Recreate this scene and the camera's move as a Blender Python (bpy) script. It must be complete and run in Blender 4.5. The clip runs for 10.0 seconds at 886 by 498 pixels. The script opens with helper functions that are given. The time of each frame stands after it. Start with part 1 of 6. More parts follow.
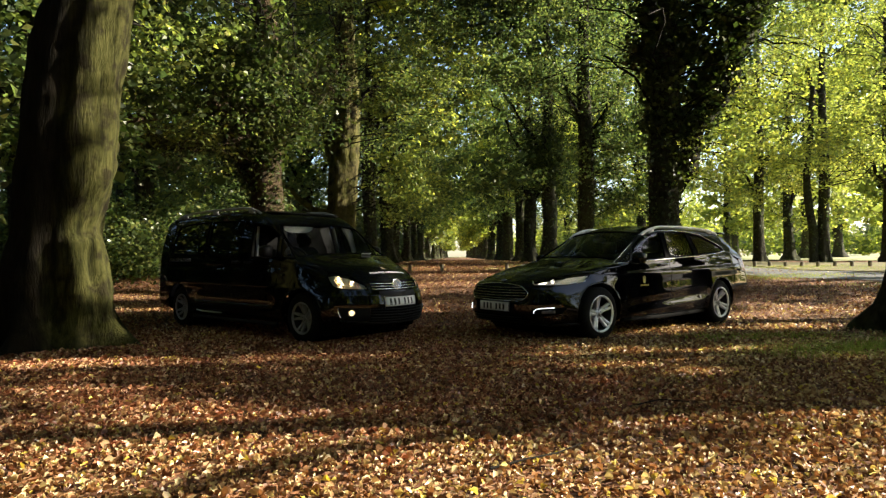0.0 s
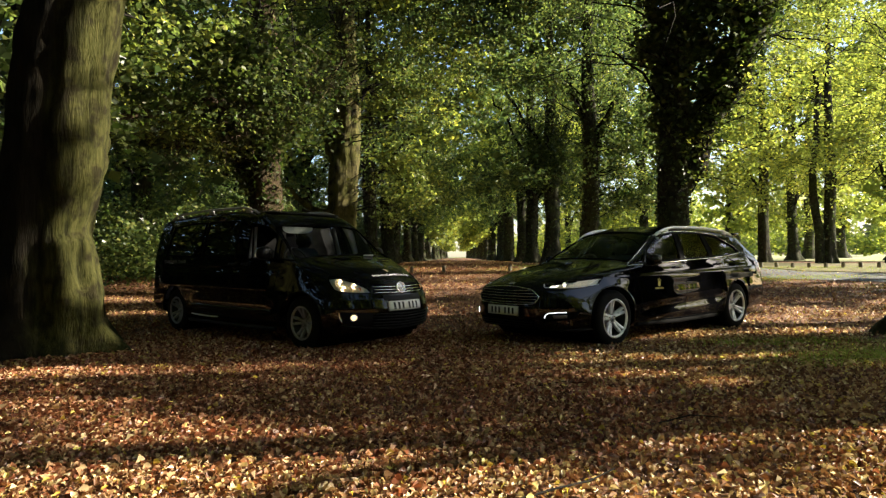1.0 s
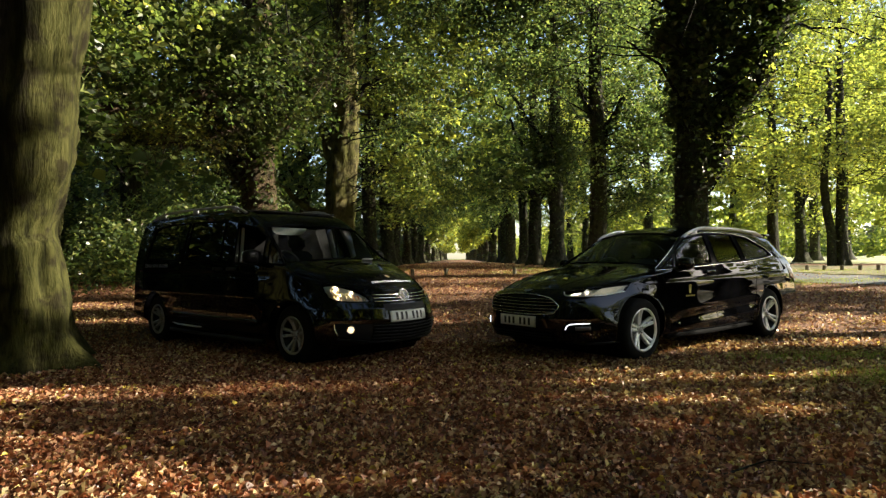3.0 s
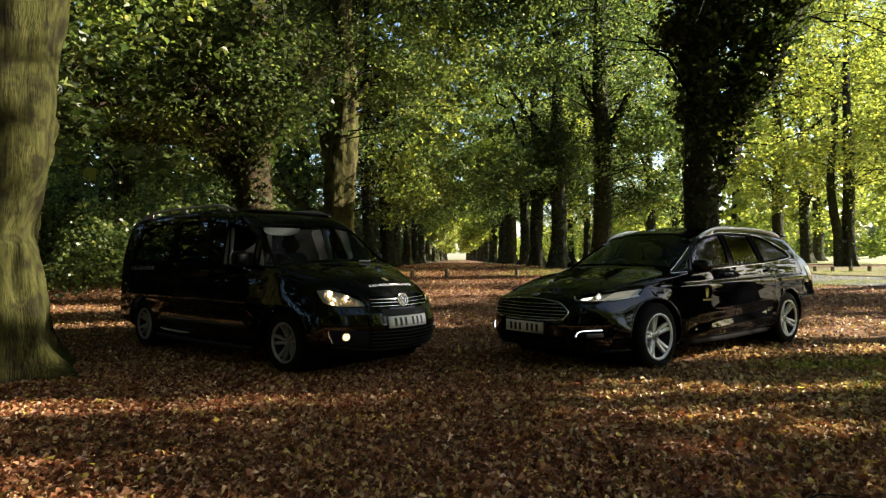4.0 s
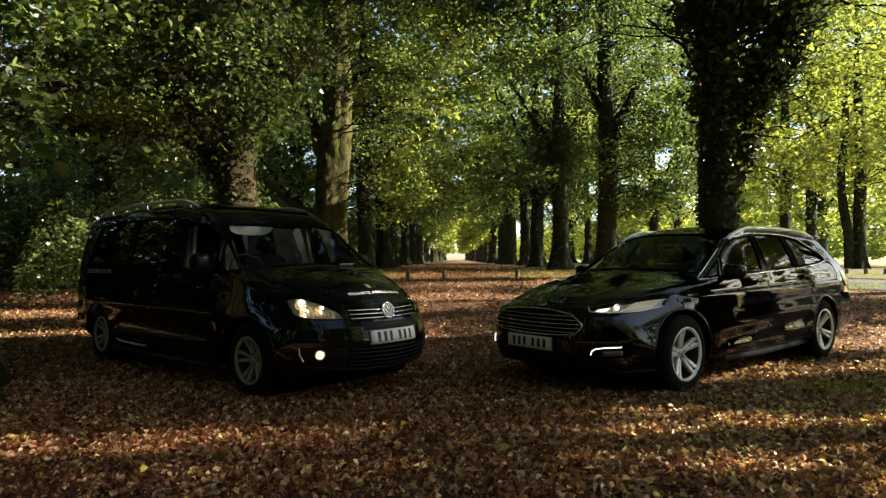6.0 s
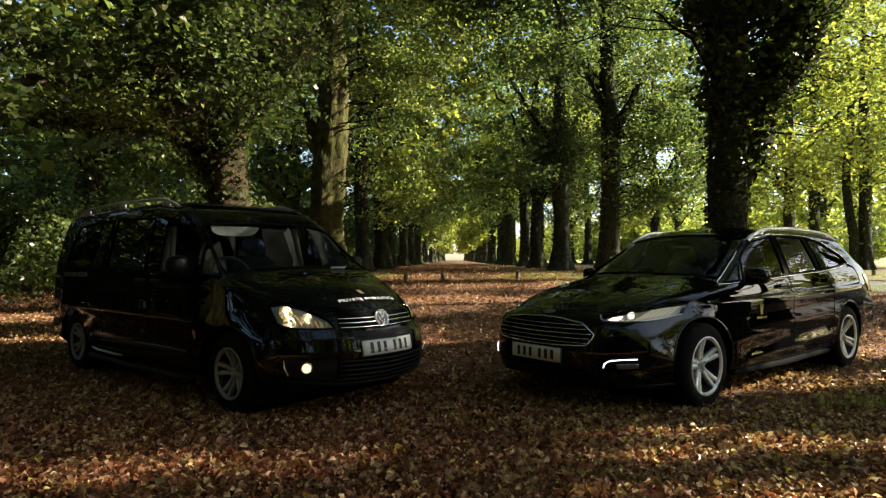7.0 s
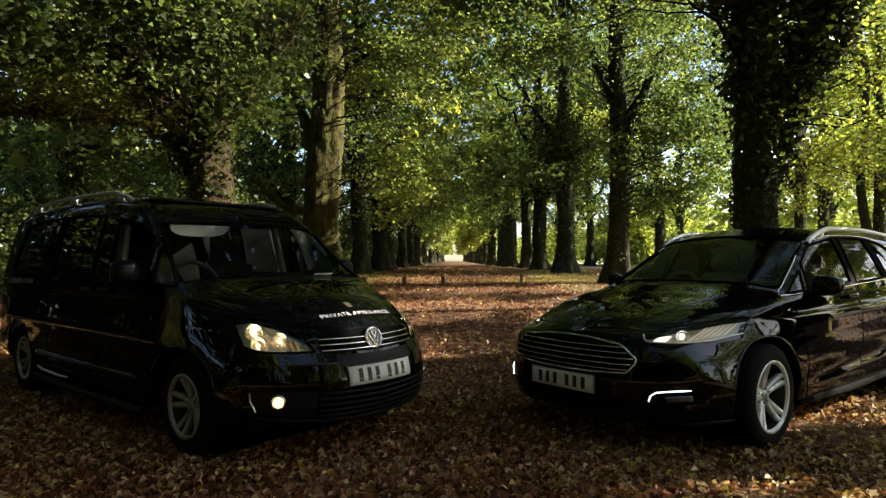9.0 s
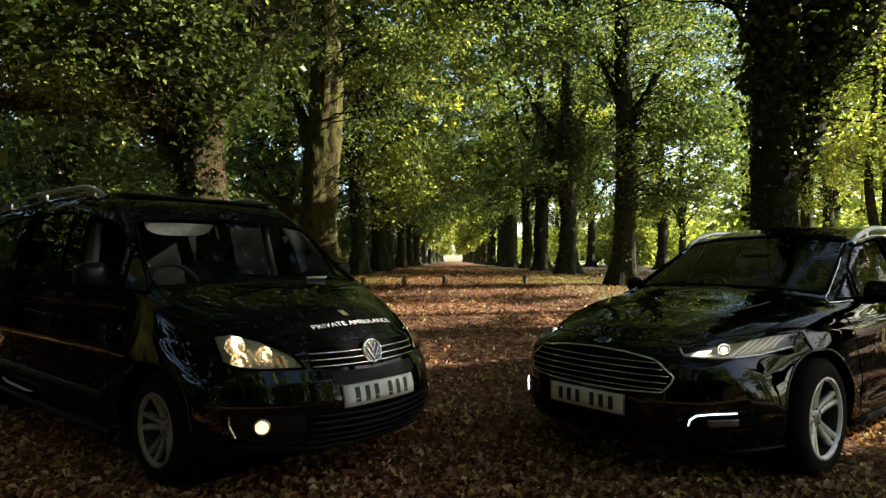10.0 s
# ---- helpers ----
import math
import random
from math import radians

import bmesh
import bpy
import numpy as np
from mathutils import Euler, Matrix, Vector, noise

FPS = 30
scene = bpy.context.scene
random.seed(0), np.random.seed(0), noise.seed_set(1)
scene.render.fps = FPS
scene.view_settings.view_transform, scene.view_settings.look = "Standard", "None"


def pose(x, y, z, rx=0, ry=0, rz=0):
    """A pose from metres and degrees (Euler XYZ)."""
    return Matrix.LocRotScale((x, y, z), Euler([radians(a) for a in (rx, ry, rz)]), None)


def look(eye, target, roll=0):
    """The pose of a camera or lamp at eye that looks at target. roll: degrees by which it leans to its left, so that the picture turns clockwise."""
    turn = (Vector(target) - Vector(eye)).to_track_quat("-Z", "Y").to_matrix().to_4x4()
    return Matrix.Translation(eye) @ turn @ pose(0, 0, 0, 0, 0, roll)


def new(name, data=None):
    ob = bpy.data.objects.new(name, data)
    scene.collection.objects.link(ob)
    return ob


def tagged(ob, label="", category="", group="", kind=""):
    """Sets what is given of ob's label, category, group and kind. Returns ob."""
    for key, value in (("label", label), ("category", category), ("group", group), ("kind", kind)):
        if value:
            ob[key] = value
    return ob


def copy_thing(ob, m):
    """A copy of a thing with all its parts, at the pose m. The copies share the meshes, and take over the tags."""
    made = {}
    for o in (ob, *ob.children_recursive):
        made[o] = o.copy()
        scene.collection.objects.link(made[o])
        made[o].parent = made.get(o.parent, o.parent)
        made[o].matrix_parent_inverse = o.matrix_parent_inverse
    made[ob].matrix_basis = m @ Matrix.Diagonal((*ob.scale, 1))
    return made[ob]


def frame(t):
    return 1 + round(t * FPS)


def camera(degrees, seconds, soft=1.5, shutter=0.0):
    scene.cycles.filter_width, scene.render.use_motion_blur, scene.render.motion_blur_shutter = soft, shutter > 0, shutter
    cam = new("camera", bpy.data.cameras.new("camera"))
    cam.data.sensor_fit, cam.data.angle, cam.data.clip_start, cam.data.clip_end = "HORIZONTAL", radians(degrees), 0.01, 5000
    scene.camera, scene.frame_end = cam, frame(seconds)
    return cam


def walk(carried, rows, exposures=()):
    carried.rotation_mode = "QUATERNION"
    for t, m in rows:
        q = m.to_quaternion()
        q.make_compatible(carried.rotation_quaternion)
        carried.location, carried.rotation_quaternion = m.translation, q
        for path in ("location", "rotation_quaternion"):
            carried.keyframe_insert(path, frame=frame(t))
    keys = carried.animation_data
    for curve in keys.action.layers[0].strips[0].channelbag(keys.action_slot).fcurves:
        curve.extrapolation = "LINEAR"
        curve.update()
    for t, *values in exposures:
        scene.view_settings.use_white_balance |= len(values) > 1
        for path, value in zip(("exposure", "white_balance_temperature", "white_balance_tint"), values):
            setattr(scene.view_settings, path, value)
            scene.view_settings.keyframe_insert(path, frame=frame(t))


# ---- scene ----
cam = camera(72.07, 10.0, soft=1.33)
# seconds, eye x y z, yaw, pitch, lean
ROWS = [
    (0, 0.000, 0.000, 1.054, 0.000, 0.719, 0.438),
    (0.5, -0.040, 0.170, 1.064, -0.011, 0.737, 0.439),
    (1, -0.078, 0.342, 1.071, -0.030, 0.760, 0.436),
    (1.5, -0.109, 0.533, 1.079, -0.035, 0.795, 0.439),
    (2, -0.135, 0.721, 1.085, -0.052, 0.839, 0.447),
    (2.5, -0.152, 0.911, 1.091, -0.091, 0.885, 0.466),
    (4, -0.184, 1.508, 1.115, -0.082, 0.949, 0.448),
    (4.5, -0.161, 1.720, 1.124, -0.087, 0.954, 0.397),
    (5, -0.144, 1.931, 1.132, -0.093, 0.957, 0.359),
    (5.5, -0.127, 2.149, 1.138, -0.119, 0.958, 0.332),
    (7, -0.119, 2.789, 1.172, -0.262, 0.984, 0.291),
    (7.5, -0.127, 3.011, 1.182, -0.320, 1.007, 0.297),
    (8, -0.135, 3.234, 1.189, -0.348, 1.028, 0.303),
    (8.5, -0.146, 3.445, 1.200, -0.343, 1.050, 0.264),
    (9, -0.158, 3.667, 1.206, -0.351, 1.059, 0.216),
    (9.5, -0.181, 3.892, 1.215, -0.380, 1.066, 0.186),
    (10, -0.207, 4.133, 1.220, -0.437, 1.074, 0.147),
]
EXPOSURE = 1.5
walk(cam, [(t, pose(x, y, z) @ pose(0, 0, 0, 0, 0, yaw) @ pose(0, 0, 0, 90 + pitch) @ pose(0, 0, 0, 0, 0, -lean)) for t, x, y, z, yaw, pitch, lean in ROWS],
     exposures=[(0, EXPOSURE), (10, EXPOSURE)])

# ---- light: low autumn sun from the right, clear sky ----
SUN_AZ, SUN_EL = 83.4, 26.0            # azimuth clockwise from +y
sun_dir = Vector((math.sin(radians(SUN_AZ)) * math.cos(radians(SUN_EL)), math.cos(radians(SUN_AZ)) * math.cos(radians(SUN_EL)), math.sin(radians(SUN_EL))))
world = bpy.data.worlds.new("world")
scene.world = world
world.use_nodes = True
wn = world.node_tree
sky = wn.nodes.new("ShaderNodeTexSky")
sky.sky_type, sky.sun_disc = "NISHITA", False
sky.sun_elevation, sky.sun_rotation = radians(SUN_EL), radians(SUN_AZ)
wn.links.new(sky.outputs[0], wn.nodes["Background"].inputs[0])
wn.nodes["Background"].inputs[1].default_value = 0.12
sun = new("sun", bpy.data.lights.new("sun", "SUN"))
sun.data.energy, sun.data.angle, sun.data.color = 6.5, radians(0.53), (1.0, 0.9, 0.72)
sun.matrix_world = look(sun_dir * 60, (0, 0, 0))

# ---- materials ----


def mat(name, color, rough=0.6, metal=0.0, **kw):
    m = bpy.data.materials.new(name)
    m.use_nodes = True
    b = m.node_tree.nodes["Principled BSDF"]
    b.inputs["Base Color"].default_value = (*color, 1)
    b.inputs["Roughness"].default_value = rough
    b.inputs["Metallic"].default_value = metal
    for k, v in kw.items():
        b.inputs[k.replace("_", " ")].default_value = v
    return m


def node(m, kind, **kw):
    n = m.node_tree.nodes.new(kind)
    for k, v in kw.items():
        n.inputs[k.replace("_", " ")].default_value = v
    return n


def link(m, a, b):
    m.node_tree.links.new(a, b)


def ramp(m, src, stops):
    r = m.node_tree.nodes.new("ShaderNodeValToRGB")
    e = r.color_ramp.elements
    while len(e) < len(stops):
        e.new(0.5)
    for el, (p, c) in zip(e, stops):
        el.position, el.color = p, (*c, 1)
    link(m, src, r.inputs[0])
    return r.outputs[0]


def mix(m, fac, a, b, kind="MIX"):
    n = m.node_tree.nodes.new("ShaderNodeMix")
    n.data_type, n.blend_type = "RGBA", kind
    for sock, v in ((n.inputs[0], fac), (n.inputs[6], a), (n.inputs[7], b)):
        if isinstance(v, (int, float)):
            sock.default_value = v
        elif isinstance(v, tuple):
            sock.default_value = (*v, 1)
        else:
            link(m, v, sock)
    return n.outputs[2]


def coords(m, scale=(1, 1, 1)):
    tc = m.node_tree.nodes.new("ShaderNodeTexCoord")
    mp = m.node_tree.nodes.new("ShaderNodeMapping")
    mp.inputs["Scale"].default_value = scale
    link(m, tc.outputs["Object"], mp.inputs[0])
    return mp.outputs[0]


def bsdf(m):
    return m.node_tree.nodes["Principled BSDF"]


def bump(m, height, strength, distance):
    b = node(m, "ShaderNodeBump", Strength=strength, Distance=distance)
    link(m, height, b.inputs["Height"])
    link(m, b.outputs[0], bsdf(m).inputs["Normal"])


def noise_tex(m, vec, scale, detail=6, rough=0.6):
    n = node(m, "ShaderNodeTexNoise", Scale=scale, Detail=detail, Roughness=rough)
    link(m, vec, n.inputs["Vector"])
    return n.outputs[0]


def bark_mat(name, dark, pale, moss, moss_amount, stretch=0.26, scale=16, relief=0.06):
    m = mat(name, pale, 0.9, Specular_IOR_Level=0.15)
    long = coords(m, (1, 1, stretch))
    even = coords(m)
    ridges = noise_tex(m, long, scale, 8, 0.65)
    patches = noise_tex(m, even, 1.3, 5)
    col = ramp(m, ridges, [(0.3, dark), (0.52, pale), (0.75, tuple(min(1, c * 1.35) for c in pale))])
    fac = ramp(m, patches, [(0.62 - moss_amount * 0.35, (0, 0, 0)), (0.72 - moss_amount * 0.25, (1, 1, 1))])
    col = mix(m, fac, col, mix(m, 0.7, col, moss))
    blot = noise_tex(m, even, 4.5, 6)
    col = mix(m, ramp(m, blot, [(0.48, (0, 0, 0)), (0.66, (0.75, 0.75, 0.75))]), col, tuple(c * 0.8 for c in dark))
    link(m, col, bsdf(m).inputs["Base Color"])
    crack = noise_tex(m, coords(m, (1, 1, stretch * 0.5)), 34, 5, 0.7)
    bump(m, mix(m, 0.5, ridges, crack), 1.0, relief)
    return m


def leaf_mat(name, stops, glow, gloss=0.8):
    """Leaves that let some of the light through; every leaf has its own shade."""
    m = bpy.data.materials.new(name)
    m.use_nodes = True
    nt = m.node_tree
    nt.nodes.remove(bsdf(m))
    geo = nt.nodes.new("ShaderNodeNewGeometry")
    col = ramp(m, geo.outputs["Random Per Island"], stops)
    vein = noise_tex(m, coords(m), 40, 3)
    col = mix(m, ramp(m, vein, [(0.35, (0.5, 0.5, 0.5)), (0.6, (0, 0, 0))]), col, mix(m, 0.45, col, (0.02, 0.02, 0.005)))
    d, t, g = (nt.nodes.new("ShaderNodeBsdf" + k) for k in ("Diffuse", "Translucent", "Glossy"))
    g.inputs["Roughness"].default_value = 0.42
    link(m, col, d.inputs[0])
    link(m, mix(m, 1.0, col, glow, "MULTIPLY"), t.inputs[0])
    a, b = nt.nodes.new("ShaderNodeAddShader"), nt.nodes.new("ShaderNodeMixShader")
    link(m, d.outputs[0], a.inputs[0])
    link(m, t.outputs[0], a.inputs[1])
    b.inputs[0].default_value = 0.05 * gloss
    link(m, a.outputs[0], b.inputs[1])
    link(m, g.outputs[0], b.inputs[2])
    link(m, b.outputs[0], nt.nodes["Material Output"].inputs[0])
    return m


def glass_mat(name, tint, gloss_ior=1.5, rough=0.0):
    m = bpy.data.materials.new(name)
    m.use_nodes = True
    nt = m.node_tree
    nt.nodes.remove(bsdf(m))
    t, g, f, x = (nt.nodes.new("ShaderNode" + k) for k in ("BsdfTransparent", "BsdfGlossy", "Fresnel", "MixShader"))
    t.inputs[0].default_value = (*tint, 1)
    g.inputs["Roughness"].default_value = rough
    f.inputs[0].default_value = gloss_ior
    link(m, f.outputs[0], x.inputs[0])
    link(m, t.outputs[0], x.inputs[1])
    link(m, g.outputs[0], x.inputs[2])
    link(m, x.outputs[0], nt.nodes["Material Output"].inputs[0])
    return m


def glow_mat(name, color, strength):
    m = mat(name, color, 0.3)
    bsdf(m).inputs["Emission Color"].default_value = (*color, 1)
    bsdf(m).inputs["Emission Strength"].default_value = strength
    return m


M = {}
M["paint"] = mat("black_car_paint", (0.002, 0.002, 0.0025), 0.3, 0.0, Coat_Weight=0.6, Coat_Roughness=0.015, Coat_IOR=1.6, Specular_IOR_Level=0.02, IOR=1.02)
dust = noise_tex(M["paint"], coords(M["paint"]), 5, 6)
link(M["paint"], ramp(M["paint"], dust, [(0.4, (0.16,) * 3), (0.7, (0.34,) * 3)]), bsdf(M["paint"]).inputs["Roughness"])
M["plastic"] = mat("dark_grey_plastic", (0.008, 0.008, 0.009), 0.5, Specular_IOR_Level=0.14)
bump(M["plastic"], noise_tex(M["plastic"], coords(M["plastic"]), 250, 2), 0.15, 0.002)
M["gap"] = mat("black_gap", (0.002, 0.002, 0.002), 0.9, Specular_IOR_Level=0.06)
M["rubber"] = mat("tyre_rubber", (0.005, 0.005, 0.005), 0.8, Specular_IOR_Level=0.12)
bump(M["rubber"], noise_tex(M["rubber"], coords(M["rubber"]), 60, 3), 0.3, 0.004)
M["alloy"] = mat("silver_alloy", (0.74, 0.75, 0.76), 0.32, 0.4)
M["alloy_dull"] = mat("dusty_grey_alloy", (0.3, 0.305, 0.305), 0.45, 0.4)
for k in ("alloy", "alloy_dull"):
    n_ = noise_tex(M[k], coords(M[k]), 18, 5)
    link(M[k], ramp(M[k], n_, [(0.35, (0.25,) * 3), (0.7, (0.5,) * 3)]), bsdf(M[k]).inputs["Roughness"])
M["disc"] = mat("brake_disc_steel", (0.12, 0.115, 0.11), 0.45, 0.8)
# wheel barrel: the shade behind the spokes is put into a dark colour
M["barrel"] = mat("shadowed_wheel_barrel", (0.03, 0.03, 0.032), 0.5, 0.5)
M["trim"] = mat("grey_pillar_trim", (0.22, 0.22, 0.21), 0.8)
M["mirror_shell"] = mat("satin_black_shell", (0.003, 0.003, 0.004), 0.3, Specular_IOR_Level=0.1)
M["chrome"] = mat("chrome", (0.75, 0.76, 0.78), 0.12, 1.0)
M["rail"] = mat("brushed_aluminium", (0.75, 0.76, 0.77), 0.3, 0.5)
M["rail_dark"] = mat("satin_grey_rail", (0.3, 0.31, 0.32), 0.35, 0.5)
M["windscreen"] = glass_mat("windscreen_glass", (0.78, 0.82, 0.79), 1.3)
M["side_glass"] = glass_mat("side_window_glass", (0.82, 0.86, 0.83), 1.5)
M["privacy"] = glass_mat("privacy_glass", (0.03, 0.035, 0.04), 1.75)
M["lens"] = glass_mat("clear_lens", (0.9, 0.9, 0.88), 1.45)
M["reflector"] = mat("lamp_reflector", (0.85, 0.82, 0.74), 0.25, 0.95)
M["lamp_inner"] = mat("lamp_housing", (0.8, 0.77, 0.68), 0.32, 0.3)
M["lamp_back"] = mat("lamp_bezel", (0.8, 0.75, 0.62), 0.35, 0.3)
M["amber"] = mat("amber_lens", (0.7, 0.25, 0.04), 0.3)
M["red_lens"] = mat("smoked_red_lens", (0.05, 0.004, 0.004), 0.15)
M["bulb"] = glow_mat("lit_bulb", (1.0, 0.82, 0.55), 11.0)
M["lamp_glow"] = glow_mat("lit_projector_lens", (1.0, 0.9, 0.72), 1.6)
M["fog_bulb"] = glow_mat("lit_fog_lamp", (1.0, 0.74, 0.36), 0.8)
# headlamp fins and ribs glow in place of bulb light reflected inside
M["light_guide"] = glow_mat("glowing_lamp_fin", (1.0, 0.92, 0.75), 0.11)
M["lit_rib"] = glow_mat("lit_reflector_rib", (1.0, 0.78, 0.45), 0.05)
M["drl"] = glow_mat("lit_running_light", (0.9, 0.95, 1.0), 1.0)
M["plate"] = mat("white_plate", (0.72, 0.72, 0.68), 0.4)
M["ink"] = mat("black_ink", (0.01, 0.01, 0.01), 0.5)
M["white_letter"] = mat("white_lettering", (0.88, 0.88, 0.88), 0.5)
M["grey_letter"] = mat("grey_lettering", (0.34, 0.34, 0.34), 0.6)
M["gold"] = mat("gold_lettering", (0.62, 0.47, 0.1), 0.6)
M["seat"] = mat("dark_seat_fabric", (0.007, 0.007, 0.008), 0.9)
M["headliner"] = mat("pale_headlining", (0.55, 0.55, 0.52), 0.9)
M["dash"] = mat("dashboard_plastic", (0.008, 0.008, 0.009), 0.6)
M["paper"] = mat("white_card", (0.7, 0.7, 0.7), 0.6)
M["bark"] = bark_mat("lime_bark", (0.011, 0.01, 0.007), (0.05, 0.046, 0.03), (0.046, 0.054, 0.018), 0.45)
def algae_shade_bark():
    """Ridged bark: green algae on one flank, shade put into the other's dark colour."""
    m = mat("algae_shade_lime_bark", (0.02, 0.018, 0.01), 0.9, Specular_IOR_Level=0.1)
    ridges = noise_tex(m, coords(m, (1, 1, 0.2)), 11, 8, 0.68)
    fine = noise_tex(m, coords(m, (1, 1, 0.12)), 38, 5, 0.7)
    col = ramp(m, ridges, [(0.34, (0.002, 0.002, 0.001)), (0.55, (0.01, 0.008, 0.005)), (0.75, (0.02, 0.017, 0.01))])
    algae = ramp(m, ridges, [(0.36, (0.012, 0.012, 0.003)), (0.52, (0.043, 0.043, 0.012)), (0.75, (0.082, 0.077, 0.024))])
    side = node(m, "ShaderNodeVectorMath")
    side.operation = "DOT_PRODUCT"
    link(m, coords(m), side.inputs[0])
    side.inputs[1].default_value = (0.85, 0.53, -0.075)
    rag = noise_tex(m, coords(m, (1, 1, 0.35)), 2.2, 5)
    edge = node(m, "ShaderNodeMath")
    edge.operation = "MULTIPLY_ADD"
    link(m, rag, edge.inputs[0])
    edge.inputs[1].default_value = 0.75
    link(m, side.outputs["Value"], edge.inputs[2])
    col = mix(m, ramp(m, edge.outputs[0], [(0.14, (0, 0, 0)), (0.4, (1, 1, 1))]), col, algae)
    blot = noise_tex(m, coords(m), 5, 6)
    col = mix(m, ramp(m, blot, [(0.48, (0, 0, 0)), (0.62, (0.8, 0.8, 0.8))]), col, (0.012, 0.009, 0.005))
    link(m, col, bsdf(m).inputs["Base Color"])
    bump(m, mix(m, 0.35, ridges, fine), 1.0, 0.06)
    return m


M["bark_algae_shade"] = algae_shade_bark()
M["bark_brown"] = bark_mat("brown_lime_bark", (0.008, 0.006, 0.004), (0.062, 0.042, 0.024), (0.05, 0.046, 0.016), 0.3, 0.4, 9, 0.08)
M["bark_pale"] = bark_mat("pale_lime_bark", (0.012, 0.01, 0.006), (0.105, 0.09, 0.034), (0.082, 0.086, 0.018), 0.6, 0.3, 9, 0.09)
M["twig"] = mat("twig_bark", (0.012, 0.01, 0.007), 0.9, Specular_IOR_Level=0.2)
M["dry_twig"] = mat("dry_brown_twig", (0.07, 0.048, 0.03), 0.85, Specular_IOR_Level=0.2)
M["post"] = mat("weathered_post_wood", (0.2, 0.17, 0.12), 0.9)
pn_ = noise_tex(M["post"], coords(M["post"], (1, 1, 0.1)), 60, 5)
link(M["post"], ramp(M["post"], pn_, [(0.35, (0.09, 0.075, 0.05)), (0.65, (0.26, 0.22, 0.16))]), bsdf(M["post"]).inputs["Base Color"])
bump(M["post"], pn_, 0.5, 0.01)
# the half-lit and sunlit leaf ramps carry their sunlight in the colour
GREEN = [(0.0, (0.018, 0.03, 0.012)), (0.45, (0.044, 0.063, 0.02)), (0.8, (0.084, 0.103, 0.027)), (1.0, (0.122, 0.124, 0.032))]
LIME_SUNLIT = [(0.0, (0.052, 0.069, 0.02)), (0.5, (0.12, 0.138, 0.032)), (0.85, (0.205, 0.215, 0.041)), (1.0, (0.29, 0.26, 0.05))]
# DEEP: ivy green, also the shade of woods and treetops put into leaf colour
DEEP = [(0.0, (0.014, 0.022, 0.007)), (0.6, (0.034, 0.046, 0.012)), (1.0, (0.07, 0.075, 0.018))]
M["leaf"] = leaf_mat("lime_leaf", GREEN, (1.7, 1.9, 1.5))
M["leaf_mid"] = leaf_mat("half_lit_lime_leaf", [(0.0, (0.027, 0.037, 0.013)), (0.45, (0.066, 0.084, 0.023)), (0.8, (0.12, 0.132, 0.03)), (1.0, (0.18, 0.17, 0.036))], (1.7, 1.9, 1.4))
M["leaf_bright"] = leaf_mat("sunlit_lime_leaf", LIME_SUNLIT, (1.8, 1.9, 1.4))
# far leaves: haze put into a paler, greyer colour
M["far_leaf"] = leaf_mat("far_hazed_foliage", [(0.0, (0.07, 0.08, 0.04)), (0.6, (0.13, 0.13, 0.06)), (1.0, (0.2, 0.18, 0.08))], (1.0, 1.0, 0.8))
M["leaf_deep"] = leaf_mat("ivy_and_shaded_leaf", DEEP, (0.8, 1.0, 0.6), 0.9)
LITTER = [(0.0, (0.085, 0.033, 0.014)), (0.32, (0.2, 0.09, 0.039)), (0.58, (0.335, 0.195, 0.09)), (0.78, (0.46, 0.35, 0.19)), (0.93, (0.57, 0.48, 0.25)), (1.0, (0.6, 0.5, 0.07))]
M["litter"] = leaf_mat("fallen_leaf", LITTER, (0.5, 0.45, 0.33), 1.0)
RUSSET = [(0.0, (0.085, 0.026, 0.012)), (0.32, (0.21, 0.072, 0.032)), (0.6, (0.34, 0.155, 0.075)), (0.82, (0.47, 0.3, 0.165)), (0.95, (0.58, 0.45, 0.24)), (1.0, (0.6, 0.5, 0.07))]
M["litter_brown"] = leaf_mat("brown_fallen_leaf", [(0.0, (0.055, 0.021, 0.01)), (0.35, (0.14, 0.055, 0.025)), (0.65, (0.24, 0.118, 0.055)), (0.86, (0.36, 0.235, 0.12)), (1.0, (0.5, 0.42, 0.16))], (0.5, 0.4, 0.3), 1.0)
M["litter_red"] = leaf_mat("russet_fallen_leaf", RUSSET, (0.5, 0.38, 0.3), 1.0)
M["grass"] = leaf_mat("grass_blade", [(0.0, (0.09, 0.12, 0.02)), (1.0, (0.25, 0.26, 0.055))], (1, 1.1, 0.6))


def ground_mat():
    m = mat("leaf_strewn_soil", (0.12, 0.06, 0.03), 0.95)
    c = coords(m)
    v = node(m, "ShaderNodeTexVoronoi", Scale=13.0)
    link(m, c, v.inputs["Vector"])
    leafy = ramp(m, v.outputs["Color"], [(0.1, (0.045, 0.016, 0.007)), (0.4, (0.13, 0.05, 0.02)), (0.65, (0.21, 0.09, 0.038)), (0.9, (0.3, 0.17, 0.075))])
    big = noise_tex(m, c, 0.35, 5)
    soil = ramp(m, noise_tex(m, c, 22, 6), [(0.35, (0.045, 0.024, 0.013)), (0.7, (0.12, 0.07, 0.04))])
    col = mix(m, ramp(m, big, [(0.5, (0, 0, 0)), (0.66, (0.7, 0.7, 0.7))]), leafy, soil)
    link(m, col, bsdf(m).inputs["Base Color"])
    bump(m, v.outputs["Distance"], 0.8, 0.04)
    return m


M["ground"] = ground_mat()


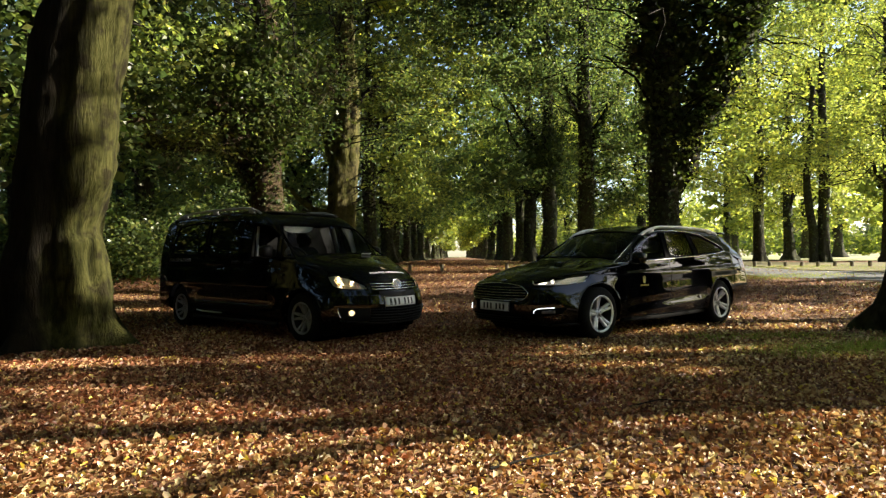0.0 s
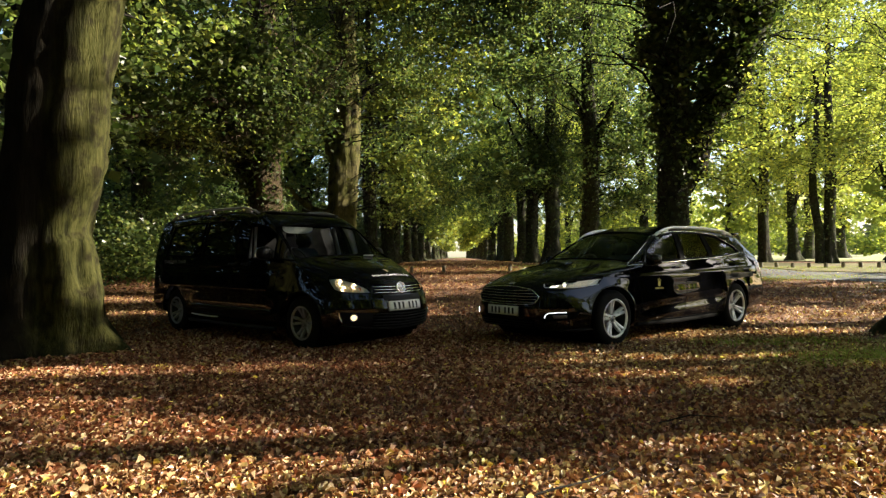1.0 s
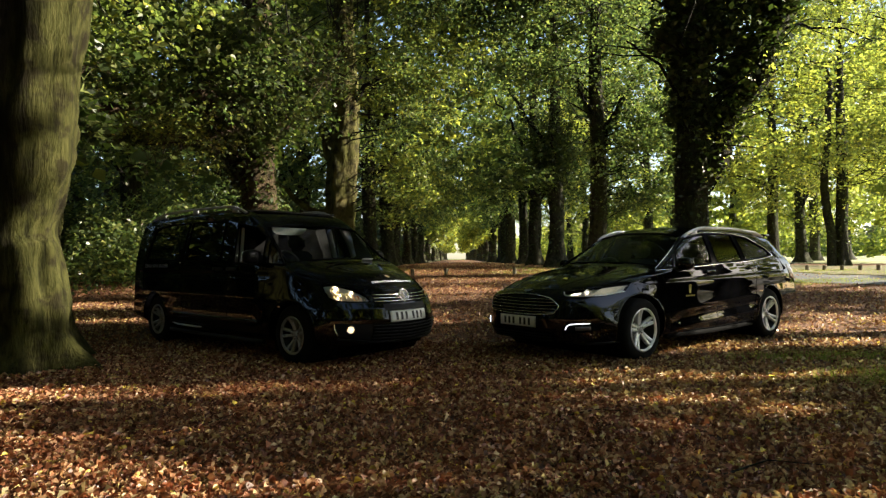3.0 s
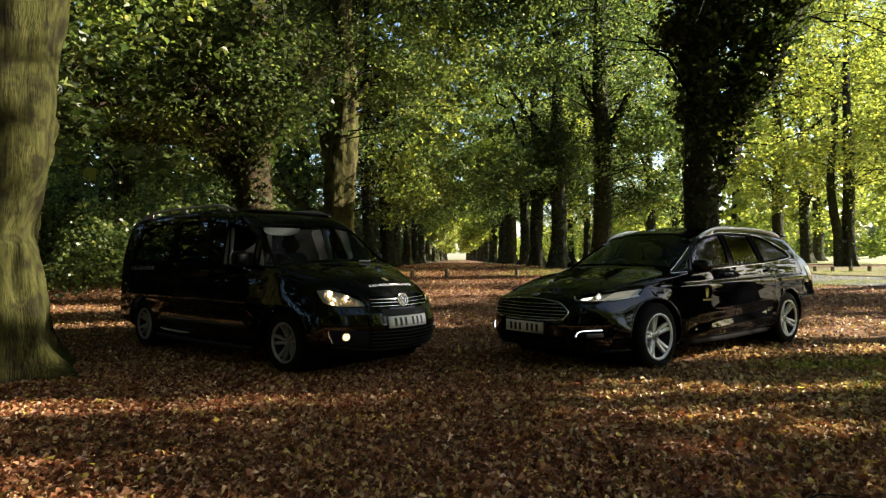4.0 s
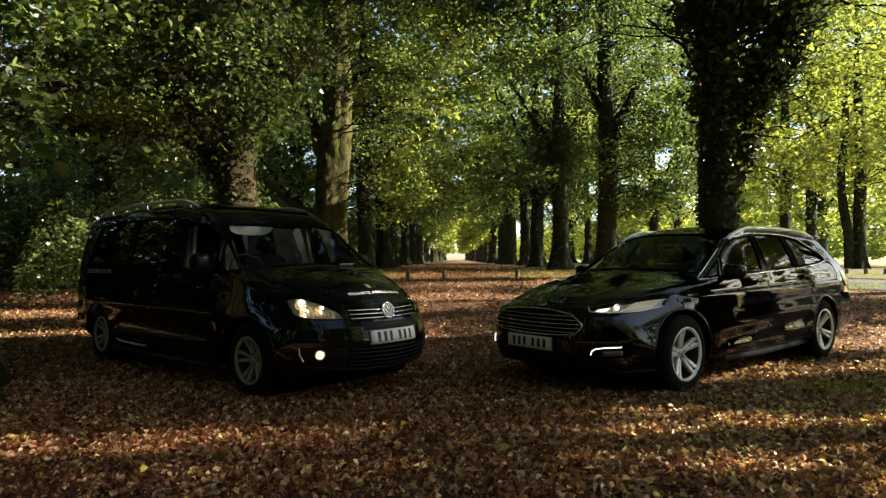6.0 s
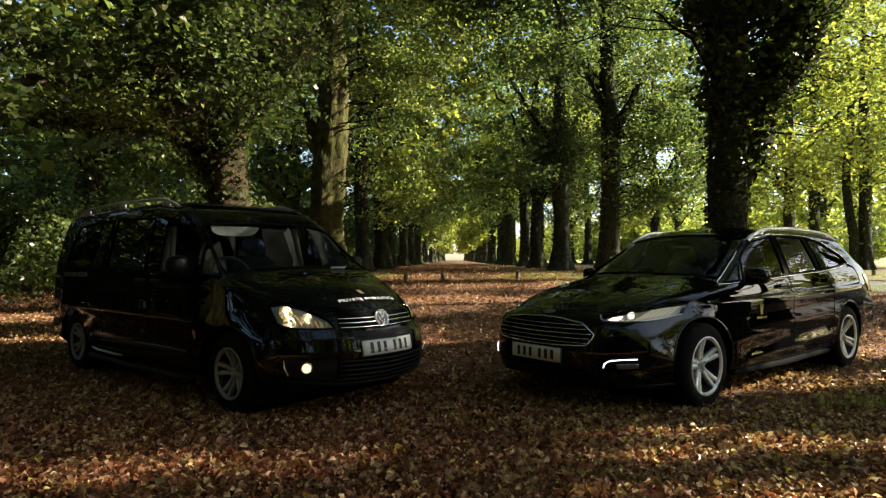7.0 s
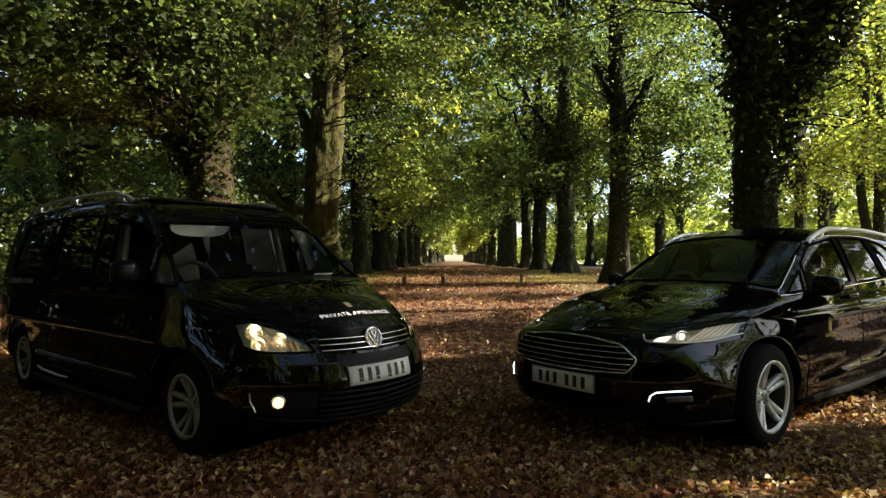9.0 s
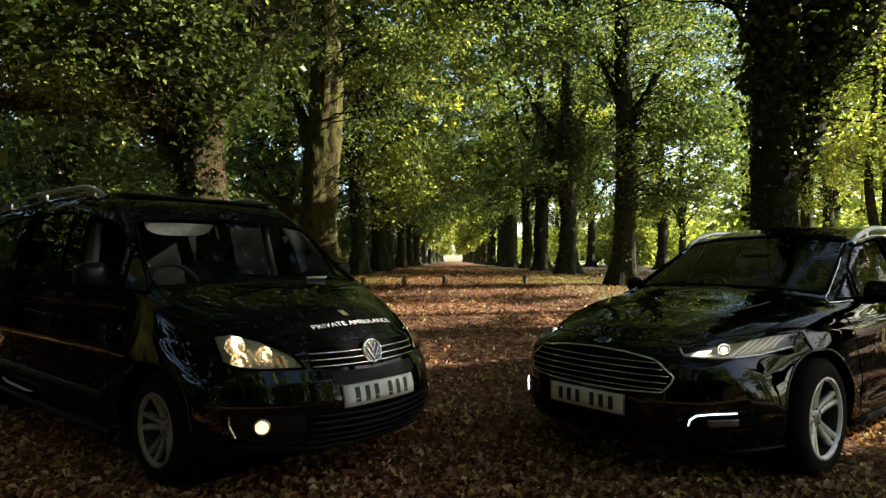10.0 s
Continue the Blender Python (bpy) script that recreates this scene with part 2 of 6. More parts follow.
def turf_mat(name, a, b, scale):
    m = mat(name, a, 0.95)
    c = coords(m)
    col = mix(m, ramp(m, noise_tex(m, c, scale, 8), [(0.35, (0, 0, 0)), (0.65, (1, 1, 1))]), a, b)
    link(m, col, bsdf(m).inputs["Base Color"])
    bump(m, noise_tex(m, c, scale * 6, 4), 0.5, 0.05)
    return m


M["verge"] = turf_mat("leafy_turf", (0.09, 0.11, 0.03), (0.2, 0.14, 0.06), 2.5)
# meadow beyond the lane: the mist over it is put into the pale colour
M["meadow"] = turf_mat("pale_meadow", (0.28, 0.3, 0.13), (0.4, 0.38, 0.19), 0.3)
M["far_grass"] = turf_mat("sunlit_grass", (0.15, 0.2, 0.055), (0.23, 0.26, 0.085), 0.3)
M["asphalt"] = turf_mat("grey_asphalt", (0.075, 0.077, 0.08), (0.12, 0.118, 0.115), 1.2)

# ---- mesh helpers ----


def part(name, bm, material, parent=None, label="", smooth=True):
    """Links a bmesh or a mesh as one object, under a thing where a parent is given."""
    me = bm
    if isinstance(bm, bmesh.types.BMesh):
        me = bpy.data.meshes.new(name)
        bmesh.ops.recalc_face_normals(bm, faces=bm.faces)
        bm.to_mesh(me)
        bm.free()
    if material:
        me.materials.append(material)
    if smooth:
        me.polygons.foreach_set("use_smooth", [True] * len(me.polygons))
    ob = new(name, me)
    ob.parent = parent
    if label:
        tagged(ob, label)
    return ob


def mesh_np(name, verts, faces):
    """A mesh from an array of places and an array of faces with one number of corners."""
    me = bpy.data.meshes.new(name)
    verts, faces = np.asarray(verts, np.float32), np.asarray(faces, np.int32)
    n, k = faces.shape
    me.vertices.add(len(verts))
    me.vertices.foreach_set("co", verts.ravel())
    me.loops.add(n * k)
    me.loops.foreach_set("vertex_index", faces.ravel())
    me.polygons.add(n)
    me.polygons.foreach_set("loop_start", np.arange(0, n * k, k, dtype=np.int32))
    me.update(calc_edges=True)
    return me


def thing(name, m, label, category, group=""):
    ob = new(name)
    ob.empty_display_size = 0.2
    ob.matrix_world = m
    return tagged(ob, label, category, group)


def tube(path, radii, sides=10, rng=None, rough=0.0):
    """Rings round a path of points: places and four-cornered faces."""
    path, radii = np.asarray(path, float), np.asarray(radii, float)
    n = len(path)
    tan = np.gradient(path, axis=0)
    tan /= np.linalg.norm(tan, axis=1)[:, None] + 1e-9
    way = np.abs(tan).mean(0)
    a = np.cross(tan, np.eye(3)[int(np.argmin(way))][None])
    a /= np.linalg.norm(a, axis=1)[:, None]
    b = np.cross(tan, a)
    th = np.linspace(0, 2 * np.pi, sides, endpoint=False)
    r = radii[:, None] * np.ones((1, sides))
    if rng is not None and rough:
        wob = rng.normal(0, rough, (n, sides))
        r = r * (1 + (wob + np.roll(wob, 1, 1) + np.roll(wob, -1, 1)) / 2)
    v = path[:, None] + r[..., None] * (np.cos(th)[None, :, None] * a[:, None] + np.sin(th)[None, :, None] * b[:, None])
    i, j = np.meshgrid(np.arange(n - 1), np.arange(sides), indexing="ij")
    f = np.stack([i * sides + j, i * sides + (j + 1) % sides, (i + 1) * sides + (j + 1) % sides, (i + 1) * sides + j], -1).reshape(-1, 4)
    return v.reshape(-1, 3), f


def join_np(pieces):
    vs, fs, o = [], [], 0
    for v, f in pieces:
        vs.append(v)
        fs.append(f + o)
        o += len(v)
    return np.concatenate(vs), np.concatenate(fs)


def leaf_np(places, size, rng, up=0.5, width=0.68, curl=0.25, plain=False):
    """Small folded leaves, one four-cornered face pair each, at the places given."""
    n = len(places)
    nrm = rng.normal(0, 1, (n, 3))
    nrm[:, 2] = abs(nrm[:, 2]) + up
    nrm /= np.linalg.norm(nrm, axis=1)[:, None]
    d = np.cross(nrm, rng.normal(0, 1, (n, 3)))
    d /= np.linalg.norm(d, axis=1)[:, None] + 1e-9
    s = np.cross(nrm, d)
    z = np.asarray(size).reshape(-1, 1) * np.ones((n, 1))
    c = curl * z * rng.uniform(0.2, 1.2, (n, 1))
    base, tip = places - d * z * 0.5, places + d * z * 0.5 + nrm * c * rng.uniform(-1, 1, (n, 1))
    lo, hi = places - d * z * 0.12, places + d * z * 0.2
    w = s * z * width * 0.5
    v = np.stack([base, lo + w + nrm * c, hi + w * 0.8 + nrm * c, tip, hi - w * 0.8 + nrm * c, lo - w + nrm * c], 1).reshape(-1, 3)
    if plain:
        v = np.stack([base, places + w * 1.05 + nrm * c, tip, places - w * 1.05 + nrm * c], 1).reshape(-1, 3)
        return v, np.arange(4 * n).reshape(n, 4)
    o = np.arange(n)[:, None] * 6
    f = np.concatenate([o + np.array([[0, 1, 2, 3]]), o + np.array([[0, 3, 4, 5]])])
    return v, f


# ---- ground ----


def rise(x, y):
    """The ground's height: level under the vehicles, then a gentle bank up to the avenue."""
    s = np.maximum(0.0, y - 9.3)
    return 0.66 * (1 - np.exp(-(s / 7.0) ** 1.3))


def gz(x, y):
    x, y = np.asarray(x, float), np.asarray(y, float)
    return rise(x, y) + 0.03 * np.sin(x * 0.9 + 1.0) * np.sin(y * 0.7) * np.clip((abs(x) - 2) / 6, 0, 1)


def lattice(lo, hi, fine_lo, fine_hi, step, growth):
    mid = list(np.arange(fine_lo, fine_hi, step))
    a, s = [fine_lo], step
    while a[-1] > lo:
        s *= growth
        a.append(a[-1] - s)
    b, s = [mid[-1]], step
    while b[-1] < hi:
        s *= growth
        b.append(b[-1] + s)
    return np.array(a[:0:-1] + mid + b[1:])


gx, gy = lattice(-2500, 2500, -14, 20, 0.5, 1.25), lattice(-300, 3000, -6, 40, 0.5, 1.25)
GX, GY = np.meshgrid(gx, gy, indexing="ij")
gi, gj = np.meshgrid(np.arange(len(gx) - 1), np.arange(len(gy) - 1), indexing="ij")
gk = gi * len(gy) + gj
ground = part("ground", mesh_np("ground", np.stack([GX, GY, gz(GX, GY)], -1).reshape(-1, 3), np.stack([gk, gk + len(gy), gk + len(gy) + 1, gk + 1], -1).reshape(-1, 4)), M["ground"])
tagged(ground, "brown woodland soil strewn with fallen lime leaves", "ground", kind="structure")


def strip(name, material, edge_a, edge_b, lift, label, category, steps=60):
    """A sheet that follows the ground between two lines."""
    def walk_line(line):
        line = np.asarray(line, float)
        t = np.linspace(0, len(line) - 1, steps)
        return np.stack([np.interp(t, np.arange(len(line)), line[:, k]) for k in (0, 1)], 1)
    a, b = walk_line(edge_a), walk_line(edge_b)
    u = np.linspace(0, 1, 9)[None, :, None]
    p = a[:, None] * (1 - u) + b[:, None] * u
    z = gz(p[..., 0], p[..., 1]) + lift
    i, j = np.meshgrid(np.arange(steps - 1), np.arange(8), indexing="ij")
    k = i * 9 + j
    ob = part(name, mesh_np(name, np.concatenate([p, z[..., None]], -1).reshape(-1, 3), np.stack([k, k + 1, k + 10, k + 9], -1).reshape(-1, 4)), material)
    return tagged(ob, label, category, kind="structure")


strip("road", M["asphalt"], [(22, 4.5), (16, 9.5), (11, 14.6), (8.7, 16.6), (8.2, 24), (9.0, 40), (11, 70)], [(24, 8), (18, 12.5), (13.1, 17.2), (11.5, 19.6), (11.2, 25), (12, 40), (13.5, 70)], 0.02,
      "narrow grey asphalt lane between the trees", "road")
strip("verge", M["verge"], [(24.2, 8.2), (18.2, 12.7), (13.3, 17.4), (11.7, 19.8), (11.4, 25)], [(40, 14), (32, 18), (22, 24), (15, 29), (12.5, 32)], 0.03, "leaf-scattered grass verge behind the lane", "verge")
strip("verge", M["verge"], [(3.0, 16.2), (2.9, 24), (3.4, 40), (4.2, 70)], [(7.6, 16.8), (8.0, 24), (8.8, 40), (10.6, 70)], 0.012, "mossy grass strewn with leaves beneath the avenue trees", "verge")
strip("field", M["far_grass"], [(-70, 262), (90, 262)], [(-160, 900), (60, 900)], 0.05, "bright meadow at the far end of the avenue", "field")
strip("field", M["meadow"], [(220, 10), (90, 12), (41, 15), (23, 25.5), (14.5, 40), (14, 120)], [(800, 420), (500, 600), (300, 700), (180, 800), (60, 900)], 0.05, "pale sunlit meadow beyond the trees", "field")

# ---- trees ----
# sunward holes cut in the leaves to light trunks and ground: place and width
GAPS = [(-3.95, 7.4, 0.9, 0.35), (-3.9, 7.4, 1.6, 0.35), (-3.85, 7.4, 2.3, 0.35), (-3.8, 7.4, 3.1, 0.35), (-3.7, 7.4, 3.9, 0.35), (-3.3, 20.2, 3.4, 0.4), (-3.2, 20.2, 4.3, 0.4), (-3.2, 20.2, 5.1, 0.3),
        (-3.7, 14.3, 1.7, 0.3), (-3.7, 14.3, 2.4, 0.3), (-7.2, 11.2, 0.3, 0.7), (-6.2, 10.6, 0.2, 0.5), (1.0, 15, 0.5, 0.5), (-5.4, 13, 5.2, 0.4), (-4.2, 12.8, 4.8, 0.4), (-1.2, 19, 3, 0.6), (-0.6, 19.4, 3.5, 0.5)]
GAPS += [(-3.1, 20.0, 3.4 + 0.5 * i, 0.6) for i in range(7)] + [(-3.6, 14.0, 1.6 + 0.5 * i, 0.3) for i in range(4)]
# sun flecks on the leaves beside the vehicles and up the ride
GAPS += [(2.6 + 0.75 * i, 6.5 + 0.1 * i, 0.0, 0.26) for i in range(6)] + [(3.6 + 0.8 * i, 7.4 + 0.12 * i, 0.0, 0.24) for i in range(5)] + [(4.6 + 0.8 * i, 8.6 + 0.1 * i, 0.1, 0.26) for i in range(5)]
GAPS += [(-5.0, 12.8, 6.0, 0.45), (-3.2, 12.8, 6.8, 0.5), (-7, 13.2, 6.0, 0.9), (-5.6, 12.6, 7.6, 0.8), (-8.5, 13, 4.5, 0.7), (-4.0, 12.6, 8.2, 0.8)] + [(-7.4 + 0.9 * i, 10.9, 0.2, 0.4) for i in range(3)]
GAPS += [(2.5 + 0.7 * i, 8.4 + 0.24 * i, 0.0, 0.3) for i in range(5)] + [(2.7 + 0.7 * i, 9.3 + 0.24 * i, 0.1, 0.3) for i in range(5)] + [(2.2 + 0.7 * i, 7.5 + 0.2 * i, 0.0, 0.22) for i in range(4)]
GAPS += [(1.2 + 0.8 * i + 0.2 * (j % 3), 2.6 + 0.62 * j + 0.27 * i, 0.0, 0.16) for i in range(6) for j in range(4, 10)]
GAPS += [(-0.2 + 0.9 * i, 14.4 + 0.1 * i, 0.4, 0.4) for i in range(4)] + [(-9.5 + 0.8 * i, 11.5 + 1.1 * ((i * 5) % 4), 3.4 + 0.9 * ((i * 7) % 5), 0.55) for i in range(12)]
GAPS += [(-3.5 + 0.5 * i, 4.75 + 0.04 * i, 0.0, 0.1) for i in range(4)]
# the bright sprays to both sides of the clearing
GAPS += [(-8.4 + 0.7 * i, 12.5 + 0.3 * (i % 2), 0.25, 0.42) for i in range(5)] + [(-4.7, 9.8, 4.4, 0.3), (-5.3, 10.4, 4.9, 0.45), (-4.2, 10.6, 5.0, 0.4)]
GAPS += [(-5.7, 11.9, 3.7, 0.3), (-6.1, 12.4, 4.3, 0.35), (-5.5, 11.8, 3.2, 0.25), (-6.5, 12.6, 3.6, 0.4), (-8.6, 16.5, 5.2, 0.8), (-7.3, 15.1, 4.5, 0.5), (-11.5, 16, 4.5, 0.8)]
GAPS += [(3.9 + 0.36 * i, 6.45 + 0.05 * i, 0.05, 0.2) for i in range(6)]
GAPS += [(3.6 + 0.7 * i, 17.5 + 2.1 * ((i * 3) % 5), 0.3, 0.5) for i in range(7)]
# hole cut in the leaves for sky reflections on the van: foot, direction, half-angle
SKY_HOLE = ((-2.7, 8.7, 1.3), (-82.0, 63.0), 9.0)
GAPS += [(-7.2, 13, 4.9, 0.8), (-6.3, 12.8, 4.7, 0.6), (-7.8, 13.5, 4.2, 0.7), (-8.6, 12.2, 4.6, 0.9), (7.0, 12.6, 4.2, 0.9), (8.3, 12.6, 4.6, 1.0), (7.6, 12.5, 5.4, 0.9), (8.6, 12.5, 6.4, 1.0), (6.2, 12.6, 3.2, 0.6)]


def shaded(points):
    """True for leaves that stand clear of those openings."""
    keep = np.ones(len(points), bool)
    d = np.array(sun_dir)
    for gx_, gy_, gz_, r in GAPS:
        rel = points - np.array([gx_, gy_, gz_])
        along = rel @ d
        keep &= (along < 0.8) | (np.linalg.norm(rel - along[:, None] * d, axis=1) > r)
    foot, (az, el), half = SKY_HOLE
    up = np.array([math.sin(radians(az)) * math.cos(radians(el)), math.cos(radians(az)) * math.cos(radians(el)), math.sin(radians(el))])
    rel = points - np.array(foot)
    return keep & (rel @ up < np.linalg.norm(rel, axis=1) * math.cos(radians(half)))


RNG = np.random.default_rng(7)


def spray_points(rng, count, clusters, z0, z1, radius, spread, droop=0.25, profile=(0.62, 0.8, 1.0, 0.85, 0.3)):
    """Places of leaves in flat drooping sprays, massed in clumps with gaps between, that fill a crown about the z axis."""
    clumps = max(8, clusters // 6)
    ang = rng.uniform(0, 2 * np.pi, clumps)
    h = rng.uniform(0, 1, clumps) ** 0.9
    prof = np.interp(h, [0, 0.2, 0.55, 0.85, 1], profile)
    rad = radius * prof * rng.uniform(0.15, 1, clumps) ** 0.6
    big = np.stack([rad * np.cos(ang), rad * np.sin(ang), z0 + (z1 - z0) * h - droop * rad * (1 - h)], 1)
    own = rng.integers(0, clumps, clusters)
    c = big[own] + rng.normal(0, 1, (clusters, 3)) * np.array([1.15, 1.15, 0.75]) * spread
    which = rng.integers(0, clusters, count)
    off = rng.normal(0, 1, (count, 3)) * np.array([0.62, 0.62, 0.2]) * spread
    out = np.stack([np.cos(ang), np.sin(ang)], 1)[own][which]
    off[:, 2] -= 0.4 * (off[:, :2] * out).sum(1)
    return c, c[which] + off


def limb_path(rng, a, b, sag, n=7, crook=0.055):
    t = np.linspace(0, 1, n)[:, None]
    p = np.asarray(a)[None] * (1 - t) + np.asarray(b)[None] * t
    p[:, 2] += sag * np.sin(np.pi * t[:, 0])
    p[1:-1] += rng.normal(0, crook * np.linalg.norm(np.subtract(b, a)), (n - 2, 3))
    return p


def make_tree(name, at, radius, height, seed, leaves, leaf_size, crown, clusters=160, lean=(0, 0), bark="bark", leaf="leaf", limbs=(), label="", spread=0.55, sides=20, group="avenue trees", twigs=0.3, hanging=(), flare=0.75, ivy=0, burr=0.05, masses=(), mass_leaf="", profile=(0.62, 0.8, 1.0, 0.85, 0.3), bulges=(), rings=22, droop=0.25, fill=(), outline=(), inner=0):
    """A lime: a fluted trunk with a spreading root flare, limbs, twigs and a crown of leaf sprays. crown: lowest leaf, top, reach."""
    rng = np.random.default_rng(seed)
    x, y = at
    tree = thing(name, pose(x, y, float(gz(x, y))), label, "tree", group)
    z = np.concatenate([np.linspace(-0.15, 1.3, 7 if rings < 30 else 26), np.linspace(1.4, height * 0.75, rings)])
    r = radius * (np.interp(z, [0, height * 0.3, height * 0.75], [1.0, 0.82, 0.25]) + flare * np.exp(-np.maximum(z, 0) / 0.28))
    px = lean[0] * z + 0.05 * np.sin(z * 0.9 + seed)
    py = lean[1] * z + 0.05 * np.cos(z * 0.7 + seed)
    if outline:
        oz, ox, orad = zip(*outline)
        soft = np.linspace(-0.12, 0.12, 5)
        px = np.mean([np.interp(z + d, oz, ox) for d in soft], axis=0)
        r = np.mean([np.interp(z + d, oz, orad) for d in soft], axis=0)
    v, f = tube(np.stack([px, py, z], 1), r, sides, rng, burr * 0.4)
    th = np.arctan2(v[:, 1] - np.interp(v[:, 2], z, py), v[:, 0] - np.interp(v[:, 2], z, px))
    ridge = 1 + (0.05 + 0.22 * np.exp(-np.maximum(v[:, 2], 0) / 0.35)) * np.cos(5 * th + seed) + 0.03 * np.cos(9 * th + 2 * seed)
    ridge += burr * np.sin(3.1 * v[:, 2] + 2 * th) * np.exp(-((v[:, 2] - 0.9) / 0.8) ** 2)
    for bt, bz, amp, wt, wz in bulges:
        dt = (th - bt + np.pi) % (2 * np.pi) - np.pi
        ridge += amp * np.exp(-(dt / wt) ** 2 - ((v[:, 2] - bz) / wz) ** 2)
    if rings > 30:
        for _ in range(34):
            bt, bz, amp, wt = rng.uniform(-3.1, 3.1), rng.uniform(0.2, 5.5), rng.uniform(-0.09, 0.12), rng.uniform(0.07, 0.2)
            dt = (th - bt + np.pi) % (2 * np.pi) - np.pi
            ridge += amp * np.exp(-(dt / wt) ** 2 - ((v[:, 2] - bz) / (wt * 0.7)) ** 2)
        ridge += 0.006 * np.sin(23 * th + 2 * np.sin(v[:, 2] * 2.1)) + 0.002 * np.sin(41 * th + 3 * np.sin(v[:, 2] * 3.3 + 1)) + 0.01 * np.sin(7 * v[:, 2] + 5 * th)
        lumps = np.array([noise.fractal(Vector((p[0] * 2.4, p[1] * 2.4, p[2] * 1.5 + seed)), 0.9, 2.1, 5) for p in v])
        knots = np.array([noise.noise(Vector((p[0] * 9, p[1] * 9, p[2] * 5 + 3 * seed))) for p in v])
        ridge += 0.075 * lumps + 0.028 * knots
    cx, cy = np.interp(v[:, 2], z, px), np.interp(v[:, 2], z, py)
    v[:, 0], v[:, 1] = cx + (v[:, 0] - cx) * ridge, cy + (v[:, 1] - cy) * ridge
    part("trunk", mesh_np("trunk", v, f), M[bark], tree)
    lo, hi, reach = crown
    grow = np.random.default_rng(seed + 500) if seed >= 20 or seed == 5 else rng
    for a, b, ra, rb, sag in limbs:
        p = limb_path(grow, a, b, sag, 9, 0.018)
        part("limb", mesh_np("limb", *tube(p, np.linspace(ra, rb, 9), 9, grow, 0.04)), M[bark] if ra > 0.135 else M["twig"], tree)
    for k, (a, b, ra, rb, sag) in enumerate(limbs):
        if not ivy or k > 1:
            break
        n = ivy
        t_ = rng.uniform(0, 1, n)[:, None]
        pp = np.asarray(a) * (1 - t_) + np.asarray(b) * t_ + rng.normal(0, 1, (n, 3)) * (ra + (rb - ra) * t_) * 0.95
        part("ivy", mesh_np("ivy", *leaf_np(pp, rng.uniform(0.06, 0.12, n), rng, 0.1, plain=True)), M["leaf_deep"], tree, "dark glossy ivy", smooth=False)
    # ivy, and on the forked tree dark leaves that put shade into the crown
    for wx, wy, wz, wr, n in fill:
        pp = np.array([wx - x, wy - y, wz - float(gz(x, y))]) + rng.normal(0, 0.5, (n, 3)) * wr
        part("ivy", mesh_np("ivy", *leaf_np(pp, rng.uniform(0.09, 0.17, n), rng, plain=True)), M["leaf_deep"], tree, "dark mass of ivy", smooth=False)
    for wx, wy, wz, wr, n in masses:
        k = max(6, n // 90)
        cc = np.array([wx - x, wy - y, wz - float(gz(x, y))]) + rng.normal(0, 0.5, (k, 3)) * np.array([wr, wr, wr * 0.7])
        pp = cc[rng.integers(0, k, n)] + rng.normal(0, 1, (n, 3)) * np.array([0.26, 0.26, 0.12])
        pp = pp[shaded(pp + np.array([x, y, float(gz(x, y))]))]
        n = len(pp)
        part("foliage", mesh_np("foliage", *leaf_np(pp, rng.uniform(0.65, 1.25, n) * leaf_size, rng)), M[mass_leaf or leaf], tree, smooth=False)
        tw = [tube(limb_path(rng, (np.interp(q_[2], z, px) if abs(q_[0]) < 4 else q_[0] * 0.6, np.interp(q_[2], z, py), max(q_[2] - 0.2, 1.5)), q_, 0.3, 6), np.linspace(0.02, 0.004, 6), 4) for q_ in cc[: k // 3]]
        tagged(part("branchwork", mesh_np("branchwork", *join_np(tw)), M["twig"], tree), kind="stuff")
    for wx, wy, wz, wr, n in hanging:
        sway, tw = np.random.default_rng(seed + int(100 * wr)), []
        for _ in range(n):
            a = np.array([wx - x, wy - y, wz - float(gz(x, y))]) + sway.normal(0, 0.5, 3) * np.array([wr, wr * 0.5, wr * 0.6])
            b = a + np.array([sway.normal(0, 0.5), sway.normal(0, 0.3), -sway.uniform(0.1, 0.9)])
            tw.append(tube(limb_path(sway, a, b, 0.12, 6, 0.07), np.linspace(0.007, 0.002, 6), 4))
        tagged(part("twig_spray", mesh_np("twig_spray", *join_np(tw)), M["dry_twig"], tree), "bare drooping brown twigs", kind="stuff")
    c, pts = spray_points(rng, leaves, clusters, lo, hi, reach, spread, droop, profile)
    pts[:, :2] += np.stack([np.interp(pts[:, 2], z, px), np.interp(pts[:, 2], z, py)], 1)
    pts = pts[shaded(pts + np.array([x, y, float(gz(x, y))]))]
    leaves = len(pts)
    pieces = []
    for q in c[: int(clusters * twigs)]:
        hz = max(lo * 0.9, q[2] - 0.25 * np.hypot(q[0], q[1]) - 0.4)
        a = np.array([np.interp(hz, z, px), np.interp(hz, z, py), hz])
        q = q + np.array([a[0], a[1], 0])
        pieces.append(tube(limb_path(rng, a, q, 0.25, 6), np.linspace(0.008 + 0.004 * np.hypot(q[0], q[1]), 0.003, 6), 4))
    if pieces:
        tagged(part("branchwork", mesh_np("branchwork", *join_np(pieces)), M["twig"], tree), kind="stuff")
    part("crown", mesh_np("crown", *leaf_np(pts, rng.uniform(0.65, 1.25, leaves) * leaf_size, rng, plain=True)), M[leaf], tree, smooth=False)
    if inner:
        _, pp = spray_points(rng, inner, 60, lo + 0.8, hi, reach * 0.72, 0.9, droop, profile)
        part("inner_foliage", mesh_np("inner_foliage", *leaf_np(pp, rng.uniform(0.7, 1.2, inner) * leaf_size * 2.4, rng, plain=True)), M[leaf], tree, smooth=False)
    if ivy:
        zz = rng.uniform(0.6, height * 0.6, ivy)
        a = rng.uniform(0, 2 * np.pi, ivy)
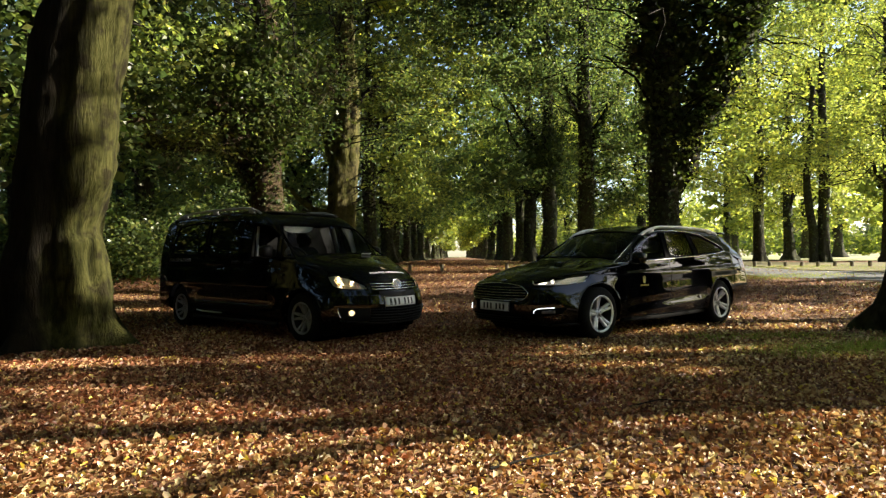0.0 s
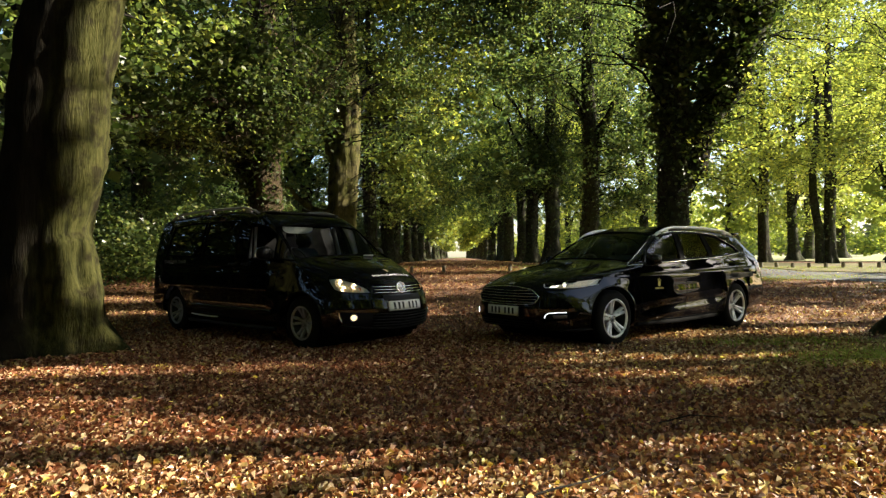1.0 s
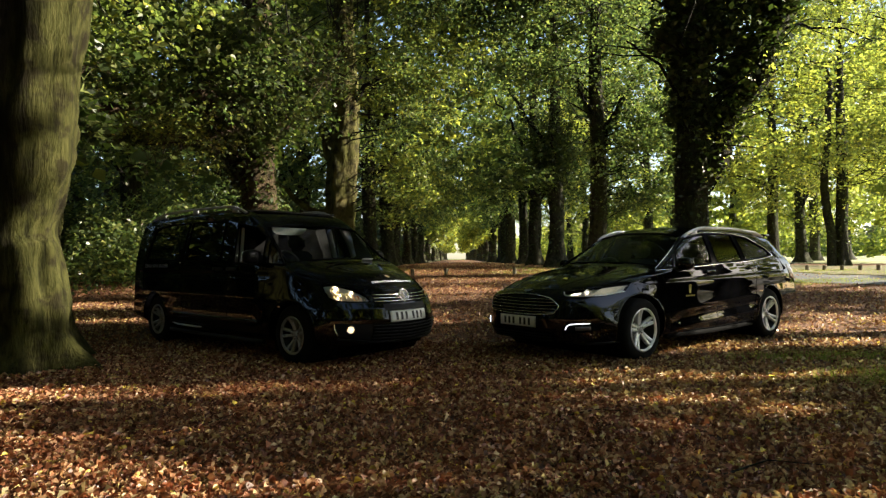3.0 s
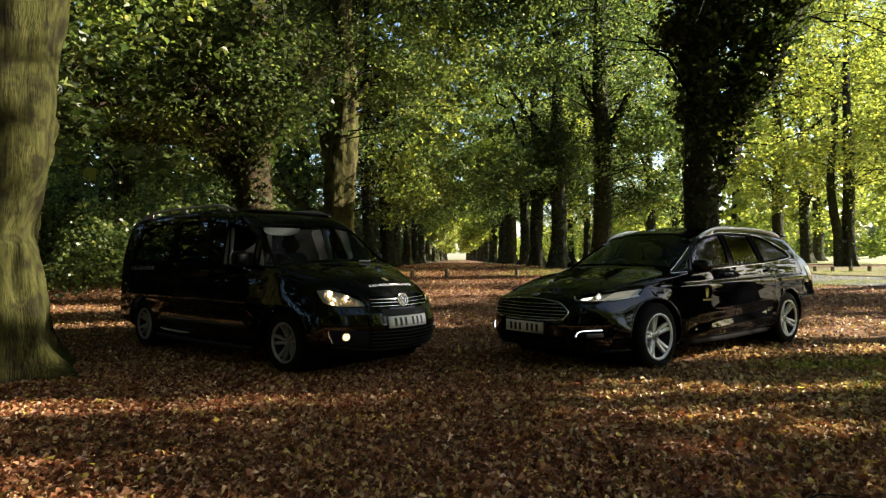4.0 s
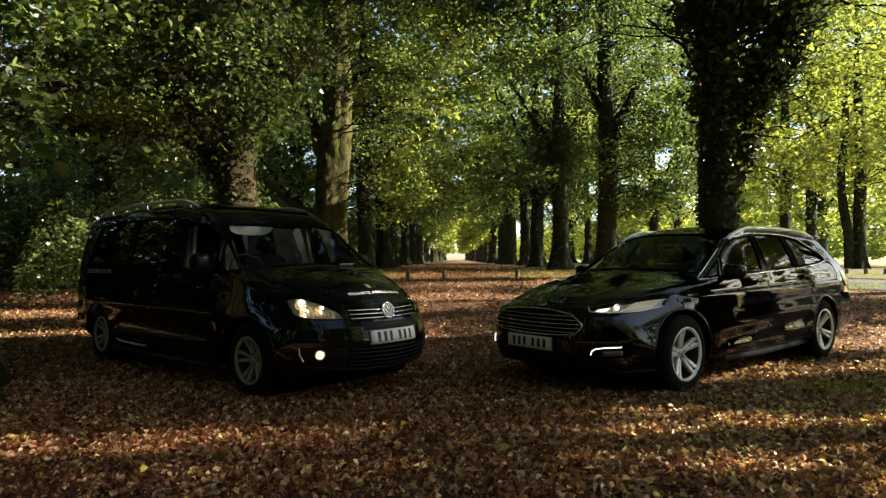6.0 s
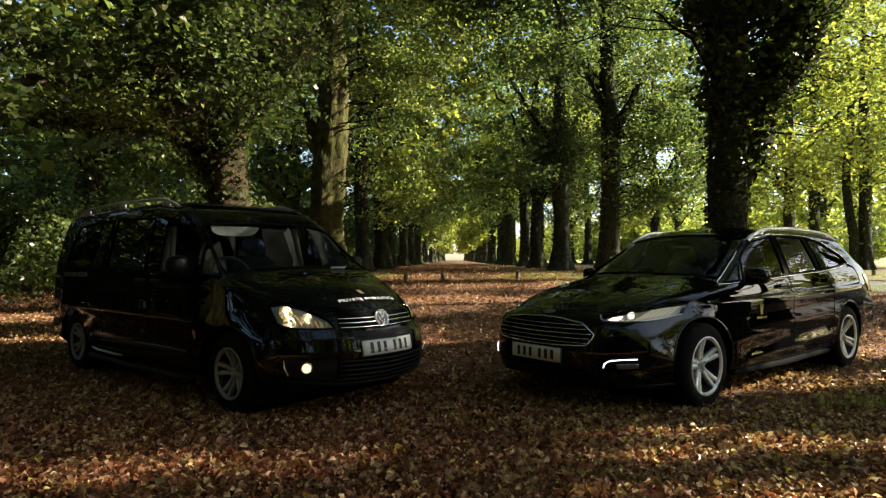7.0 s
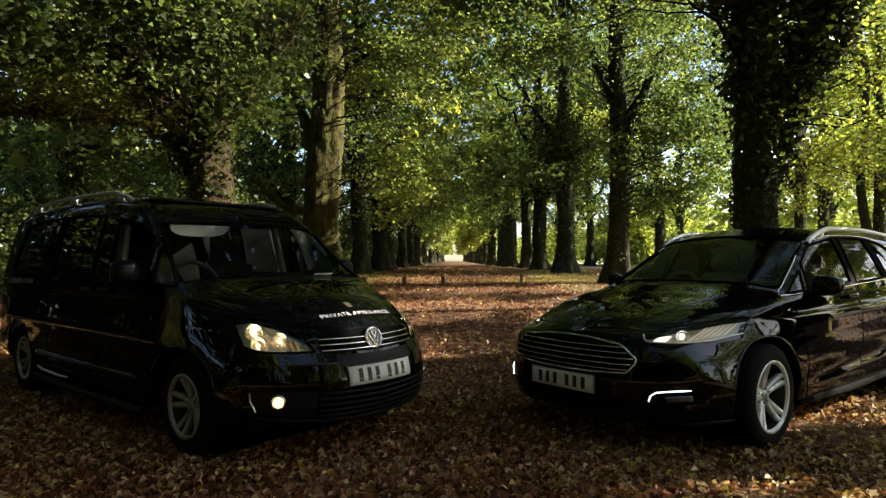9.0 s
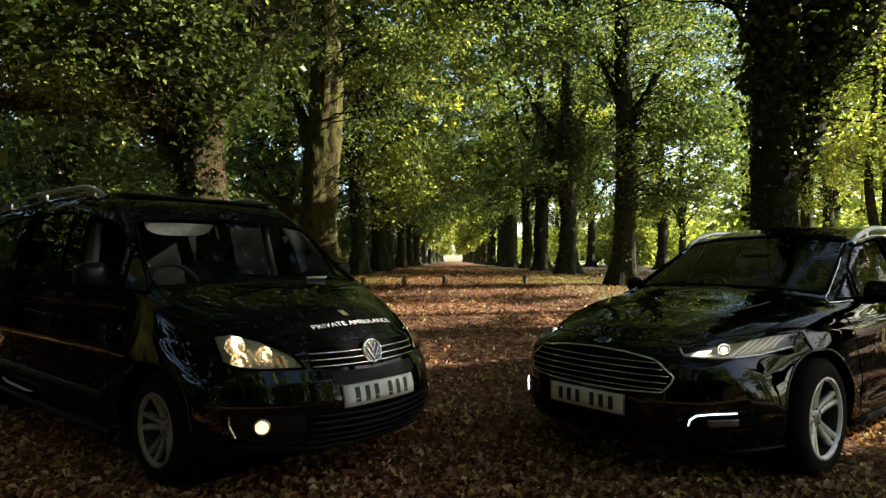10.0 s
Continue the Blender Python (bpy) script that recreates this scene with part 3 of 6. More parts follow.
        rr = np.interp(zz, z, r) + abs(rng.normal(0.01, 0.05, ivy)) * np.clip((zz - 0.8) / 2.5, 0.15, 2.2)
        p = np.stack([np.interp(zz, z, px) + rr * np.cos(a), np.interp(zz, z, py) + rr * np.sin(a), zz], 1)
        part("ivy", mesh_np("ivy", *leaf_np(p, rng.uniform(0.6, 1.3, ivy) * max(0.085, leaf_size * 0.75), rng, 0.1, plain=True)), M["leaf_deep"], tree, "dark glossy ivy", smooth=False)
    return tree


AVENUE = "mature lime tree with a ridged grey trunk and autumn-green leaves"
make_tree("lime_tree", (-4.67, 7.4), 0.46, 16, 1, 12000, 0.12, (5.2, 14, 6.2), 170, (0.098, 0.0), "bark_algae_shade", "leaf", sides=140, rings=120,
          limbs=[((0.3, 0, 5), (3.0, 1.0, 7.4), 0.15, 0.05, 0.4)], outline=[(-0.15, 0.02, 0.78), (0.05, 0.02, 0.68), (0.33, 0.0, 0.59), (0.74, 0.02, 0.57), (1.08, 0.02, 0.52), (1.43, 0.02, 0.475), (1.77, 0.07, 0.48), (2.18, 0.15, 0.5), (2.6, 0.2, 0.5), (3.14, 0.25, 0.49), (3.5, 0.3, 0.5), (3.83, 0.36, 0.48), (4.2, 0.43, 0.46), (5.5, 0.6, 0.42), (8, 0.9, 0.36), (12, 1.3, 0.2)],
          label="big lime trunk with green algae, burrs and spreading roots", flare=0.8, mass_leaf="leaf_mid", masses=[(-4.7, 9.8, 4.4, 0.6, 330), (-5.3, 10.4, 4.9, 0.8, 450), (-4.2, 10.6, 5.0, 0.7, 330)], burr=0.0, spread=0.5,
          bulges=[(-0.3, 0.62, 0.14, 0.4, 0.3), (0.3, 1.45, -0.07, 0.5, 0.2), (0.45, 2.2, 0.07, 0.13, 0.09), (-1.1, 2.7, 0.06, 0.2, 0.16), (-2.3, 2.4, 0.07, 0.25, 0.3),
                  (-0.72, 0.75, 0.13, 0.17, 0.6), (-1.3, 0.7, -0.26, 0.4, 0.85), (-1.9, 0.4, 0.1, 0.25, 0.6), (-0.42, 0.8, -0.09, 0.09, 0.45), (-0.5, 1.4, -0.07, 0.5, 0.07), (-0.4, 1.25, 0.06, 0.4, 0.09),
                  (-0.9, 0.0, 0.2, 0.2, 0.2), (-0.1, 0.0, 0.25, 0.22, 0.22), (0.5, 0.0, 0.25, 0.25, 0.2), (-1.7, 0.0, 0.3, 0.2, 0.25), (-2.5, 0.0, 0.3, 0.25, 0.3),
                  (-0.72, 3.2, 0.08, 0.3, 7), (-1.42, 3.0, -0.22, 0.3, 1.6), (-2.1, 3.0, 0.08, 0.3, 7), (-1.25, 2.9, -0.1, 0.1, 0.12), (-1.0, 2.1, 0.06, 0.12, 0.09), (-1.05, 3.35, 0.09, 0.14, 0.1), (-1.2, 3.6, 0.08, 0.12, 0.1), (-0.3, 3.2, 0.06, 0.1, 0.08), (-0.1, 2.75, 0.05, 0.08, 0.08)])
make_tree("lime_tree", (-4.0, 14.3), 0.4, 15, 2, 30000, 0.078, (4.3, 12, 4.8), 250, (-0.03, 0.0), "bark_brown", "leaf", fill=[(-5.0, 10.7, 3.8, 0.4, 260), (-4.7, 11.3, 4.0, 0.35, 200), (-5.2, 9.8, 3.1, 0.4, 240), (-3.7, 12.2, 4.5, 0.9, 1300), (-4.2, 11.7, 5.0, 0.7, 700), (-4.0, 13.6, 3.75, 0.55, 900), (-4.5, 13.5, 4.1, 0.6, 900), (-3.8, 14.1, 4.4, 1.0, 2200), (-4.5, 13.9, 5.3, 1.0, 1800), (-3.2, 14.0, 5.2, 0.8, 1200), (-4.9, 14, 4.0, 0.7, 700)],
          limbs=[((0, 0, 2.0), (-1.7, 0.2, 4.2), 0.22, 0.12, 0.0), ((-0.3, 0, 3.4), (-3.6, -1.2, 3.3), 0.14, 0.05, 0.7), ((0, 0, 3.0), (1.3, 0.4, 5.6), 0.18, 0.08, 0.1), ((-0.3, -0.2, 3.9), (-1.7, -4.8, 2.35), 0.14, 0.06, 0.6)],
          label="forked lime tree with dappled grey bark and drooping leafy limbs", ivy=3000, mass_leaf="leaf_mid", hanging=[(-5.6, 12.6, 3.8, 1.4, 90), (-4.6, 12.7, 4.2, 1.2, 80), (-3.3, 13.2, 5.2, 1.0, 60), (-6.6, 12.4, 4.4, 1.2, 50)],
          masses=[(-5.8, 13, 5.2, 1.3, 2600), (-4.6, 12.8, 4.9, 1.1, 2400), (-3.4, 13, 6.0, 1.1, 2200), (-5.1, 12.6, 3.7, 0.9, 1800), (-4.6, 12.9, 3.9, 0.6, 900), (-6.6, 12.5, 4.0, 1.0, 1500), (-5, 13, 6.8, 1.6, 2600), (-2.6, 13.4, 6.6, 1.3, 1800)])
make_tree("lime_tree", (-3.34, 20.3), 0.53, 17, 3, 22000, 0.1, (4.6, 14, 5.6), 230, (0.02, 0.0), "bark_pale", "leaf", burr=0.13, sides=60, rings=60, flare=0.5,
          limbs=[((0, 0, 5.0), (2.2, -0.6, 6.7), 0.1, 0.04, 0.25), ((0, 0, 1.9), (-1.9, -0.2, 2.9), 0.15, 0.06, -0.25), ((0, 0, 3.0), (-1.2, 0.2, 6.2), 0.18, 0.09, 0.1)],
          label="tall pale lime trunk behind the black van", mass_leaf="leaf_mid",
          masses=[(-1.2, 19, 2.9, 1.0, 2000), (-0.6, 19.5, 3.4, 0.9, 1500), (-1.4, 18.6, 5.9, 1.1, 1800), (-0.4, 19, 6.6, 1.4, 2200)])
make_tree("lime_tree", (4.8, 13.1), 0.34, 15, 4, 28000, 0.078, (5.2, 12, 5.0), 220, (0.0, 0.0), "bark", "leaf", flare=0.4, burr=0.1,
          limbs=[((0.08, 0, 2.3), (2.5, 0.1, 7.0), 0.24, 0.17, -0.15), ((-0.03, 0, 2.6), (-0.15, 0.2, 8.5), 0.28, 0.14, 0.0), ((0, 0, 3.6), (-1.4, -0.4, 5.0), 0.04, 0.015, 0.25), ((0.6, 0, 4.0), (2.6, -0.3, 4.6), 0.03, 0.012, 0.3), ((1.4, 0, 5.2), (3.4, -0.3, 5.0), 0.03, 0.012, 0.3)],
          label="dark ivy-clad lime tree forking behind the black estate car", ivy=2600, twigs=0.1,
          fill=[(4.7, 13.1, 3.9, 0.32, 700), (4.7, 13.1, 4.7, 0.42, 900), (4.7, 13.1, 5.5, 0.5, 1000), (4.65, 13.1, 6.3, 0.48, 1000), (4.7, 13.1, 7.1, 0.52, 900), (5.25, 13.1, 3.9, 0.35, 600), (5.6, 13.1, 4.6, 0.4, 800), (6.0, 13.1, 5.3, 0.45, 900),
                (6.4, 13.1, 6.0, 0.45, 900), (6.7, 13.1, 6.7, 0.38, 800), (7.1, 13.1, 7.5, 0.42, 600), (5.3, 13.1, 5.5, 0.5, 900), (5.6, 13.1, 6.3, 0.55, 1000), (4.2, 13.0, 5.4, 0.4, 250)],
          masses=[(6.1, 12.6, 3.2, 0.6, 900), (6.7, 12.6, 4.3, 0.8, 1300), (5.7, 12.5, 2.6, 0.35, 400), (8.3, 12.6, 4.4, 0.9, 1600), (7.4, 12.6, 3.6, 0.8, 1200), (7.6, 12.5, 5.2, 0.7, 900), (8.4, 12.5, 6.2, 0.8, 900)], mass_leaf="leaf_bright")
make_tree("lime_tree", (4.8, 20.4), 0.29, 16, 5, 16000, 0.11, (4.8, 14, 4.3), 200, leaf="leaf", label=AVENUE, burr=0.1, masses=[(3.0, 19, 6.6, 1.0, 900), (5.4, 19.6, 4.4, 0.9, 1100), (6.0, 20.4, 3.0, 1.0, 1200), (6.9, 20.6, 3.1, 1.0, 1200), (7.7, 20.8, 3.6, 1.0, 1000), (6.6, 20.3, 5.2, 1.2, 1300), (6.2, 20.2, 4.3, 1.3, 1500), (6.8, 20.2, 6.0, 1.6, 1800), (5.8, 20, 7.8, 1.6, 1800), (7.4, 20.6, 4.8, 1.2, 1200), (7.6, 20.6, 7.6, 1.5, 1500)], ivy=1800, flare=0.9,
          limbs=[((0, 0, 3.9), (1.4, -0.5, 6.8), 0.055, 0.02, 0.2), ((0, 0, 4.6), (-1.5, -0.6, 7.6), 0.05, 0.02, 0.2)])
make_tree("lime_tree", (6.4, 8.0), 0.46, 24, 6, 12000, 0.2, (9.3, 14.5, 6.5), 150, (0.02, -0.026), "bark", "leaf", label="stout lime tree with spreading roots at the lawn's edge", sides=32)

make_tree("lime_tree", (-13, 24.5), 0.18, 13, 15, 9000, 0.13, (3.6, 11, 3.4), 120, (0.02, 0.0), "bark", "leaf_bright", label="young lime with pale sunlit leaves within the wood", spread=0.5, group="young trees", flare=0.3)
# this and the next two stand out of view to shade vehicles and ground
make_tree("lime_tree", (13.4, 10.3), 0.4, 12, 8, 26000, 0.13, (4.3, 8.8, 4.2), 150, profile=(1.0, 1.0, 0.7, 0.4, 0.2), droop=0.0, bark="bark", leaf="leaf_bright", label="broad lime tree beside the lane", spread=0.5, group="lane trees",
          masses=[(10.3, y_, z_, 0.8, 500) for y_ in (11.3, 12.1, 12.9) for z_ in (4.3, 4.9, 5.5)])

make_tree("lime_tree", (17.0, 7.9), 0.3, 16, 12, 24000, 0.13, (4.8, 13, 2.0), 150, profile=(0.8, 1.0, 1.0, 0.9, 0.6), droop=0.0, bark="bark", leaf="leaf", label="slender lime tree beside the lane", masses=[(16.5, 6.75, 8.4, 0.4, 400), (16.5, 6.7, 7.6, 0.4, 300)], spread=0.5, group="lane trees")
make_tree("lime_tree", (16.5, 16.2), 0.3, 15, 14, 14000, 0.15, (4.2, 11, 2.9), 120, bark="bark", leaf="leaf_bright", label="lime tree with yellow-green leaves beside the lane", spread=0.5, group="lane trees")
# two more out of view, added to close the sky overhead
make_tree("lime_tree", (5.8, -1.8), 0.42, 16, 9, 12000, 0.2, (7.5, 14.5, 6.5), 150, label=AVENUE)
make_tree("lime_tree", (-5.2, -1.2), 0.42, 16, 10, 12000, 0.2, (6.5, 14.5, 6.5), 150, label=AVENUE)

# trunk out of view, added for a shadow band across the foreground
for tx, ty, tr in ((11.0, 5.1, 0.2),):
    make_tree("lime_tree", (tx, ty), tr, 20, int(tx + ty), 4000, 0.22, (12.6, 17, 3.0), 60, label="tall bare-stemmed lime tree beside the clearing", group="lane trees",
              limbs=[((0, 0, 4.2), (-1.6, 1.4, 6.2), 0.1, 0.04, 0.2), ((0, 0, 5.0), (1.2, -1.8, 7.2), 0.1, 0.04, 0.2)])

# rows that run on down the avenue: three shapes in turn, the last ones a long way off
shapes = []
FORMS = [  # trunk radius, leaves, their number and size, where the first one stands, crown from, to and reach
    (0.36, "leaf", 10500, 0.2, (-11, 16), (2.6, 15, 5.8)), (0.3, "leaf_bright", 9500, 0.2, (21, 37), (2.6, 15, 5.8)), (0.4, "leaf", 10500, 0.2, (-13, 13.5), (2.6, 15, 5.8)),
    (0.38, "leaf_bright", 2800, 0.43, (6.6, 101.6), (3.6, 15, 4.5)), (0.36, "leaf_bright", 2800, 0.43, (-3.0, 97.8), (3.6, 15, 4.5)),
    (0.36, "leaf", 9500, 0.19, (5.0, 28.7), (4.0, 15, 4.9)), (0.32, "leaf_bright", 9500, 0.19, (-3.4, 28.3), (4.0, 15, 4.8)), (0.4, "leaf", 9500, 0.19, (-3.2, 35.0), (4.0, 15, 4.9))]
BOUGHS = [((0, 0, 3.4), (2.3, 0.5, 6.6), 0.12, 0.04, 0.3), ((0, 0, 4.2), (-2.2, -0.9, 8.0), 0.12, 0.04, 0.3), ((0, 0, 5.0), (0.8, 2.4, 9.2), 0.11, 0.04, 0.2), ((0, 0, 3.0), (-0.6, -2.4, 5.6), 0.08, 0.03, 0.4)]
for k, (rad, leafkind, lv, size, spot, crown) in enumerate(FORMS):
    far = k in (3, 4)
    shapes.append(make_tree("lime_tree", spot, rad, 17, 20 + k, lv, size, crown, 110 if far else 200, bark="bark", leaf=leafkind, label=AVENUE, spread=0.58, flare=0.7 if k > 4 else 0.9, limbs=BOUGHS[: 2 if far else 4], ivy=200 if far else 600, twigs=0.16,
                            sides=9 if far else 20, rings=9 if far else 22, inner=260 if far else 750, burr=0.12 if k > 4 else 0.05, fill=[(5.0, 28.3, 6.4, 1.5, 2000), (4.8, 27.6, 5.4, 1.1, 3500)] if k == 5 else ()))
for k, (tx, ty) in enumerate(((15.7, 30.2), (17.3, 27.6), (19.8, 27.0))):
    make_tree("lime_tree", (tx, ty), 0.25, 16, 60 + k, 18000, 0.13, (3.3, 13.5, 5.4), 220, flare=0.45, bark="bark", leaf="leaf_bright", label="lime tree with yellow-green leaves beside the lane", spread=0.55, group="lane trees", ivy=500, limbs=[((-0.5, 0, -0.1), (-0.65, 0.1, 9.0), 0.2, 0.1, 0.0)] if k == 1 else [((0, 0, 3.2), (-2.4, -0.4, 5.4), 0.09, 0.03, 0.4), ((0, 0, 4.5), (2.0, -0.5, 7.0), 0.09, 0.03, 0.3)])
row_rng = random.Random(3)


def another(k, x, y, scale=1.0):
    ob = copy_thing(shapes[k], pose(x, y, float(gz(x, y)), 0, 0, row_rng.uniform(0, 360)) @ Matrix.Scale(scale, 4))
    return ob


count = 0
for side, ys in ((1, [35.0, 42.5] + [50 + 7.3 * i for i in range(28) if i != 7]), (-1, [41.5] + [48 + 7.1 * i for i in range(29) if i != 7])):
    for y in ys:
        x = (4.4 if side > 0 else -4.0) + 0.022 * y + row_rng.uniform(-0.25, 0.25)
        another(5 + count % 3 if y < 66 else 3 + count % 2, x, y, row_rng.uniform(0.9, 1.12))
        count += 1
# outer trees over the lane and the second rows on either side
# those behind the camera and far right are unseen, closing sky and reflections
for k, x, y, s in ((1, 21, 37, 1.0), (1, 26.5, 36, 1.0), (1, 31, 52, 1.1), (1, 23, 62, 1.1), (1, 39, 60, 1.2), (1, 36, 75, 1.2), (1, 13, 40, 1.0), (1, 11.8, 52, 1.0), (1, 13.5, 66, 1.1), (1, 28, 60, 1.0), (1, 33, 44, 1.1), (1, 15, 82, 1.1),
                   (0, -11, 16, 1.0), (0, -14.5, 10, 1.0), (2, -13, 13.5, 0.9), (0, -9.5, 19.5, 0.9), (2, -7.6, 33.5, 1.0), (0, -11, 31, 1.05), (0, -17, 29, 1.1), (2, -11, 40, 1.1), (0, -19, 40, 1.2), (0, -12, 52, 1.2), (1, -20, 13, 1.1),
                   (0, -10.5, 7.4, 1.0), (2, -10, 1.2, 1.1), (0, -9.6, -5, 1.1), (1, 16, -4.5, 0.8), (1, 20, -0.5, 0.7), (1, 22, -9, 0.9), (1, 12.5, -9, 0.9), (1, 25, 8, 0.75), (0, 31, -22, 0.8), (1, 27, 16, 0.8), (2, 36, -30, 0.85), (1, 38, -26, 0.9), (0, 24, -1, 0.75), (2, -5.2, -9, 1.1), (0, -5, -15, 1.0), (2, 5, -7, 1.0), (0, 5, -14, 1.1), (2, 5, -22, 1.0), (0, -5, -23, 1.1), (2, -12, -2, 1.1), (0, -13, -10, 1.2), (2, -14, -20, 1.2),
                   (0, 13, -10, 1.1), (2, 14, -20, 1.2), (1, 0, -34, 1.2), (0, -8, -32, 1.2), (2, 8, -33, 1.2), (1, 24, -14, 1.2), (0, -20, 4, 1.2), (2, 18, -32, 1.2), (0, -18, -30, 1.3)):
    if (x, y) in [form[4] for form in FORMS]:
        row_rng.uniform(0, 360)
        continue
    another(k if (x < -8 and y > 8) or 12 < x < 24 or y > 5 and abs(x) < 24 else 3 + k % 2, x, y, s)


def canopy(x, y, seed):
    """An avenue tree's closed upper crown high over the ride, mostly unseen, dimming the sky."""
    rng = np.random.default_rng(seed)
    n = 2600
    a, u = rng.uniform(0, 2 * np.pi, n), np.sqrt(rng.uniform(0, 1, n)) * 6.5
    return np.stack([x + u * np.cos(a), y + u * np.sin(a), float(gz(x, y)) + 12.5 + 3.5 * (1 - (u / 6.5) ** 2) * rng.uniform(0.3, 1, n) + rng.normal(0, 0.4, n)], 1)


tops = np.concatenate([canopy(x, y, 300 + k) for k, (x, y) in enumerate([(sx, yy) for sx in (-5, 5.5) for yy in (7, 14, 21, 28, 35)] + [(-6, -16), (5, -18), (-6, -1), (-8, -8), (-11, 5), (0, 10), (0, 18), (0, 26)])])
tops = tops[shaded(tops)]
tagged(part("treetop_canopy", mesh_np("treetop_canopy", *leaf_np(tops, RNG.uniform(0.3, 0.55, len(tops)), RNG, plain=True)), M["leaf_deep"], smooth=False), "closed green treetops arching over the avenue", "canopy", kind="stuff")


def thicket(name, boxes, leaves, size, seed, material, label):
    """Undergrowth: leaf sprays massed in mounds."""
    rng = np.random.default_rng(seed)
    pts = []
    for x, y, rx, ry, h in boxes:
        n = leaves // len(boxes)
        a, u = rng.uniform(0, 2 * np.pi, n), np.sqrt(rng.uniform(0, 1, n))
        px, py = x + rx * u * np.cos(a), y + ry * u * np.sin(a)
        top = h * np.sqrt(np.maximum(0.05, 1 - u ** 2)) * (0.75 + 0.25 * np.sin(px * 2.3) * np.sin(py * 1.9))
        pts.append(np.stack([px, py, gz(px, py) + top * rng.uniform(0.02, 1, n) ** 0.6], 1))
    pts = np.concatenate(pts)
    ob = part(name, mesh_np(name, *leaf_np(pts, rng.uniform(0.6, 1.3, len(pts)) * size, rng, plain=True)), M[material], smooth=False)
    return tagged(ob, label, "undergrowth", kind="stuff")


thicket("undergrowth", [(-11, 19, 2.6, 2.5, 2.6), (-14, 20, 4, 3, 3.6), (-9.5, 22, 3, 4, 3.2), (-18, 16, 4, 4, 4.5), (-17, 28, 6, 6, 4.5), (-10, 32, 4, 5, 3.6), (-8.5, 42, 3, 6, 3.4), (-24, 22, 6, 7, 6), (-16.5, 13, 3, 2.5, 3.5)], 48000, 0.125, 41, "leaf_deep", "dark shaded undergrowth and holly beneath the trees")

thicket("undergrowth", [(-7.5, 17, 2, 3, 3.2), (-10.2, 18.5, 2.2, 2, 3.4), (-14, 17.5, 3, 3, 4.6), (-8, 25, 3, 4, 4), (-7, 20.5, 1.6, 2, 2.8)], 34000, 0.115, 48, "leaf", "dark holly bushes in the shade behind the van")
# ring round the camera's back, never in view, added to block low sky
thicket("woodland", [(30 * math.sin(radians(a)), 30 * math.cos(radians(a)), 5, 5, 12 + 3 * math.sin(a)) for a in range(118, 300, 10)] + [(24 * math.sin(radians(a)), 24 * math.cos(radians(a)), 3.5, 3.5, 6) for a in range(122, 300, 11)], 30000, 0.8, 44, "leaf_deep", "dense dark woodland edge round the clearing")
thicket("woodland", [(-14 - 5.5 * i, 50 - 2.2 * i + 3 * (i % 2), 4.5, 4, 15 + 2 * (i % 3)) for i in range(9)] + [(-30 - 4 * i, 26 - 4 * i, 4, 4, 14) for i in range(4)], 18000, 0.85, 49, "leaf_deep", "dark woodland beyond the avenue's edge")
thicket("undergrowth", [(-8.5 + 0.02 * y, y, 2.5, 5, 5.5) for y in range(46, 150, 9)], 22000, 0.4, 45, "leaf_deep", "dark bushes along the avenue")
thicket("undergrowth", [(16, 58, 3, 3, 8), (19, 62, 3, 3, 11), (22.5, 66, 3.5, 3, 14), (27, 70, 4, 4, 14), (14.5, 50, 2, 2, 5)], 12000, 0.45, 50, "leaf_bright", "sunlit young growth beyond the lane")
thicket("undergrowth", [(13 + 0.02 * y, y, 3, 6, 6) for y in range(74, 160, 12)], 14000, 0.4, 46, "leaf_bright", "sunlit bushes along the avenue")
# bush and hedges out of view, added to dim fill light and reflections
thicket("hedgerow", [(-8.0, 7.2, 0.9, 1.2, 3.2)], 3500, 0.11, 53, "leaf_deep", "dark holly bush at the clearing's edge")
thicket("hedgerow", [(-8.6, 4, 1.8, 3, 4.2), (-8.2, -0.5, 2.0, 3, 4), (15, -3, 3, 4, 2.6), (20, -9, 5, 4, 3.6), (12, -14, 4, 4, 3.4), (26, 2, 4, 6, 3.4), (4, -20, 6, 3, 4), (-6, -20, 6, 3, 4.2), (-14, -12, 4, 5, 4), (-13, -2, 3.5, 5, 3.6), (-16, 5, 4, 4, 4), (24, -18, 6, 5, 5)], 13000, 0.29, 42, "leaf_deep", "dark mixed hedgerow round the clearing")

# sunlit hedge and far woodland beyond the meadow
thicket("sunlit_hedge", [(34 + 9 * i, 92 + 4 * ((i * 3) % 4), 6, 5, 8 + 2 * ((i * 5) % 3)) for i in range(12)], 20000, 0.7, 47, "leaf_bright", "tall sunlit hedge across the meadow")
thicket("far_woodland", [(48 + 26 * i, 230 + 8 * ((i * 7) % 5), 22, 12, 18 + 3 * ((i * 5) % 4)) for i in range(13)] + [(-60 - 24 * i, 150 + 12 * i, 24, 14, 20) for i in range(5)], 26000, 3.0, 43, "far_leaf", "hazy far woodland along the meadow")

# bushes and far hedge out of view, added to be mirrored in the cars
thicket("sunlit_hedge", [(41 + 2 * (i % 2), 5 + 4.2 * i, 3, 3.4, 7.5 + 1.5 * (i % 3)) for i in range(7)], 7000, 0.4, 54, "leaf_bright", "sunlit bushes beyond the lane")
thicket("sunlit_hedge", [(95 * math.sin(radians(a)), 95 * math.cos(radians(a)), 7, 6, 6 + 2 * (a % 3)) for a in range(68, 118, 7)], 4000, 1.1, 52, "leaf_bright", "sunlit hedge beyond the open meadow")

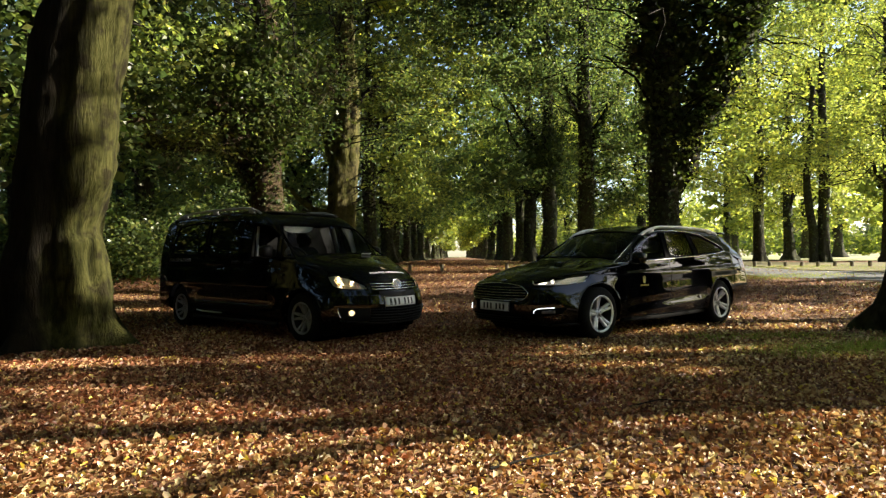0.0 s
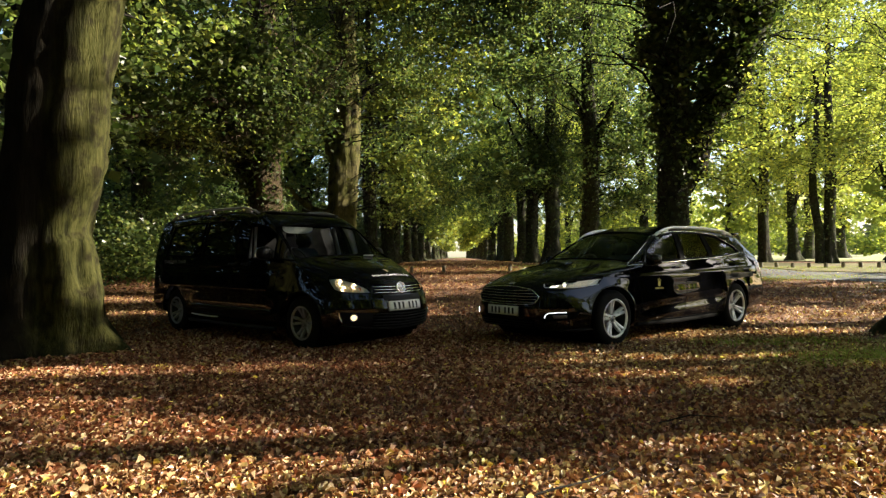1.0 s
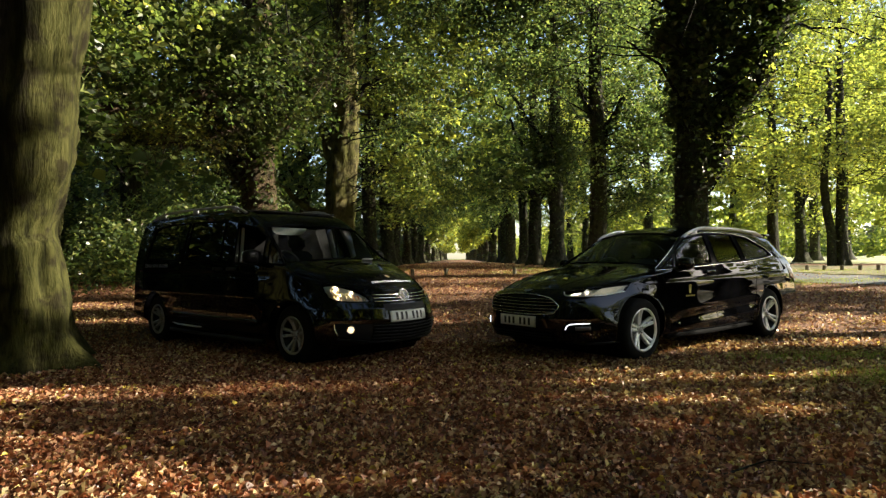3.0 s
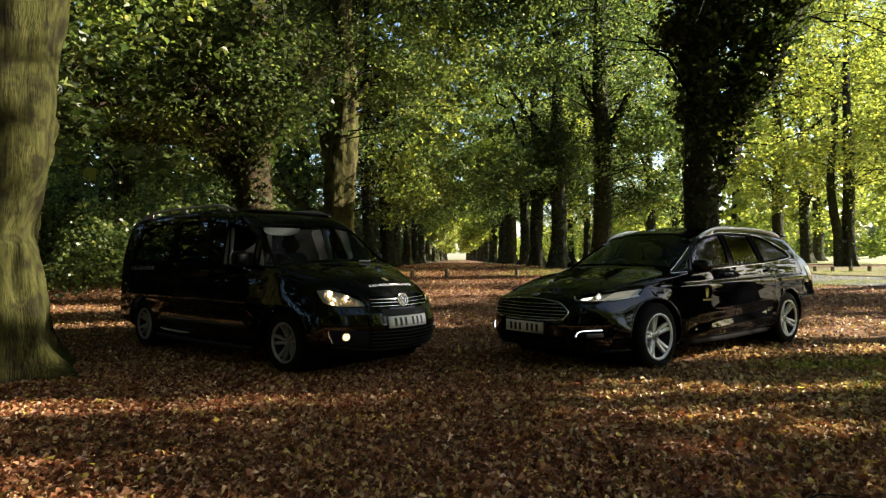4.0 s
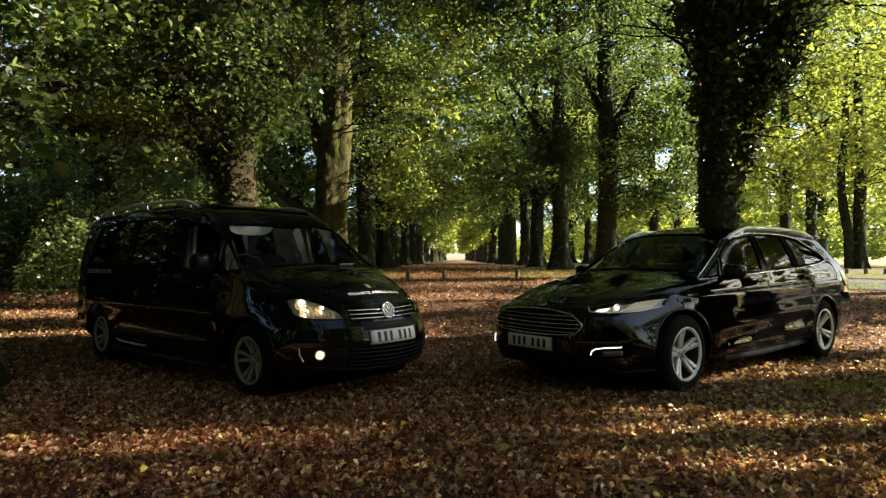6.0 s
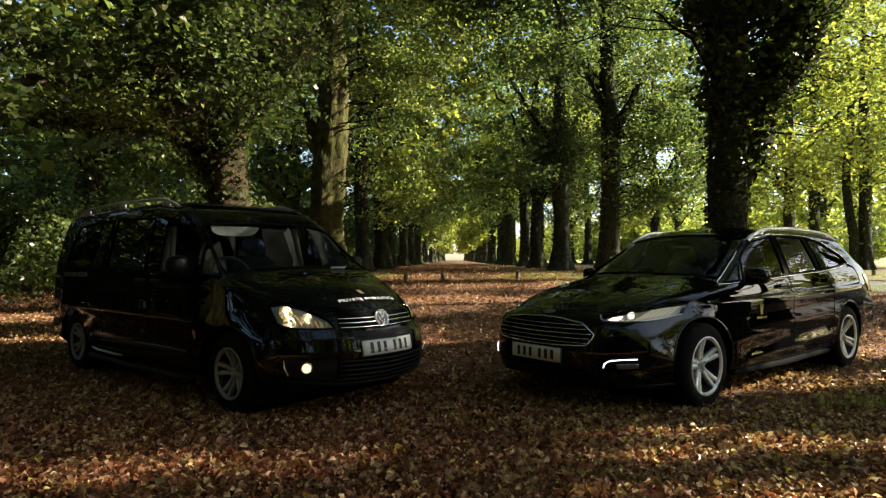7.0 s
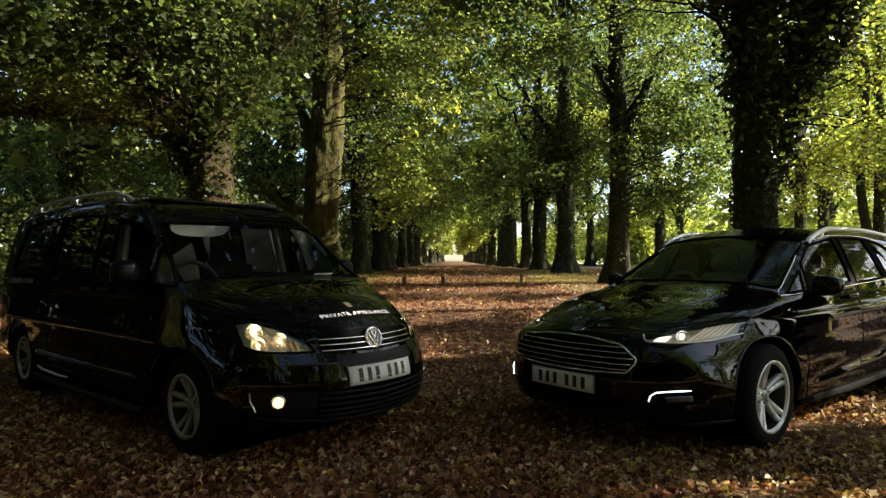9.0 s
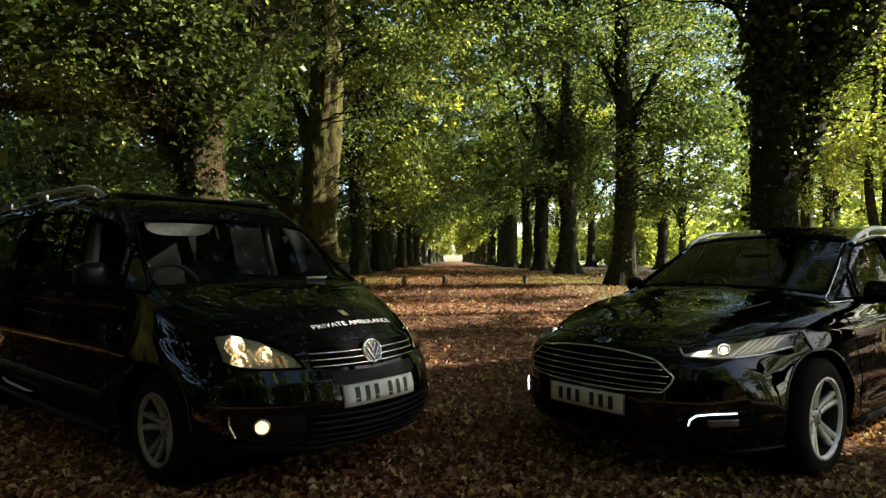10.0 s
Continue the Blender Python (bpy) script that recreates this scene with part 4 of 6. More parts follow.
# timber bollards: across the avenue's mouth and along the lane


def bollard(x, y, h):
    bm = bmesh.new()
    bmesh.ops.create_cone(bm, cap_ends=True, segments=8, radius1=0.065, radius2=0.06, depth=h + 0.1)
    bmesh.ops.bevel(bm, geom=[e for e in bm.edges if all(v.co.z > 0 for v in e.verts)], offset=0.012, segments=2, affect="EDGES")
    bmesh.ops.translate(bm, verts=bm.verts, vec=(0, 0, h / 2 - 0.05))
    ob = part("bollard", bm, M["post"], smooth=False)
    ob.matrix_world = pose(x, y, float(gz(x, y)), row_rng.uniform(-3, 3), row_rng.uniform(-3, 3), row_rng.uniform(0, 90))
    return tagged(ob, "short weathered timber bollard in the ground", "bollard", "timber bollards")


for x, y in ((-2.15, 19.9), (-1.1, 20.1), (-0.05, 20.3), (2.2, 21.0)):
    bollard(x, y, 0.24)
for i in range(9):
    bollard(11.5 + 0.42 * i, 22.5 - 0.27 * i, 0.2)

# ---- vehicles: x forward from the front axle, y to the vehicle's left, z up ----
from mathutils.bvhtree import BVHTree


def rail(x, pairs, soft=0.06):
    """A smooth design line through (x, value) pairs."""
    xs, vs = np.array([p[0] for p in pairs]), np.array([p[1] for p in pairs], float)
    o = np.argsort(xs)
    xs, vs = xs[o], vs[o]
    k = np.linspace(-1, 1, 9) * soft
    return np.mean([np.interp(x + d, xs, vs) for d in k], axis=0)


def car_body(spec):
    """The skin of a vehicle: cross-sections along x, swept and bulged at both ends, closed front and rear. Returns places, faces."""
    nose, tail = spec["nose"], spec["tail"]
    xs = np.concatenate([np.arange(tail, nose, 0.025), [nose]])
    n = len(xs)
    ctl = np.zeros((n, 9, 2))
    g = {k: rail(xs, v, spec.get("soft", 0.06)) for k, v in spec["rails"].items()}
    zm, zb = g["mid_z"], g["bottom_z"]
    ctl[:, 0] = np.stack([g["mid_w"] - 0.13, zb], 1)
    ctl[:, 1] = np.stack([g["mid_w"] - 0.035, zb + 0.05], 1)
    ctl[:, 2] = np.stack([g["mid_w"] - 0.012, zb * 0.45 + zm * 0.55 - 0.02], 1)
    ctl[:, 3] = np.stack([g["mid_w"], zm], 1)
    ctl[:, 4] = np.stack([g["belt_w"], g["belt_z"]], 1)
    ctl[:, 5] = np.stack([g["belt_w"] * 0.5 + g["edge_w"] * 0.5 + 0.012, g["belt_z"] * 0.5 + g["edge_z"] * 0.5], 1)
    ctl[:, 6] = np.stack([g["edge_w"], g["edge_z"]], 1)
    ctl[:, 7] = np.stack([g["edge_w"] * 0.58, g["edge_z"] * 0.26 + g["top_z"] * 0.74], 1)
    ctl[:, 8] = np.stack([0 * xs, g["top_z"]], 1)
    # sections: straight spans with softened corners
    counts = [2, 5, 10, 22, 10, 9, 7, 9]
    t = np.concatenate([k + np.linspace(0, 1, c, endpoint=False) for k, c in enumerate(counts)] + [[8.0]])
    half = np.zeros((n, len(t), 2))
    reach = 0.3 + 0.5 * np.exp(-((t - 2.8) / 0.9) ** 2)          # full, rounded sides
    for d in np.linspace(-1, 1, 7):
        td = np.clip(t + d * reach, 0, 8)
        k = np.minimum(td.astype(int), 7)
        w = (td - k)[None, :, None]
        half += (ctl[:, k] * (1 - w) + ctl[:, k + 1] * w) / 7
    half[:, -1, 0] = 0
    half[:, 0] = ctl[:, 0]
    # pressed lines along the sides: x from and to, height at both, depth, half-widths below and above
    for x0, x1, z0, z1, amp, below, above in spec.get("creases", ()):
        zc = np.interp(xs, [x0, x1], [z0, z1])[:, None]
        fade = np.clip((xs - x0) / 0.25, 0, 1) * np.clip((x1 - xs) / 0.25, 0, 1)
        dz = half[..., 1] - zc
        prof = np.where(dz < 0, np.exp(-(dz / below) ** 2), np.exp(-(dz / above) ** 2))
        side = np.clip((half[..., 0] - 0.6) / 0.12, 0, 1)
        half[..., 0] += amp * fade[:, None] * prof * side
    # round off the ends
    for end, sign in ((nose, 1), (tail, -1)):
        s = np.clip((sign * (xs - end) + 0.12) / 0.12, 0, 1)
        q = (1 - np.sqrt(1 - s ** 2))[:, None]
        mid = half[..., 1].mean(1, keepdims=True)
        half[..., 0] *= 1 - 0.07 * q
        half[..., 1] += -0.045 * np.tanh((half[..., 1] - mid) / 0.16) * q
    m = len(t)
    full = np.concatenate([half, (half * np.array([-1, 1]))[:, -2::-1]], 1)
    c = full.shape[1]
    v = np.concatenate([np.repeat(xs[:, None, None], c, 1), full], 2)
    idx = np.arange(n * c).reshape(n, c)
    f = [np.stack([idx[:-1, :-1], idx[1:, :-1], idx[1:, 1:], idx[:-1, 1:]], -1).reshape(-1, 4)]
    f.append(np.stack([idx[:-1, -1], idx[1:, -1], idx[1:, 0], idx[:-1, 0]], -1))
    verts = [v.reshape(-1, 3)]
    base = n * c
    for row in (n - 1, 0):
        cols = 29
        u = np.linspace(-1, 1, cols)[None, :, None]
        L, R = v[row, :m], v[row, ::-1][:m]
        grid = (L[:, None] * (1 - u) + R[:, None] * (1 + u)) / 2
        gi_ = np.arange(m * cols).reshape(m, cols) + base
        verts.append(grid.reshape(-1, 3))
        f.append(np.stack([gi_[:-1, :-1], gi_[:-1, 1:], gi_[1:, 1:], gi_[1:, :-1]], -1).reshape(-1, 4))
        base += m * cols
    v, f = np.concatenate(verts), np.concatenate(f)
    # plan sweep and face profile at both ends
    wmax = max(p[1] for p in spec["rails"]["mid_w"])
    for end, start, sweep, power, face in ((nose, spec["front_from"], spec["front_sweep"], spec["front_power"], spec["front_face"]), (tail, spec["rear_from"], spec["rear_sweep"], 3.0, spec["rear_face"])):
        k = np.clip((v[:, 0] - start) / (end - start), 0, 1) ** 1.25
        s = np.sign(end)
        fz = np.interp(v[:, 2], [p[0] for p in face], [p[1] for p in face])
        v[:, 0] += s * k * (fz - sweep * np.minimum(1.1, abs(v[:, 1]) / wmax) ** power)
    return v, f


class Skin:
    """A body to which glass, lamps and trim are fitted by dropping their outlines on it."""

    def __init__(self, spec):
        self.v, self.f = car_body(spec)
        self.tree = BVHTree.FromPolygons([tuple(p) for p in self.v], [tuple(q) for q in self.f])
        self.gone = np.zeros(len(self.f), bool)
        self.snap = {}
        self.centre = self.v[self.f].mean(1)

    def drop(self, view, a, b):
        """A point of the skin seen from a side: (x, z) from 'left' or 'right', (y, z) from 'front' or 'rear', (x, y) from 'top'."""
        o, d = {"left": ((a, 3, b), (0, -1, 0)), "right": ((a, -3, b), (0, 1, 0)), "front": ((4, a, b), (-1, 0, 0)), "rear": ((-8, a, b), (1, 0, 0)), "top": ((a, b, 4), (0, 0, -1))}[view]
        p, nrm, _, _ = self.tree.ray_cast(Vector(o), Vector(d))
        if p is None:
            p, nrm, _, _ = self.tree.find_nearest(Vector(o) + Vector(d) * {"left": 2.2, "right": 2.2, "front": 3.2, "rear": 4.2, "top": 3.0}[view])
        if nrm.dot(Vector(d)) > 0:
            nrm = -nrm
        return p, nrm

    def axes(self, view):
        return {"left": (0, 2), "right": (0, 2), "front": (1, 2), "rear": (1, 2), "top": (0, 1)}[view]

    def open_up(self, view, outline, where):
        """Cuts an opening with the outline given, and draws the skin's edge on to the outline."""
        i, j = self.axes(view)
        poly = np.array(outline, float)
        nxt = np.roll(poly, -1, 0)

        def inside(p):
            a, b = poly[None], nxt[None]
            cross = ((a[..., 1] > p[:, None, 1]) != (b[..., 1] > p[:, None, 1])) & (p[:, None, 0] < (b[..., 0] - a[..., 0]) * (p[:, None, 1] - a[..., 1]) / (b[..., 1] - a[..., 1] + 1e-12) + a[..., 0])
            return cross.sum(1) % 2 == 1
        cand = np.where(where(self.centre))[0]
        hit = cand[inside(self.centre[cand][:, [i, j]])]
        self.gone[hit] = True
        near = np.unique(self.f[hit])
        alive = np.zeros(len(self.v), bool)
        alive[np.unique(self.f[~self.gone])] = True
        rim = near[alive[near]]
        p = self.v[rim][:, [i, j]]
        d = nxt - poly
        t = np.clip(((p[:, None] - poly[None]) * d[None]).sum(-1) / ((d ** 2).sum(-1)[None] + 1e-12), 0, 1)
        q = poly[None] + t[..., None] * d[None]
        best = np.argmin(((q - p[:, None]) ** 2).sum(-1), 1)
        self.v[np.ix_(rim, [i, j])] = q[np.arange(len(rim)), best]

    def mesh(self, name):
        used = np.unique(self.f[~self.gone])
        new_i = np.full(len(self.v), -1)
        new_i[used] = np.arange(len(used))
        return mesh_np(name, self.v[used], new_i[self.f[~self.gone]])

    def patch(self, view, low, high, nu=20, nv=8, lift=0.004, depth=0.0):
        """A sheet between two lines, lying on the skin: bmesh. depth: how thick it is."""
        bm = bmesh.new()
        lo, hi = np.array(low, float), np.array(high, float)

        def at(line, s):
            d = np.concatenate([[0], np.cumsum(np.hypot(*np.diff(line, axis=0).T))])
            return np.array([np.interp(s * d[-1], d, line[:, k]) for k in (0, 1)])
        rows = []
        for a in range(nu + 1):
            p, q = at(lo, a / nu), at(hi, a / nu)
            row = []
            for b in range(nv + 1):
                w = p + (q - p) * b / nv
                pt, nrm = self.drop(view, float(w[0]), float(w[1]))
                row.append((bm.verts.new(pt + nrm * lift), nrm))
            rows.append(row)
        faces = []
        for a in range(nu):
            for b in range(nv):
                faces.append(bm.faces.new((rows[a][b][0], rows[a + 1][b][0], rows[a + 1][b + 1][0], rows[a][b + 1][0])))
        if depth:
            back = {}
            for row in rows:
                for vert, nrm in row:
                    back[vert] = bm.verts.new(vert.co - nrm * depth)
            for fc in list(faces):
                bm.faces.new([back[x] for x in reversed(fc.verts)])
            ring = [rows[a][0][0] for a in range(nu + 1)] + [rows[nu][b][0] for b in range(1, nv + 1)] + [rows[a][nv][0] for a in range(nu - 1, -1, -1)] + [rows[0][b][0] for b in range(nv - 1, 0, -1)]
            for x, y in zip(ring, ring[1:] + ring[:1]):
                bm.faces.new((x, back[x], back[y], y))
        return bm

    def bead(self, view, line, radius=0.006, lift=0.002, closed=False, sides=6, steps=None):
        """A thin trim or seam that follows a line on the skin."""
        line = np.array(list(line) + ([line[0]] if closed else []), float)
        d = np.concatenate([[0], np.cumsum(np.hypot(*np.diff(line, axis=0).T))])
        k = steps or max(6, int(d[-1] / 0.035))
        pts = []
        for s in np.linspace(0, d[-1], k + 1):
            p, nrm = self.drop(view, float(np.interp(s, d, line[:, 0])), float(np.interp(s, d, line[:, 1])))
            pts.append(np.array(p + nrm * lift))
        return mesh_np("bead", *tube(pts, np.full(len(pts), radius), sides))


def ring_line(low, high):
    return list(low) + list(high)[::-1]


def box_bm(size, at, bevel=0.01, segments=2, turn=None):
    bm = bmesh.new()
    bmesh.ops.create_cube(bm, size=1)
    bmesh.ops.scale(bm, vec=size, verts=bm.verts)
    bmesh.ops.bevel(bm, geom=bm.edges[:], offset=min(bevel, min(size) * 0.45), segments=segments, affect="EDGES")
    if turn:
        bmesh.ops.transform(bm, matrix=pose(0, 0, 0, *turn), verts=bm.verts)
    bmesh.ops.translate(bm, vec=at, verts=bm.verts)
    return bm


def lathe(profile, segments=48):
    """A shape turned about the y axis: profile of (radius, y)."""
    p = np.array(profile, float)
    th = np.linspace(0, 2 * np.pi, segments, endpoint=False)
    v = np.stack([p[:, None, 0] * np.cos(th), np.repeat(p[:, 1:], segments, 1), p[:, None, 0] * np.sin(th)], -1).reshape(-1, 3)
    i, j = np.meshgrid(np.arange(len(p) - 1), np.arange(segments), indexing="ij")
    return v, np.stack([i * segments + j, i * segments + (j + 1) % segments, (i + 1) * segments + (j + 1) % segments, (i + 1) * segments + j], -1).reshape(-1, 4)


def wheel(car, at, side, tyre_r, rim_r, width, spokes, metal, spin, dish=0.04):
    """A road wheel whose face looks to side (+1: left). spokes: angle, half-width at hub and rim, splay."""
    hold = part("wheel", mesh_np("tyre", *lathe([(rim_r - 0.01, -width / 2), (rim_r + 0.01, -width / 2 - 0.004), (tyre_r - 0.045, -width / 2 - 0.008), (tyre_r - 0.012, -width / 2 + 0.014), (tyre_r, -width / 2 + 0.035), (tyre_r, width / 2 - 0.035),
                (tyre_r - 0.012, width / 2 - 0.014), (tyre_r - 0.045, width / 2 + 0.008), (rim_r + 0.01, width / 2 + 0.004), (rim_r - 0.01, width / 2)], 56)), M["rubber"], car, "black rubber tyre")
    hold.matrix_local = pose(*at, 0, spin, 0 if side > 0 else 180)
    w = width / 2
    hub_y = w - dish
    part("rim", mesh_np("rim", *lathe([(rim_r + 0.006, w - 0.004), (rim_r + 0.004, w + 0.006), (rim_r - 0.012, w + 0.004), (rim_r - 0.02, w - 0.012)], 56)), metal, hold)
    part("rim_barrel", mesh_np("rim_barrel", *lathe([(rim_r - 0.02, w - 0.012), (rim_r - 0.03, w - 0.07), (rim_r - 0.035, -w + 0.01), (0.02, -w + 0.008)], 48)), M["barrel"], hold)
    part("brake_disc", mesh_np("disc", *lathe([(0.0, hub_y - 0.07), (0.07, hub_y - 0.07), (0.075, hub_y - 0.055), (0.142, hub_y - 0.055), (0.142, hub_y - 0.075), (0.02, hub_y - 0.075)], 40)), M["disc"], hold)
    part("hub", mesh_np("hub", *lathe([(0.0, hub_y + 0.004), (0.026, hub_y + 0.004), (0.03, hub_y - 0.002), (0.034, hub_y - 0.008), (0.062, hub_y - 0.016), (0.075, hub_y - 0.035), (0.075, hub_y - 0.06)], 30)), metal, hold)
    part("hub_cap", mesh_np("hub_cap", *lathe([(0.0, hub_y + 0.008), (0.022, hub_y + 0.008), (0.027, hub_y + 0.004)], 24)), M["alloy_dull"], hold)
    for ang, w0, w1, splay in spokes:
        bm = bmesh.new()
        rs = np.linspace(0.045, rim_r - 0.008, 6)
        prev = None
        for i, r in enumerate(rs):
            s = i / 5
            hw = w0 + (w1 - w0) * s
            mid = splay * s
            y = hub_y - 0.006 + dish * s ** 1.5
            ring = [bm.verts.new((mid - hw, y - 0.034, r)), bm.verts.new((mid - hw, y - 0.008, r)), bm.verts.new((mid - hw * 0.6, y, r)), bm.verts.new((mid + hw * 0.6, y, r)), bm.verts.new((mid + hw, y - 0.008, r)), bm.verts.new((mid + hw, y - 0.034, r))]
            if prev:
                for a in range(6):
                    bm.faces.new((prev[a], prev[(a + 1) % 6], ring[(a + 1) % 6], ring[a]))
            prev = ring
        bmesh.ops.rotate(bm, verts=bm.verts, matrix=Matrix.Rotation(radians(ang), 3, "Y"))
        part("spoke", bm, metal, hold)
    for k in range(5):
        bm = bmesh.new()
        bmesh.ops.create_cone(bm, cap_ends=True, segments=8, radius1=0.008, radius2=0.007, depth=0.012)
        bmesh.ops.rotate(bm, verts=bm.verts, matrix=Matrix.Rotation(radians(90), 3, "X"))
        a = radians(72 * k + 20)
        bmesh.ops.translate(bm, verts=bm.verts, vec=(0.048 * math.cos(a), hub_y - 0.008, 0.048 * math.sin(a)))
        part("wheel_bolt", bm, M["disc"], hold)
    return hold


def lettering(words, size, place, material, parent, name="lettering", label="", spacing=1.0, width=1.0):
    """Words of the built-in font as a thin mesh; place maps (u, v) to a point and normal of the surface."""
    cu = bpy.data.curves.new(name, "FONT")
    cu.body, cu.size, cu.align_x, cu.align_y, cu.space_character = words, size, "CENTER", "CENTER", spacing
    cu.resolution_u = 3
    ob = bpy.data.objects.new(name, cu)
    scene.collection.objects.link(ob)
    me = bpy.data.meshes.new_from_object(ob.evaluated_get(bpy.context.evaluated_depsgraph_get()))
    bpy.data.objects.remove(ob)
    for v in me.vertices:
        p, nrm = place(v.co.x * width, v.co.y)
        v.co = p + nrm * 0.004
    return part(name, me, material, parent, label, smooth=False)


def arch_line(cx, cz, r, z_min, n=28):
    a0 = math.asin(max(-1, (z_min - cz) / r))
    return [(cx + r * math.cos(a), cz + r * math.sin(a)) for a in np.linspace(a0, math.pi - a0, n)]


def wheel_arches(skin, car, hubs, r):
    for x, z in hubs:
        outline = arch_line(x, z, r, 0.05) + [(x - r, -0.1), (x + r, -0.1)]
        for side, view in ((1, "left"), (-1, "right")):
            skin.open_up(view, outline, lambda c, s=side: (c[:, 1] * s > 0.45) & (c[:, 2] < 1.0))
            line = arch_line(x, z, r + 0.006, 0.24)
            part("arch_lip", skin.bead(view, line, 0.012, -0.006), M["paint"], car)
            bm = bmesh.new()
            pts = arch_line(x, z, r + 0.01, 0.12, 18)
            prev = None
            for px, pz in pts:
                cur = (bm.verts.new((px, side * 0.86, pz)), bm.verts.new((px, side * 0.5, pz)))
                if prev:
                    bm.faces.new((prev[0], cur[0], cur[1], prev[1]))
                prev = cur
            bm.faces.new([v for v in bm.verts if abs(v.co.y) < 0.6])
            for v in bm.verts:
                v.co.y = side * min(abs(v.co.y), 0.79)
            part("wheel_housing", bm, M["gap"], car)


def blank_plate(skin, car, view_x, z, size, lift=0.012):
    """A number plate: white, its characters drawn as plain bars."""
    y0, z0 = size[0] / 2, size[1] / 2
    plate = part("number_plate", skin.patch("front", [(-y0, z - z0), (y0, z - z0)], [(-y0, z + z0), (y0, z + z0)], 12, 3, lift, 0.008), M["plate"], car, "white plate with black bars")
    part("plate_border", skin.bead("front", [(-y0, z - z0), (y0, z - z0), (y0, z + z0), (-y0, z + z0)], 0.0025, lift + 0.001, True), M["ink"], plate)
    w = size[0] * 0.1
    for k, u in enumerate((-0.335, -0.215, -0.095, 0.095, 0.215, 0.335)):
        c = u * size[0] * 1.02
        part("bar", skin.patch("front", [(c - w * 0.3, z - z0 * 0.66), (c + w * 0.3, z - z0 * 0.66)], [(c - w * 0.3, z + z0 * 0.66), (c + w * 0.3, z + z0 * 0.66)], 2, 2, lift + 0.002), M["ink"], plate)


def seats(car, rows, width):
    for x, y, z, h in rows:
        s = part("seat", box_bm((0.5, width, 0.16), (x, y, z), 0.05, 3), M["seat"], car)
        part("backrest", box_bm((0.14, width, h), (x - 0.3, y, z + h / 2), 0.05, 3, (0, -12, 0)), M["seat"], s)
        part("head_restraint", box_bm((0.1, 0.26, 0.18), (x - 0.36, y, z + h + 0.1), 0.04, 3, (0, -10, 0)), M["seat"], s)


def steering_wheel(car, at):
    th = np.linspace(0, 2 * np.pi, 33)
    ring = np.stack([0 * th, 0.185 * np.cos(th), 0.185 * np.sin(th)], 1)
    pieces = [tube(ring, np.full(33, 0.016), 8)] + [tube([(0, 0, 0), (0, 0.175 * math.cos(a), 0.175 * math.sin(a))], [0.018, 0.014], 6) for a in (0, math.pi, -math.pi / 2)]
    w = part("steering_wheel", mesh_np("steering_wheel", *join_np(pieces)), M["dash"], car)
    w.matrix_local = pose(*at, 0, -24, 0)


def roof_rail(skin, car, xs, y, lift, radius, material, feet=()):
    pts = []
    k = np.linspace(xs[0], xs[1], 26)
    for i, x in enumerate(k):
        p, _ = skin.drop("top", float(x), y)
        e = min(i, 25 - i) / 3
        pts.append((p.x, p.y, p.z + lift * min(1, e) ** 0.6 + 0.004))
    r = part("roof_rail", mesh_np("roof_rail", *tube(pts, np.full(26, radius), 8)), material, car)
    for x in feet:
        p, _ = skin.drop("top", x, y)
        part("rail_foot", box_bm((0.12, 0.03, lift + 0.02), (p.x, p.y, p.z + lift / 2), 0.01), material, r)
    return r


def mirror(car, at, side, size, paint):
    bm = bmesh.new()
    bmesh.ops.create_icosphere(bm, subdivisions=3, radius=0.5)
    for v in bm.verts:
        x, y, z = v.co * 2
        sq = lambda q: math.copysign(abs(q) ** 0.6, q)
        v.co = Vector((sq(x) * (0.5 if x > 0 else 0.18), sq(y) * 0.5, sq(z) * (0.5 - 0.08 * y * side)))
    bmesh.ops.scale(bm, vec=size, verts=bm.verts)
    bmesh.ops.translate(bm, vec=at, verts=bm.verts)
    m = part("door_mirror", bm, paint, car)
    part("mirror_arm", box_bm((0.07, 0.14, 0.05), (at[0] - 0.01, at[1] - side * size[1] * 0.55, at[2] - size[2] * 0.4), 0.015), M["plastic"], m)
    part("mirror_glass", box_bm((0.006, size[1] * 0.8, size[2] * 0.75), (at[0] - size[0] * 0.19, at[1], at[2]), 0.002, 1), M["chrome"], m, "silvered mirror glass")
    return m


def mirrored(line):
    return [(-a, b) for a, b in line]


